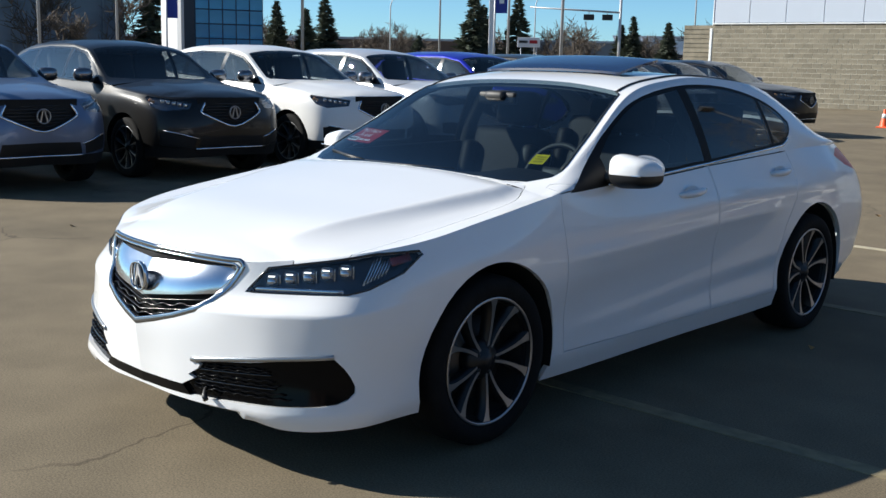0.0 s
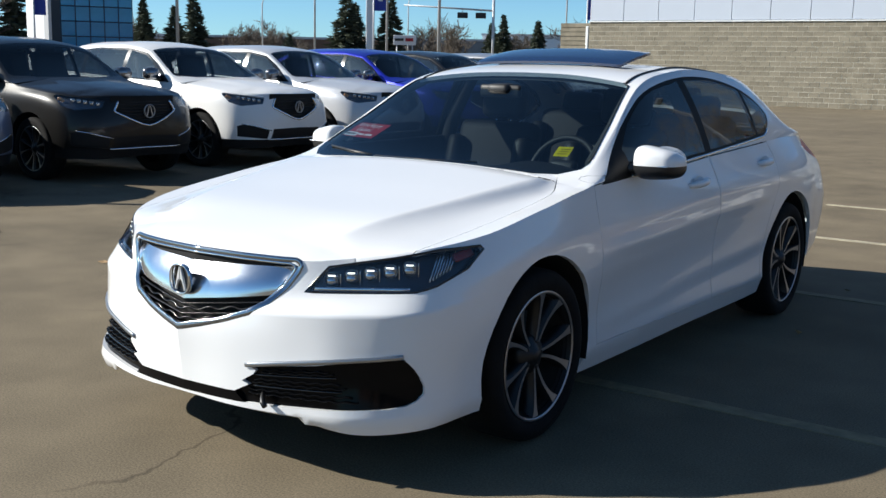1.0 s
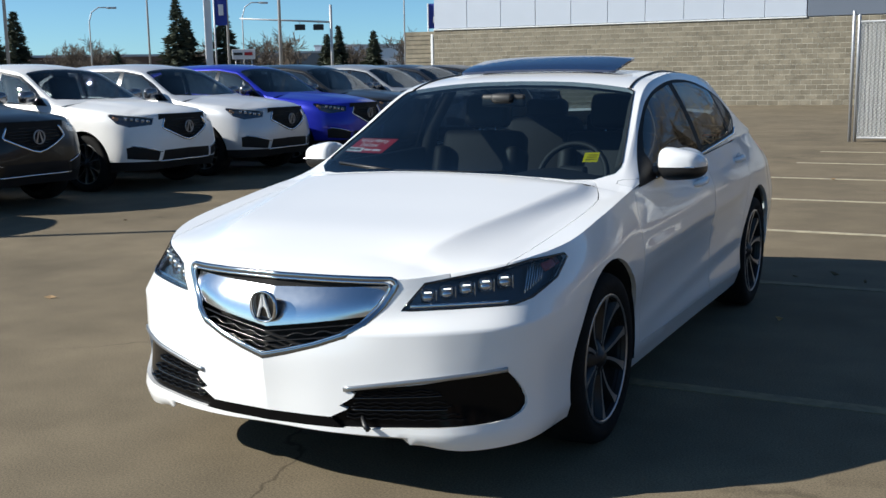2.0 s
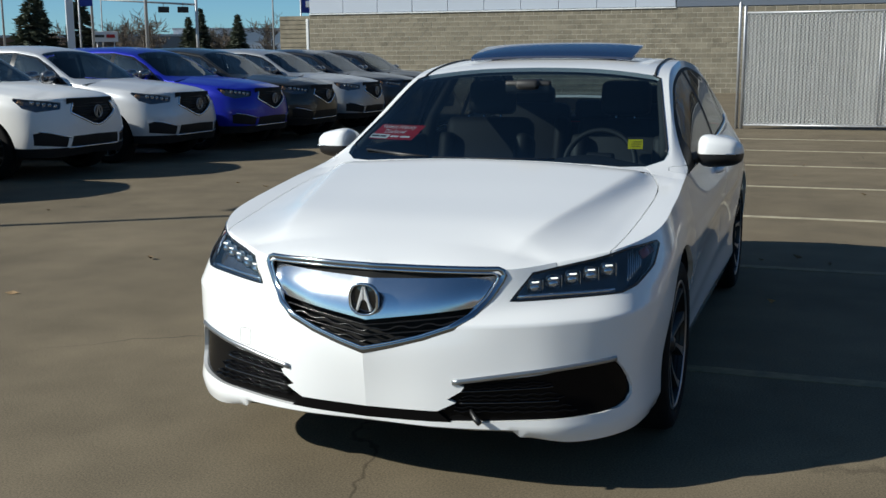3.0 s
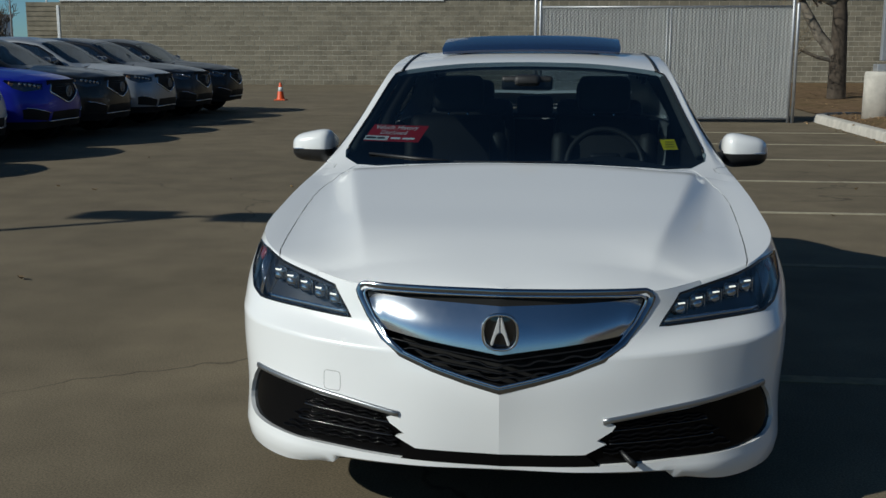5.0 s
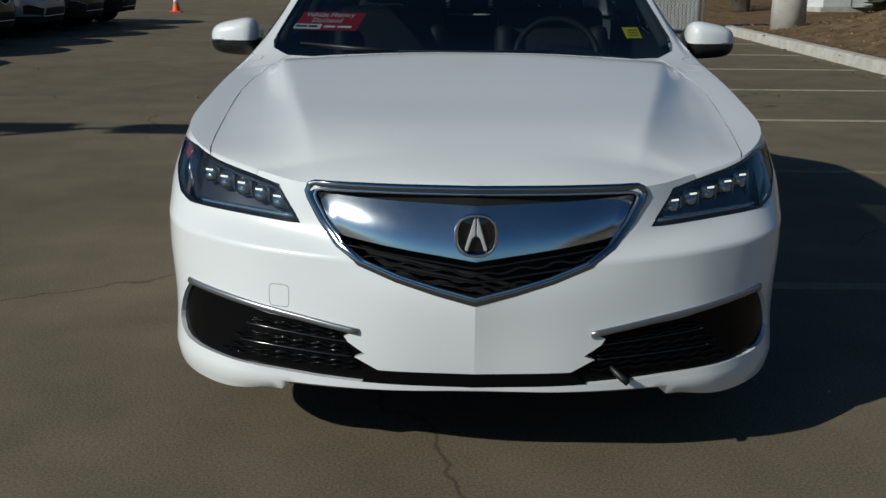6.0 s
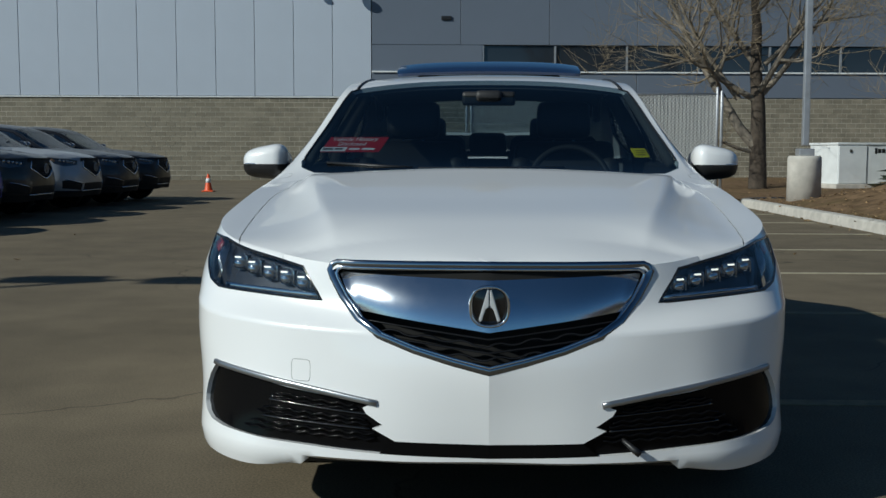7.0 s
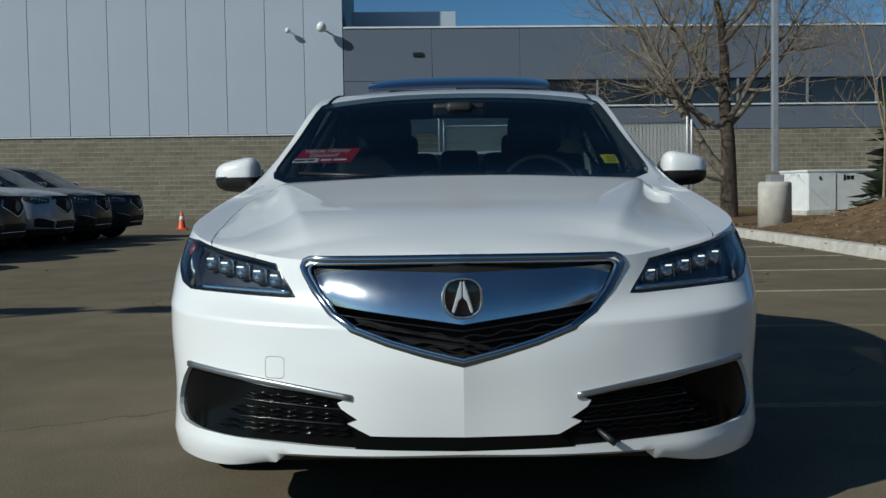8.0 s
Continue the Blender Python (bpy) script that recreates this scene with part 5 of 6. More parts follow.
mid_rest = part("middle_headrest", box_bm(0.22, 0.09, 0.13, 0.04, at=(0, 2.58, 1.14), seg=3), M_LEATHER, sedan)
part("parcel_shelf", box_bm(1.2, 0.5, 0.03, 0.01, at=(0, 2.86, 1.08)), M_DASH, sedan)
part("cabin_floor", box_bm(1.6, 2.6, 0.05, at=(0, 1.6, 0.52)), M_UNDER, sedan)
part("bulkhead", box_bm(1.5, 0.05, 0.5, at=(0, 2.72, 0.8)), M_DASH, sedan)
b = bmesh.new()
rows = []
for x in np.linspace(-0.74, 0.74, 31):
    hump = 0.05 * math.exp(-((x - 0.37) / 0.2) ** 2)
    rows.append([(x, 0.46 + 0.10 * (x / 0.74) ** 2, 0.985), (x, 0.60, 0.985 + 0.3 * hump), (x, 0.80, 0.985 + hump), (x, 0.90, 0.97 + hump), (x, 0.95, 0.90), (x, 0.90, 0.62)])
b = grid_bm(rows)
bmesh.ops.recalc_face_normals(b, faces=b.faces)
part("dashboard", b, M_DASH, sedan)
part("centre_console", box_bm(0.26, 0.9, 0.35, 0.04, at=(0, 1.25, 0.66)), M_DASH, sedan)
sw = new("steering_wheel")
sw.parent = sedan
m = Matrix.Translation((0.37, 1.04, 0.965)) @ pose(0, 0, 0, 66)
ringpts = [(0.178 * math.cos(a), 0.178 * math.sin(a), 0) for a in np.linspace(0, 2 * math.pi, 40)]
part("rim", into(None, tube(ringpts, 0.015, 10, cap=False), m), M_LEATHER, sw)
part("boss", into(None, box_bm(0.15, 0.12, 0.05, 0.025), m), M_DASH, sw)
for a in (0, 180, 270):
    part("spoke", into(None, tube([(0, 0, 0), (0.18 * math.cos(radians(a)), 0.175 * math.sin(radians(a)), 0)], 0.014, 8), m), M_DASH, sw)
part("interior_mirror", box_bm(0.24, 0.03, 0.065, 0.015, at=(0, 1.04, 1.350)), M_DASH, sedan)
part("sensor_pod", box_bm(0.12, 0.14, 0.05, 0.02, at=(0, 1.07, 1.362)), M_DASH, sedan)
rows = []
for y in np.linspace(1.22, 2.5, 20):
    xr, zr = curve_at(RAIL, y)
    zt = curve_at(CROWN, y)[0]
    rows.append([(xr * 0.95 * u, y, zt - 0.035 - (zt - zr) * abs(u) ** 2.6) for u in np.linspace(-1, 1, 21)])
part("headlining", grid_bm(rows), M_LINER, sedan)

# Stickers behind the windscreen
SCREEN = BVHTree.FromPolygons(*(lambda me: ([v.co[:] for v in me.vertices], [p.vertices[:] for p in me.polygons]))(screen.data))


def on_screen(x, z, out=0.003):
    hit = SCREEN.ray_cast(Vector((x, -3, z)), Vector((0, 1, 0)))
    return Vector(hit[0]) + Vector((0, -out, out)) if hit[0] else Vector((x, 0.6, z))


def sticker(name, x0, x1, z0, z1, material, label, parent=sedan, skew=0.0, out=0.003, lean=0.0):
    rows = [[on_screen(x0 + (x1 - x0) * u + skew * v, z0 + (z1 - z0) * v + lean * u, out) for u in np.linspace(0, 1, 7)] for v in np.linspace(0, 1, 4)]
    b = grid_bm(rows)
    return part(name, b, material, parent, label, smooth=True)


M_RED = mat("red_card", (0.40, 0.010, 0.018), 0.5)
M_WHITECARD = mat("white_card", (0.8, 0.8, 0.8), 0.5)
M_YELLOW = mat("yellow_card", (0.85, 0.70, 0.01), 0.5)
M_PRINT = mat("brown_print", (0.22, 0.17, 0.02), 0.5)
M_INK = mat("dark_ink", (0.03, 0.03, 0.03), 0.5)
OUT = -0.004
card = sticker("notice_card", -0.712, -0.455, 1.110, 1.174, M_RED, "red and white notice card behind the glass", skew=0.035, out=OUT)
sticker("card_foot", -0.711, -0.60, 1.113, 1.130, M_WHITECARD, "", card, 0.008, OUT + 0.001)
sticker("card_band", -0.600, -0.465, 1.113, 1.130, M_RED, "", card, 0.008, OUT + 0.001)


def writing(text, size, x, z, material, parent, name="lettering", width=None, skew=0.5):
    """A line of letters laid onto the windscreen."""
    cu = bpy.data.curves.new("tmp", "FONT")
    cu.body, cu.size, cu.align_x, cu.resolution_u = text, size, "CENTER", 2
    ob = bpy.data.objects.new("tmp", cu)
    scene.collection.objects.link(ob)
    me = bpy.data.meshes.new_from_object(ob.evaluated_get(bpy.context.evaluated_depsgraph_get()))
    b = bmesh.new()
    b.from_mesh(me)
    bpy.data.objects.remove(ob)
    bpy.data.curves.remove(cu)
    span = max(v.co.x for v in b.verts) - min(v.co.x for v in b.verts)
    k = width / span if width else 1
    for v in b.verts:
        v.co = on_screen(x + v.co.x * k + skew * v.co.y, z + v.co.y, OUT + 0.002)
    return part(name, b, material, parent, smooth=False)


writing("Vehicle History", 0.022, -0.568, 1.156, M_WHITECARD, card, width=0.20)
writing("Disclosed", 0.022, -0.578, 1.136, M_WHITECARD, card, width=0.12)
for x0, x1 in ((-0.702, -0.655), (-0.648, -0.612)):
    sticker("ink_bar", x0, x1, 1.118, 1.125, M_INK, "", card, 0.003, OUT + 0.002)
for x0, x1 in ((-0.585, -0.54), (-0.53, -0.475)):
    sticker("ink_bar", x0, x1, 1.118, 1.125, M_WHITECARD, "", card, 0.003, OUT + 0.002)
note = sticker("yellow_note", 0.598, 0.662, 1.090, 1.128, M_YELLOW, "small yellow price note behind the glass", skew=-0.012, out=OUT)
for z in (1.098, 1.107, 1.116):
    sticker("ink_bar", 0.607, 0.648, z, z + 0.0022, M_PRINT, "", note, 0, OUT + 0.002)

# The body as drawn stands a little large beside its wheels: bring it to its true width, height and overhang
for o in sedan.children_recursive:
    if o.data and not o.name.startswith("wheel") and not (o.parent and o.parent.name.startswith("wheel")):
        for v in o.data.vertices:
            x, y, z = v.co
            v.co = (x * (0.972 + 0.024 * smoothstep(0.2, 2.6, y)), y * (0.968 if y < 0 else 1.0), z * (0.966 + 0.020 * smoothstep(0.9, 1.8, y)))

# ---- the row of parked crossovers ----
M_SUVDARK = mat("dark_cladding", (0.009, 0.009, 0.0095), 0.6, specular=0.25)
M_SUVRIM = mat("grey_alloy", (0.16, 0.165, 0.17), 0.35, 0.8)
M_SUVGLASS = glass("suv_glass", (0.55, 0.58, 0.59), 0.0, 0.20)
M_SUVSCREEN = glass("suv_screen", (0.34, 0.38, 0.39), 0.0, 0.06, 0.6)
SUV = {
    "sill": [(0, -0.86, 0.30), (0.35, -0.85, 0.29), (0.65, -0.78, 0.28), (0.86, -0.58, 0.29), (0.93, -0.42, 0.30), (0.94, 0, 0.30), (0.93, 0.6, 0.27), (0.935, 1.7, 0.27), (0.935, 2.82, 0.30), (0.92, 3.5, 0.36), (0.70, 3.92, 0.40), (0, 4.0, 0.40)],
    "low": [(0, -0.93, 0.48), (0.35, -0.915, 0.48), (0.65, -0.83, 0.48), (0.885, -0.62, 0.49), (0.955, -0.42, 0.50), (0.975, 0, 0.52), (0.965, 0.6, 0.50), (0.965, 1.7, 0.50), (0.98, 2.82, 0.54), (0.945, 3.5, 0.58), (0.76, 3.98, 0.6), (0, 4.06, 0.6)],
    "mid": [(0, -0.945, 0.70), (0.35, -0.915, 0.70), (0.65, -0.82, 0.71), (0.88, -0.62, 0.73), (0.955, -0.42, 0.76), (0.975, 0, 0.80), (0.965, 0.6, 0.78), (0.96, 1.7, 0.80), (0.98, 2.82, 0.84), (0.94, 3.5, 0.86), (0.77, 3.96, 0.85), (0, 4.04, 0.85)],
    "crest": [(0, -0.93, 0.88), (0.35, -0.88, 0.875), (0.62, -0.78, 0.875), (0.85, -0.60, 0.89), (0.935, -0.40, 0.93), (0.955, 0, 0.98), (0.95, 0.6, 0.98), (0.95, 1.7, 1.0), (0.95, 2.82, 1.04), (0.90, 3.5, 1.06), (0.75, 3.90, 1.05), (0, 3.98, 1.05)],
    "belt": [(0, -0.885, 1.00), (0.35, -0.84, 0.998), (0.58, -0.73, 0.995), (0.76, -0.56, 1.005), (0.87, -0.36, 1.03), (0.89, 0, 1.07), (0.89, 0.6, 1.12), (0.885, 1.7, 1.15), (0.86, 2.82, 1.19), (0.80, 3.5, 1.22), (0.66, 3.80, 1.22), (0, 3.88, 1.22)],
    "rail": [(0.35, 0.86, 1.10), (0.6, 0.83, 1.17), (0.9, 0.78, 1.33), (1.25, 0.715, 1.53), (1.7, 0.69, 1.615), (2.4, 0.685, 1.62), (3.1, 0.67, 1.57), (3.5, 0.68, 1.45), (3.8, 0.66, 1.26)],
    "crown": [(0.35, 1.13), (0.5, 1.19), (0.9, 1.38), (1.3, 1.60), (1.7, 1.675), (2.4, 1.69), (3.1, 1.655), (3.5, 1.56), (3.8, 1.27)],
    "hood": [(-0.885, 1.00), (-0.75, 1.05), (-0.4, 1.105), (0.0, 1.145), (0.45, 1.175)],
}


M_AMBERPALE = mat("pale_amber_lens", (0.55, 0.27, 0.12), 0.25, coat=0.4)


def crossover(paint):
    car = thing("crossover", "", "car", "parked crossovers")
    NA = 5
    skin = grid_bm(ribbon([SUV[k] for k in ("sill", "low", "mid", "crest", "belt")], NA, 5))
    belt_run = spline(SUV["belt"], NA)
    run = belt_run[: 5 * NA + 4]
    ey, ex, ez = [np.array([p[k] for p in run[3 * NA:]]) for k in (1, 0, 2)]
    rows = []
    for i, p in enumerate(run):
        yc = -0.885 + 1.37 * i / (len(run) - 1)
        row = []
        for u in np.linspace(0, 1, 15):
            x, y = p[0] * (1 - u), p[1] + (yc - p[1]) * u

            def top(x, y):
                zc = curve_at(SUV["hood"], y)[0]
                xb, zb = (np.interp(y, ey, ex), np.interp(y, ey, ez)) if y > ey[0] else (0.7, 0.998)
                return zc - (zc - zb) * min(1, abs(x) / xb) ** 2.6 + 0.015 * (1 - smoothstep(0.42, 0.5, abs(x))) * smoothstep(-0.8, 0.1, y)
            row.append((x, y, top(x, y) + (1 - u) ** 5 * (p[2] - top(p[0], p[1]))))
        rows.append(row)
    grid_bm(rows, skin)
    grid_bm(greenhouse(belt_run, SUV["rail"], SUV["crown"], 0.42, 3.8, 60, 3.0), skin)
    bmesh.ops.remove_doubles(skin, verts=skin.verts, dist=0.0012)
    bmesh.ops.recalc_face_normals(skin, faces=skin.faces)
    if sum(f.normal.x for f in skin.faces if f.calc_center_median().x > 0.9) < 0:
        bmesh.ops.reverse_faces(skin, faces=skin.faces)
    skin.normal_update()
    nose = BVHTree.FromBMesh(skin)
    for cy in (0.0, 2.82):
        cut_out(skin, circle(cy, 0.37, 0.43, 32), "side", lambda m, n: m.x > 0.5).free()
    pent = [(-0.01, 0.976), (0.325, 0.968), (0.36, 0.95), (0.43, 0.838), (0.425, 0.818), (0.10, 0.672), (-0.01, 0.652)]
    cut_out(skin, pent, "front", lambda m, n: m.y < -0.3).free()
    lamp_poly = [(-0.05, 0.868), (-0.075, 0.948), (0.10, 0.973), (0.30, 0.992), (0.46, 1.012), (0.48, 0.99), (0.40, 0.89), (0.25, 0.84)]
    lamps = cut_out(skin, lamp_poly, "corner", lambda m, n: m.y < -0.2 and m.z > 0.8)
    fog = cut_out(skin, [(0.50, 0.52), (0.80, 0.60), (0.87, 0.58), (0.86, 0.44), (0.52, 0.40)], "front", lambda m, n: m.y < -0.3)
    low = cut_out(skin, [(-0.01, 0.545), (0.44, 0.535), (0.47, 0.405), (-0.01, 0.405)], "front", lambda m, n: m.y < -0.3)
    hood = cut_out(skin, [(-0.01, -1), (0.42, -1), (0.56, -0.72), (0.74, -0.545), (0.82, -0.3), (0.83, 0.3), (0.79, 0.58), (0.4, 0.48), (-0.01, 0.455)], "top", lambda m, n: n.z > 0.3 and m.z > 0.97 and m.y < 0.7)
    screen = cut_out(skin, [(-0.01, 0.49), (0.5, 0.53), (0.76, 0.64), (0.785, 0.70), (0.665, 1.27), (0.6, 1.30), (-0.01, 1.33)], "top", lambda m, n: n.z > 0.1)
    side = lambda m, n: m.x > 0.4 and abs(n.x) > 0.15
    trim = cut_out(skin, [(0.66, 1.12), (1.02, 1.37), (1.3, 1.52), (1.7, 1.585), (2.4, 1.59), (3.05, 1.54), (3.36, 1.44), (3.42, 1.33), (3.1, 1.235), (1.7, 1.165)], "side", side)
    panes = [cut_out(trim, p, "side", side) for p in ([(0.95, 1.155), (1.1, 1.38), (1.32, 1.49), (1.66, 1.555), (1.68, 1.185)], [(1.76, 1.19), (1.74, 1.56), (2.4, 1.565), (2.62, 1.55), (2.62, 1.22)], [(2.72, 1.235), (2.70, 1.54), (3.03, 1.51), (3.32, 1.41), (3.3, 1.33), (3.1, 1.265)])]
    doors = [cut_out(skin, p, "side", lambda m, n: m.x > 0.8 and n.x > 0.1) for p in ([(0.55, 0.40), (0.52, 0.9), (0.53, 1.14), (1.70, 1.175), (1.72, 0.40)], [(1.73, 0.40), (1.71, 1.175), (2.7, 1.21), (2.62, 1.0), (2.45, 0.8), (2.36, 0.5), (2.34, 0.40)])]
    clad = cut_out(skin, [(-1.05, 0.2), (-1.05, 0.395), (-0.52, 0.40), (0.40, 0.405), (2.4, 0.405), (3.3, 0.42), (3.3, 0.2)], "side", lambda m, n: m.x > 0.7 or m.y < 0)
    whole("body", skin, paint, car, shrink=0.0, depth=0.02)
    whole("bonnet", hood, paint, car)
    whole("windscreen", screen, M_SUVSCREEN, car, shrink=0, depth=0.002)
    whole("lower_intake", low, M_SUVDARK, car, shrink=0, depth=0.03)
    both("window_trim", trim, M_GLOSSBLACK, car, shrink=0)
    for k, b in zip(("front_window", "rear_window", "quarter_window"), panes):
        both(k, b, M_SUVGLASS, car, shrink=0, depth=0.002)
    for k, b in zip(("front_door", "rear_door"), doors):
        both(k, b, paint, car)
    both("sill_cladding", clad, M_SUVDARK, car, shrink=0)
    both("lower_inlet", fog, M_SUVDARK, car, shrink=0, depth=0.03, lift=-0.004)
    ny = lambda x, z: skin_y(nose, abs(x), z) or -0.8
    half = [(0.0, 0.656), (0.10, 0.676), (0.26, 0.742), (0.418, 0.818), (0.426, 0.838), (0.362, 0.945)]
    ring = [(-x, z) for x, z in half[::-1]] + half[1:]
    g = new("grille")
    g.parent = car
    pts = []
    for (a, b), (c, d) in zip(ring, ring[1:]):
        for k in range(6 if (c, d) == ring[-1] else 5):
            x, z = a + (c - a) * k / 5, b + (d - b) * k / 5
            pts.append((x, ny(x, z) - 0.002, z))
    sweep_flat(pts, 0.026, 0.024, g, "grille_frame", M_SATIN)
    part("grille_backing", grid_bm([[(x, ny(x, 0.8) + 0.04, z) for z in (0.62, 1.0)] for x in np.linspace(-0.45, 0.45, 21)]), M_UNDER, g)
    for k, z in enumerate((0.72, 0.755, 0.79, 0.825, 0.86, 0.895, 0.93)):
        wd = (0.14, 0.22, 0.30, 0.38, 0.37, 0.36, 0.34)[k]
        sweep_flat([(x, ny(x, z) + 0.015, z + 0.004 * math.sin(x * 70)) for x in np.linspace(-wd, wd, 17)], 0.008, 0.012, g, "grille_bar", M_GLOSSBLACK)
    oval = [(0.074 * math.cos(a), ny(0, 0.83) - 0.02, 0.825 + 0.076 * math.sin(a)) for a in np.linspace(0, 2 * math.pi, 24, endpoint=False)]
    sweep_flat(oval, 0.013, 0.02, g, "badge_ring", M_ALLOY, True)
    for s in (-1, 1):
        part("badge_mark", prism([(s * 0.003, 0.889), (s * 0.013, 0.889), (s * 0.050, 0.768), (s * 0.032, 0.764)], 0.012, m=Matrix.Translation((0, ny(0, 0.83) - 0.028, 0))), M_ALLOY, g, smooth=False)
    for s in (1, -1):
        h = new("headlamp")
        h.parent = car
        lens, bowl = lamps.copy(), lamps.copy()
        bowl.normal_update()
        for v in bowl.verts:
            v.co -= v.normal * 0.03
        if s < 0:
            lens, bowl = mirrored(lens), mirrored(bowl)
        part("lens", lens, M_LENS, h)
        part("bowl", bowl, mat("suv_lamp_bowl", (0.12, 0.13, 0.15), 0.25, 0.7), h)
        for i in range(5):
            p, z = 0.0 + 0.068 * i, 0.908 + 0.010 * i
            hit = nose.ray_cast(VIEWS["corner"][0] * p - VIEWS["corner"][2] * 3 + Vector((0, 0, z)), VIEWS["corner"][2])
            if hit[0]:
                c = hit[0] + VIEWS["corner"][2] * 0.02
                part("optic", into(None, box_bm(0.046, 0.02, 0.046, 0.008), Matrix.Translation((s * c.x, c.y, c.z)) @ pose(0, 0, 0, 0, 0, 33 * s)), M_LED, h)
        hit = nose.ray_cast(VIEWS["corner"][0] * 0.40 - VIEWS["corner"][2] * 3 + Vector((0, 0, 0.955)), VIEWS["corner"][2])
        if hit[0]:
            c = hit[0] + VIEWS["corner"][2] * 0.012
            part("side_reflector", into(None, box_bm(0.075, 0.012, 0.035, 0.006), Matrix.Translation((s * c.x, c.y, c.z)) @ pose(0, 0, 0, 0, -25 * s, 45 * s)), M_AMBERPALE, h, "pale amber reflector")
        sweep_flat([(s * x, ny(x, z) - 0.004, z) for x, z in ((0.47, 0.515), (0.6, 0.55), (0.72, 0.585), (0.83, 0.605))], 0.012, 0.012, car, "inlet_strip", M_SATIN)
        mir = new("door_mirror")
        mir.parent = car
        b = bmesh.new()
        bmesh.ops.create_uvsphere(b, u_segments=18, v_segments=12, radius=1)
        for v in b.verts:
            x, y, z = v.co
            v.co = Vector((s * (1.01 + 0.125 * math.copysign(abs(x) ** 0.6, x)), 0.90 + 0.08 * y, 1.235 + 0.085 * math.copysign(abs(z) ** 0.7, z)))
        part("cap", b, mat("mirror_cap_chrome", (0.22, 0.225, 0.24), 0.16, 0.85), mir)
        part("foot", tube([(s * 0.86, 0.88, 1.15), (s * 0.95, 0.89, 1.18)], 0.03, 8), M_BLACKPL, mir)
        for y, z in ((1.55, 1.04), (2.5, 1.07)):
            part("handle", tube([(s * 0.955, y - 0.11, z), (s * 0.985, y - 0.05, z), (s * 0.985, y + 0.05, z + 0.004), (s * 0.955, y + 0.1, z + 0.004)], 0.013, 8), M_SATIN, car)
    sweep_flat([(x, ny(x, 0.40) - 0.004, 0.398 - 0.01 * abs(x)) for x in np.linspace(-0.5, 0.5, 15)], 0.018, 0.016, car, "skid_strip", M_SATIN, label="silver skid strip")
    lamps.free()
    for cy in (0.0, 2.82):
        for s in (1, -1):
            wheel(car, s * 0.84, cy, 0.37, s, 0.235, 0.262, bright=M_SUVRIM)
        arch_well(car, cy, 0.433, 0.93, 0.5, 0.37)
    part("underbody", box_bm(1.5, 4.3, 0.3, 0.05, at=(0, 1.55, 0.45)), M_UNDER, car)
    part("cabin_tub", box_bm(1.6, 2.9, 0.5, 0.1, at=(0, 2.1, 0.85)), M_DASH, car)
    for s in (1, -1):
        for y in (1.65, 2.55):
            part("seat_back", into(None, box_bm(0.48, 0.14, 0.62, 0.06), Matrix.Translation((s * 0.4, y, 1.2)) @ pose(0, 0, 0, -14)), M_LEATHER, car)
            part("headrest", into(None, box_bm(0.25, 0.1, 0.17, 0.04), Matrix.Translation((s * 0.4, y + 0.1, 1.53)) @ pose(0, 0, 0, -8)), M_LEATHER, car)
    return car


PAINTS = [
    ("silver-blue", (0.105, 0.145, 0.235), 0.5, "silver-blue metallic crossover in the dealer's row"),
    ("dark bronze", (0.0085, 0.0083, 0.0082), 0.2, "dark bronze crossover with a chrome-framed black grille"),
    ("pearl white", (0.74, 0.74, 0.73), 0.0, "white crossover with a black grille, glinting in the sun"),
    ("silver-white", (0.56, 0.575, 0.60), 0.25, "silver-white crossover with dark lower bumper"),
    ("bright blue", (0.012, 0.022, 0.36), 0.35, "bright blue crossover parked in the row"),
    ("grey brown", (0.032, 0.0315, 0.03), 0.5, "grey-brown metallic crossover in the row"),
    ("light silver", (0.34, 0.355, 0.38), 0.4, "light silver crossover in the row"),
    ("steel grey", (0.03, 0.031, 0.035), 0.5, "steel grey crossover in the row"),
    ("graphite", (0.016, 0.0162, 0.018), 0.5, "graphite crossover at the end of the row"),
]
first_suv = crossover(mat("suv_paint_base", (0.13, 0.16, 0.22), 0.35, 0.6, coat=0.5, specular=0.3))
ROW = [(-7.4, 2.3), (-7.4, 4.77), (-7.4, 7.28), (-7.4, 9.62), (-7.4, 11.95), (-7.4, 13.98), (-7.4, 16.27), (-7.4, 18.5), (-7.4, 20.8)]
for i, (name, rgb, metal, label) in enumerate(PAINTS):
    m = mat("paint_" + name.replace(" ", "_"), rgb, 0.35, metal, coat=0.3 if max(rgb) < 0.02 else 0.5, specular=0.3, spread=0.03, scale=2)
    x, y = ROW[i]
    at = pose(x - 0.945, y, 0.0, 0, 0, 90 + (0.6, -0.8, 0.4, 1.0, -0.5, 0.3, 0, -0.6, 0.5)[i])
    car = first_suv if i == 0 else copy_thing(first_suv, at)
    car.matrix_basis = at
    tagged(car, label)
    for o in car.children_recursive:
        if o.data and o.data.materials and o.data.materials[0] and o.data.materials[0].name == "suv_paint_base" and i > 0:
            d = o.data.copy()
            d.materials[0] = m
            o.data = d
for o in first_suv.children_recursive:
    if o.data and o.data.materials and o.data.materials[0].name == "suv_paint_base":
        o.data.materials[0] = MATS["paint_silver-blue"]

# ---- trees ----
M_LIMB = mat("pale_limb_bark", (0.17, 0.145, 0.115), 0.9, spread=0.4, scale=7, bump=0.5, bump_scale=30)

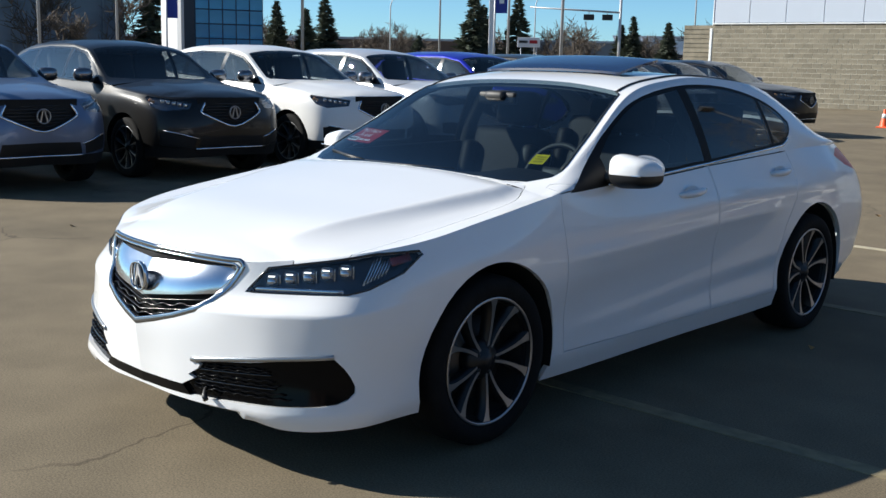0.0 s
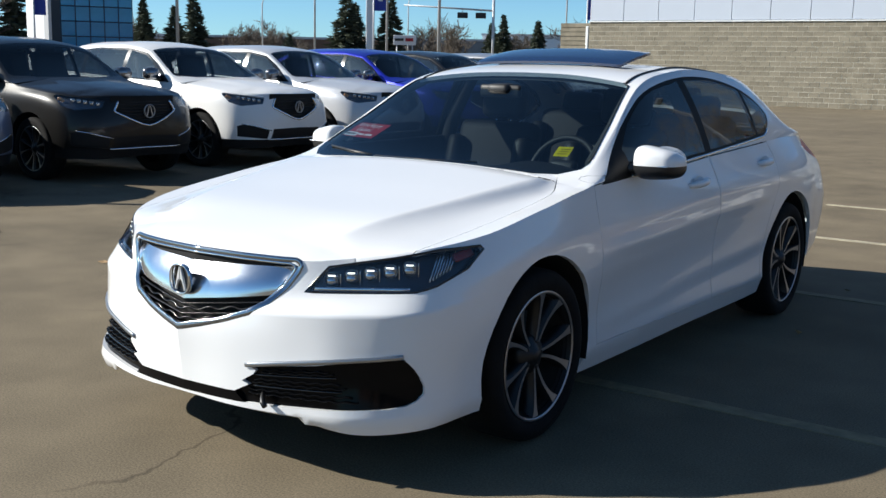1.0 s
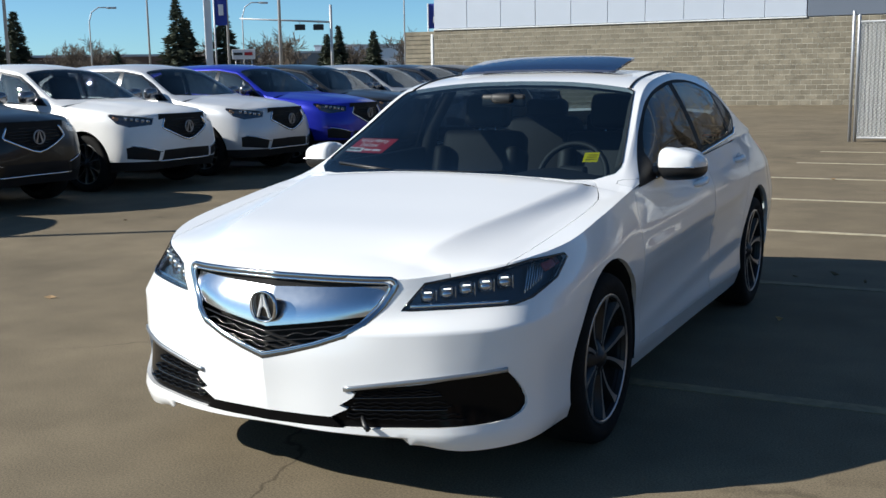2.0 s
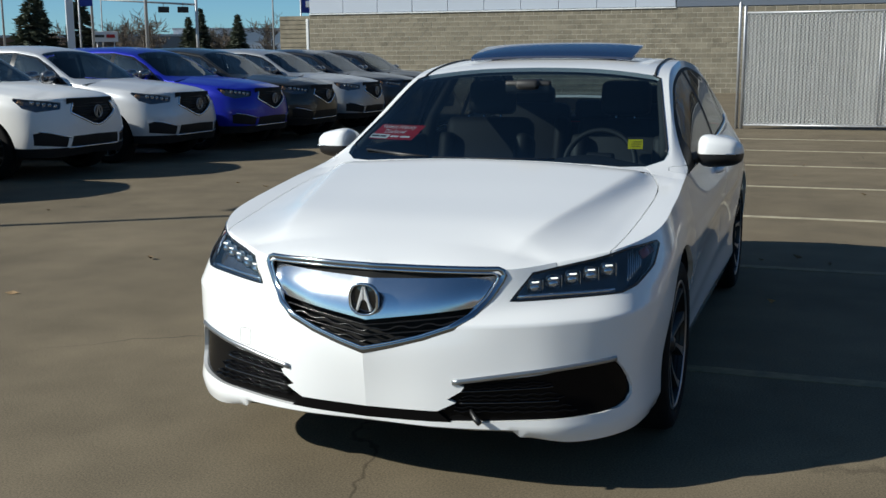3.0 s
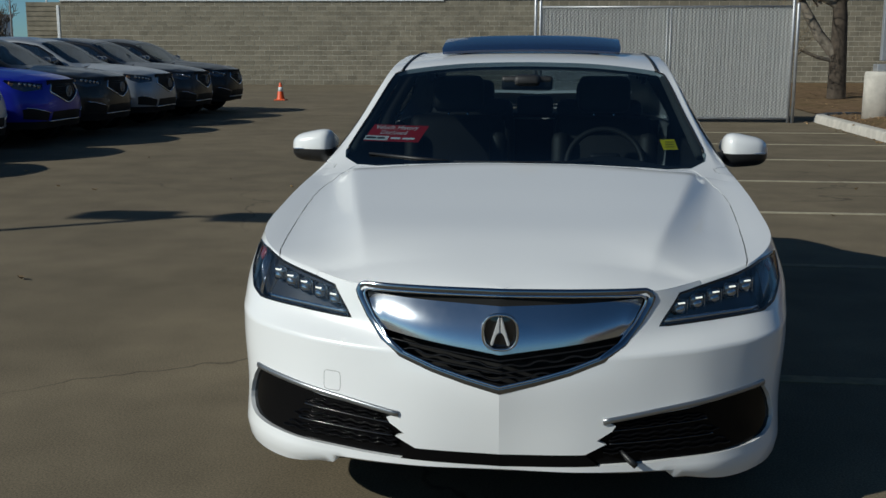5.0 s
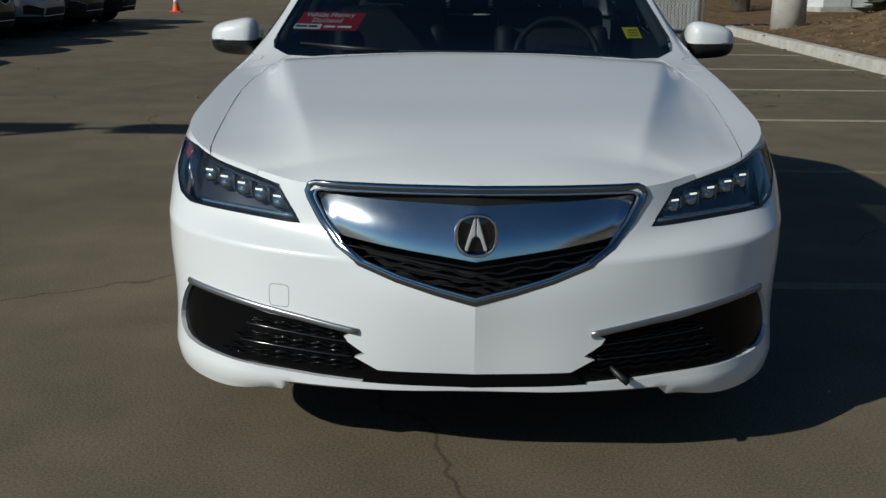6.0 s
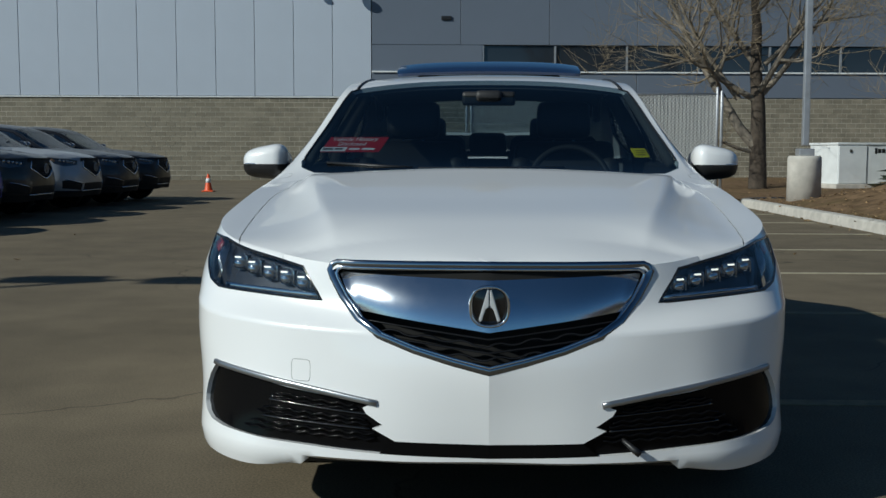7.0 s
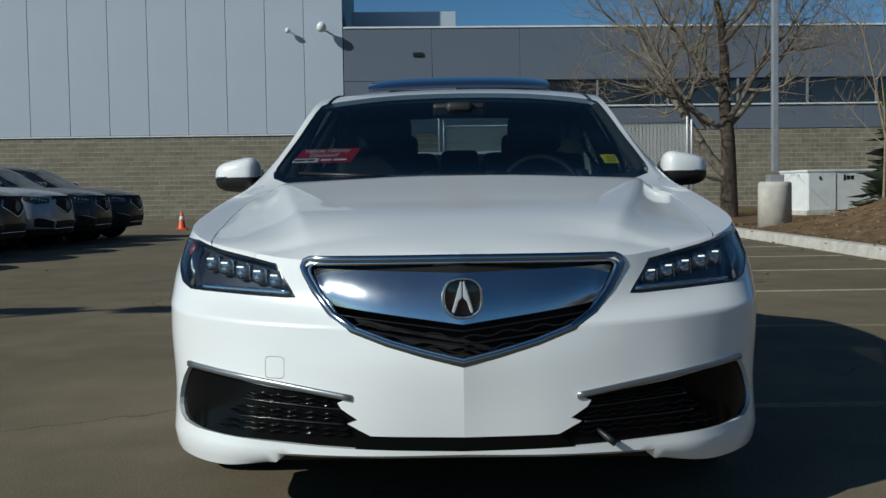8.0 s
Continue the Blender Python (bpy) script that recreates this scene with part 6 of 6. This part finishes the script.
def branches(base, height, r0, seed, levels=4, spread=0.75, fork=(3, 5), lean=(0, 0, 1), up=0.35, min_r=0.006, sides=(9, 7, 5, 4, 3), droop=0.0, start=0.35):
    """The bars of a bare tree: trunk, limbs and twigs, as lists of (points, radii) by level."""
    rnd = random.Random(seed)
    out = [[] for _ in range(levels)]

    def grow(p, d, length, r, level):
        n = 6 if level < 2 else 4
        pts, rad = [p.copy()], [r]
        q, way = p.copy(), d.copy()
        for i in range(n):
            wob = Vector((rnd.uniform(-1, 1), rnd.uniform(-1, 1), rnd.uniform(-0.6, 1))) * (0.13 if level == 0 else 0.24)
            way = (way + wob + Vector((0, 0, up * 0.25 - droop * level * 0.1))).normalized()
            q = q + way * length / n
            pts.append(q.copy())
            rad.append(max(min_r * 0.6, r * (1 - 0.72 * (i + 1) / n)))
        out[level].append((pts, rad))
        if level + 1 >= levels:
            return
        count = rnd.randint(*fork) + level
        for k in range(count):
            t = rnd.uniform(start if level == 0 else 0.25, 1.0)
            i = min(int(t * n), n - 1)
            a = pts[i].lerp(pts[i + 1], t * n - i)
            w = (pts[i + 1] - pts[i]).normalized()
            side = Vector((rnd.gauss(0, 1), rnd.gauss(0, 1), rnd.gauss(0, 0.5)))
            side = (side - w * side.dot(w)).normalized()
            nd = (w * (1 - spread) + side * spread + Vector((0, 0, up * 0.5))).normalized()
            grow(a, nd, length * rnd.uniform(0.45, 0.72), max(min_r, rad[i] * rnd.uniform(0.42, 0.62)), level + 1)

    grow(Vector(base), Vector(lean).normalized(), height, r0, 0)
    return out


def bars_mesh(name, bars, sides, material):
    """Many thin tapered bars as one mesh."""
    verts, faces = [], []
    for pts, rad in bars:
        k0 = len(verts)
        for i, p in enumerate(pts):
            d = (pts[min(i + 1, len(pts) - 1)] - pts[max(i - 1, 0)]).normalized()
            s = d.cross(Vector((0.3, 0.2, 0.93))).normalized()
            u = s.cross(d)
            for k in range(sides):
                a = 2 * math.pi * k / sides
                verts.append(tuple(p + rad[i] * (math.cos(a) * s + math.sin(a) * u)))
        for i in range(len(pts) - 1):
            for k in range(sides):
                a, b = k0 + i * sides + k, k0 + i * sides + (k + 1) % sides
                faces.append((a, b, b + sides, a + sides))
    data = bpy.data.meshes.new(name)
    data.from_pydata(verts, [], faces)
    data.materials.append(material)
    data.shade_smooth()
    return data


def bare_tree(name, label, at, height, r0, seed, levels, bark, twig, extra=(), group="", **kw):
    e = thing(name, label, "tree", group, at=at)
    out = branches((0, 0, 0), height, r0, seed, levels, **kw)
    for base, d, length, r, sd in extra:
        more = branches(base, length, r, sd, levels - 1, lean=d, **kw)
        for i, bars in enumerate(more):
            out[i + 1].extend(bars)
    for i, bars in enumerate(out):
        o = new("trunk" if i == 0 else "crown", bars_mesh(name, bars, (9, 7, 5, 4, 3)[i], bark if i < 1 else M_LIMB if i < 3 and bark is M_BARK else twig))
        o.parent = e
        if i > 0:
            o["kind"] = "stuff"
    return e


big = bare_tree("bare_tree", "large leafless tree with forked brown trunk on the island", pose(7.95, 27.9, 0.1), 7.0, 0.27, 11, 5, M_BARK, M_TWIG,
                extra=(((0, 0, 1.1), (-1.0, 0.1, 0.95), 5.4, 0.17, 5), ((0.02, 0, 2.5), (-1.0, -0.2, 0.55), 4.2, 0.10, 8), ((0, 0, 2.7), (0.9, 0.1, 0.7), 3.8, 0.1, 21), ((-0.02, 0, 1.05), (-1, 0, 0.12), 1.9, 0.07, 4), ((0, 0, 3.4), (-0.7, 0.2, 1.0), 4.0, 0.1, 31), ((-0.6, 0.05, 2.6), (-0.9, 0.1, 1.0), 4.2, 0.09, 61), ((0.1, 0, 3.6), (1.0, -0.1, 0.8), 3.6, 0.08, 62)),
                fork=(5, 6), spread=0.7, min_r=0.0065, start=0.28, up=0.25)
bare_tree("bare_tree", "slender leafless sapling on the dry mound", pose(9.8, 20.6, 0.15), 4.8, 0.045, 7, 4, M_TWIG, M_TWIG, fork=(4, 6), spread=0.6, min_r=0.005)
bare_tree("bare_tree", "thin leafless shrub beside the utility box", pose(10.3, 22.4, 0.15), 4.2, 0.04, 19, 4, M_TWIG, M_TWIG, fork=(4, 6), spread=0.65, min_r=0.005)


def spruce(at, height, width, seed, detail=1.0, label="dark green spruce tree"):
    e = thing("spruce", label, "tree", "spruces", at=at)
    rnd = random.Random(seed)
    part("trunk", tube([(0, 0, 0), (0, 0, height * 0.5), (0, 0, height * 0.97)], [height * 0.018, height * 0.012, 0.01], 7), M_BARK, e)
    verts, faces = [], []
    n = int(260 * detail)
    for i in range(n):
        t = (i + rnd.random()) / n
        z = height * (0.08 + 0.9 * t)
        reach = width / 2 * (1 - t) ** 0.85 * rnd.uniform(0.65, 1.12) + 0.06 * width
        a = rnd.uniform(0, 2 * math.pi)
        d, s = Vector((math.cos(a), math.sin(a), 0)), Vector((-math.sin(a), math.cos(a), 0))
        for j in range(int(7 * (0.5 + reach / width))):
            r = reach * (0.25 + 0.75 * (j + rnd.random()) / 7)
            c = d * r + Vector((0, 0, z - 0.22 * r + rnd.uniform(-0.1, 0.1))) + s * rnd.uniform(-0.25, 0.25) * reach * 0.5
            w, l = rnd.uniform(0.35, 0.7) * (0.3 + reach * 0.4), rnd.uniform(0.6, 1.1) * (0.35 + reach * 0.4)
            k = len(verts)
            tilt = Vector((0, 0, rnd.uniform(-0.5, 0.2)))
            verts += [tuple(c - d * l * 0.5), tuple(c + s * w * 0.5 + tilt * w * 0.5), tuple(c + d * l * 0.5 + tilt * l * 0.5), tuple(c - s * w * 0.5 + tilt * w * 0.5), tuple(c - Vector((0, 0, 0.35 * w)))]
            faces += [(k, k + 1, k + 2, k + 3), (k, k + 1, k + 4), (k + 1, k + 2, k + 4), (k + 2, k + 3, k + 4)]
    data = bpy.data.meshes.new("crown")
    data.from_pydata(verts, [], faces)
    data.materials.append(M_SPRUCE)
    o = new("crown", data)
    o.parent = e
    o["kind"] = "stuff"
    return e


def far(bearing, distance, z=0.0, turn=0.0):
    """A place by its bearing (degrees left of +y) and distance from the lot's near corner."""
    a = radians(bearing)
    return pose(3.5 - distance * math.sin(a), -3.0 + distance * math.cos(a), z, 0, 0, bearing + turn)


spruce(pose(13.0, 25.5, 0.2), 7.5, 3.8, 90, 2.0)
far_spruces = []
for i, (b, d, h, w) in enumerate(((58.45, 57, 7.4, 2.2), (52.2, 92, 6.8, 3.2), (50.7, 92, 6.2, 3.4), (49.7, 95, 7.6, 4.0), (41.9, 100, 9.2, 4.6), (41.4, 104, 7.6, 4.2), (39.6, 100, 8.6, 4.2), (33.6, 110, 7.0, 3.2), (31.8, 105, 6.2, 3.2), (34.2, 112, 6.2, 3.6), (44.8, 120, 4.8, 3.8))):
    far_spruces.append(spruce(far(b, d), h * 0.95, w * 1.05, 40 + i, 1.3))
far_kinds = [bare_tree("bare_tree", "far leafless grey-brown tree beyond the road", far(53.9, 125), 3.4, 0.16, 51, 4, M_BROWNBUSH, M_BROWNBUSH, group="far bare trees", fork=(5, 7), spread=0.7, min_r=0.035),
             bare_tree("bare_tree", "far leafless grey-brown tree beyond the road", far(46.2, 128), 3.8, 0.16, 52, 4, M_BROWNBUSH, M_BROWNBUSH, group="far bare trees", fork=(5, 7), spread=0.75, min_r=0.035),
             bare_tree("bare_tree", "far leafless grey-brown tree beyond the road", far(37.1, 125), 3.8, 0.16, 53, 4, M_BROWNBUSH, M_BROWNBUSH, group="far bare trees", fork=(5, 7), spread=0.7, min_r=0.035)]
rnd = random.Random(3)
for i in range(56):
    b = (48.5 + rnd.uniform(0, 6), 43 + rnd.uniform(0, 5), 34.7 + rnd.uniform(0, 6.5), 29.7 + rnd.uniform(0, 4), 60 + rnd.uniform(0, 10))[i % 5]
    m = far(b, rnd.uniform(95, 150) if i % 10 != 4 else rnd.uniform(52, 59), 0, rnd.uniform(0, 360))
    t = copy_thing(far_kinds[i % 3], m)
    t.scale = (rnd.uniform(0.6, 0.95) * (1.25 if i % 10 == 4 else 1),) * 3

# ---- buildings and street things beyond the row ----
M_GREYFAR = mat("grey_stucco", (0.19, 0.20, 0.21), 0.8, spread=0.1, scale=0.3)
M_BLUEGLASS = mat("blue_curtain_glass", (0.05, 0.30, 0.50), 0.10, spread=0.3, scale=0.35, specular=0.45)
M_BLUEFLAG = mat("blue_cloth", (0.02, 0.045, 0.30), 0.7)
M_SIGNWHITE = mat("sign_white", (0.75, 0.76, 0.78), 0.5)
M_BROWNFAR = mat("brown_brick_far", (0.17, 0.105, 0.075), 0.9, spread=0.2, scale=0.4)
M_GREYPOLE = mat("painted_pole", (0.46, 0.47, 0.49), 0.5, 0.3)

show = thing("showroom", "dark grey showroom with a blue glass corner", "building", at=far(64.9, 62))
part("wall", box_bm(20, 12, 11, at=(-4.5, 6, 5.5)), mat("smoked_curtain_glass", (0.18, 0.20, 0.23), 0.2, spread=0.4, scale=0.35), show, smooth=False)
for i in range(9):
    part("mullion", box_bm(0.08, 0.1, 11, at=(-14 + 2.3 * i, -0.05, 5.5)), M_GREYFAR, show, smooth=False)
pane_mesh = mesh_of(box_bm(0.70, 0.06, 0.74, 0.015, seg=1), "glass_pane", M_BLUEGLASS, False)
for i in range(5):
    for k in range(13):
        pane = new("glass_pane", pane_mesh)
        pane.parent, pane.matrix_basis = show, pose(9.64 + 0.76 * i, -0.42, 0.58 + 0.80 * k)
part("glass_frame", box_bm(3.86, 0.3, 10.6, at=(11.15, -0.25, 5.3)), mat("dark_blue_frame", (0.02, 0.05, 0.085), 0.5), show, smooth=False)
part("corner_pier", box_bm(0.7, 0.5, 10.6, at=(8.86, -0.2, 5.3)), mat("dark_grey_pier", (0.05, 0.055, 0.065), 0.6), show, smooth=False)
pyl = thing("sign_pylon", "white dealer pylon with a grey edge beside the showroom", "sign", at=far(57.6, 52, 0, -57.6))
part("slab", box_bm(1.34, 0.12, 9, 0.03, at=(0, 0, 4.5)), M_SIGNWHITE, pyl, smooth=False)
part("edge", box_bm(0.34, 0.16, 9.1, 0.02, at=(0.86, 0, 4.55)), M_GREYPOLE, pyl, smooth=False)


def street_pole(bearing, d, h, r=0.06, arm=0.0, label="slim grey street light pole", side=1, name="street_lamp"):
    e = thing(name, label, "street lamp", "street lamps", at=far(bearing, d))
    pts = [(0, 0, 0), (0, 0, h * 0.9), (0, 0, h)]
    if arm:
        pts = [(0, 0, 0), (0, 0, h * 0.85), (side * arm * 0.15, 0, h * 0.95), (side * arm * 0.5, 0, h), (side * arm, 0, h * 1.0)]
    part("pole", tube(pts, [r] + [r * 0.7] * (len(pts) - 1), 8), M_GREYPOLE, e)
    if arm:
        part("head", box_bm(0.7, 0.25, 0.14, 0.05, at=(side * (arm + 0.25), 0, h - 0.02)), M_GREYPOLE, e)
    return e


for b, d, h, r, arm in ((63.9, 40, 9, 0.06, 0), (60.2, 45, 9, 0.06, 0), (50.9, 50, 10, 0.08, 0), (43.7, 70, 10, 0.07, 0), (40.1, 55, 10, 0.07, 0), (37.3, 60, 10, 0.10, 0), (46.3, 85, 6.8, 0.06, 1.4), (38.7, 90, 7.5, 0.06, 1.5), (30.5, 75, 9, 0.06, 0)):
    street_pole(b, d, h, r, arm)
pyl = thing("sign_pylon", "tall white-grey dealer sign post", "sign", at=far(40.95, 60))
part("post", box_bm(0.38, 0.38, 12, 0.03, at=(0, 0, 6)), M_SIGNWHITE, pyl, smooth=False)
for brg, d, z, w, h in ((57.29, 47, 3.1, 0.42, 1.7), (40.4, 52, 3.9, 0.55, 2.0), (29.2, 58, 3.9, 0.75, 1.3)):
    f = thing("banner", "blue cloth dealer banner on a pole", "banner", "banners", at=far(brg, d))
    part("pole", tube([(-0.4, 0, 0), (-0.4, 0, z + h)], 0.04, 8), M_GREYPOLE, f)
    rows = [[(-0.36 + w * u, 0.05 * math.sin(5 * u + 2 * v), z + h * v) for u in np.linspace(0, 1, 9)] for v in np.linspace(0, 1, 9)]
    b_ = grid_bm(rows)
    part("cloth", rimmed(b_, 0, 0.01), M_BLUEFLAG, f)
    if w > 0.5:
        part("cloth_mark", box_bm(w * 0.4, 0.02, h * 0.25, at=(-0.36 + w * 0.5, -0.09, z + h * 0.35)), M_SIGNWHITE, f, smooth=False)
sig = thing("traffic_signal", "traffic signal mast with two hanging lamps over the road", "traffic signal", at=far(34.3, 78))
part("mast", tube([(0, 0, 0), (0, 0, 6.5)], 0.1, 8), M_GREYPOLE, sig)
part("arm", tube([(0, 0, 5.3), (-6.4, 0, 5.6)], [0.07, 0.05], 8), M_GREYPOLE, sig)
for x in (-2.2, -0.9):
    part("lamp_box", box_bm(0.75, 0.25, 0.4, 0.05, at=(x, -0.1, 4.95)), M_BLACKPL, sig, smooth=False)
    part("hanger", tube([(x, 0, 5.1), (x, 0, 5.45)], 0.03, 6), M_GREYPOLE, sig)
board = thing("road_sign_board", "white board with red and dark lettering bars", "sign", at=far(39.0, 70))
part("panel", box_bm(1.45, 0.08, 0.62, 0.02, at=(0, 0, 2.95)), M_SIGNWHITE, board, smooth=False)
part("text_bar", box_bm(0.5, 0.02, 0.2, at=(0.3, -0.06, 2.98)), M_RED, board, smooth=False)
part("text_bar", box_bm(0.55, 0.02, 0.16, at=(-0.35, -0.06, 2.98)), M_INK, board, smooth=False)
for x in (-0.5, 0.5):
    part("leg", tube([(x, 0.02, 0), (x, 0.02, 2.8)], 0.04, 6), M_GREYPOLE, board)
for b, d, w, h, m, l in ((45.5, 150, 34, 4.6, M_BROWNFAR, "low brown brick building beyond the road"), (36.2, 160, 18, 5.0, M_GREYFAR, "low grey building beyond the road"), (31.8, 165, 16, 6.0, M_SIGNWHITE, "pale low warehouse beyond the road"), (54.2, 150, 30, 4.2, M_BROWNFAR, "low brown building beyond the trees")):
    e = thing("far_building", l, "building", "far buildings", at=far(b, d))
    part("wall", box_bm(w, 12, h, at=(0, 6, h / 2)), m, e, smooth=False)
    part("roof_edge", box_bm(w + 0.3, 12.3, 0.3, at=(0, 6, h + 0.1)), M_GREYPOLE, e, smooth=False)
    for i in range(int(w / 4)):
        part("window", box_bm(1.8, 0.1, 1.2, at=(-w / 2 + 2 + 4 * i, -0.02, h * 0.5)), M_DARKGLASS, e, smooth=False)

# ---- the far side of the lot, behind and beside the camera: an unseen plain long building, added to block low sky, and a belt of spruces ----
added_hall = thing("far_building", "unseen long plain brown building added to block low sky beside the lot", "building", "far buildings", at=pose(37, -12, 0, 0, 0, -90))
part("wall", box_bm(96, 12, 5.5, at=(0, 6, 2.75)), M_BROWNFAR, added_hall, smooth=False)
part("roof_edge", box_bm(96.4, 12.4, 0.3, at=(0, 6, 5.6)), M_GREYPOLE, added_hall, smooth=False)
for i in range(12):
    t = copy_thing(far_spruces[i % len(far_spruces)], pose(33.5 + 1.5 * math.sin(2.3 * i), -42 + 5.6 * i + 1.5 * math.sin(1.7 * i), 0, 0, 0, 50 * i))
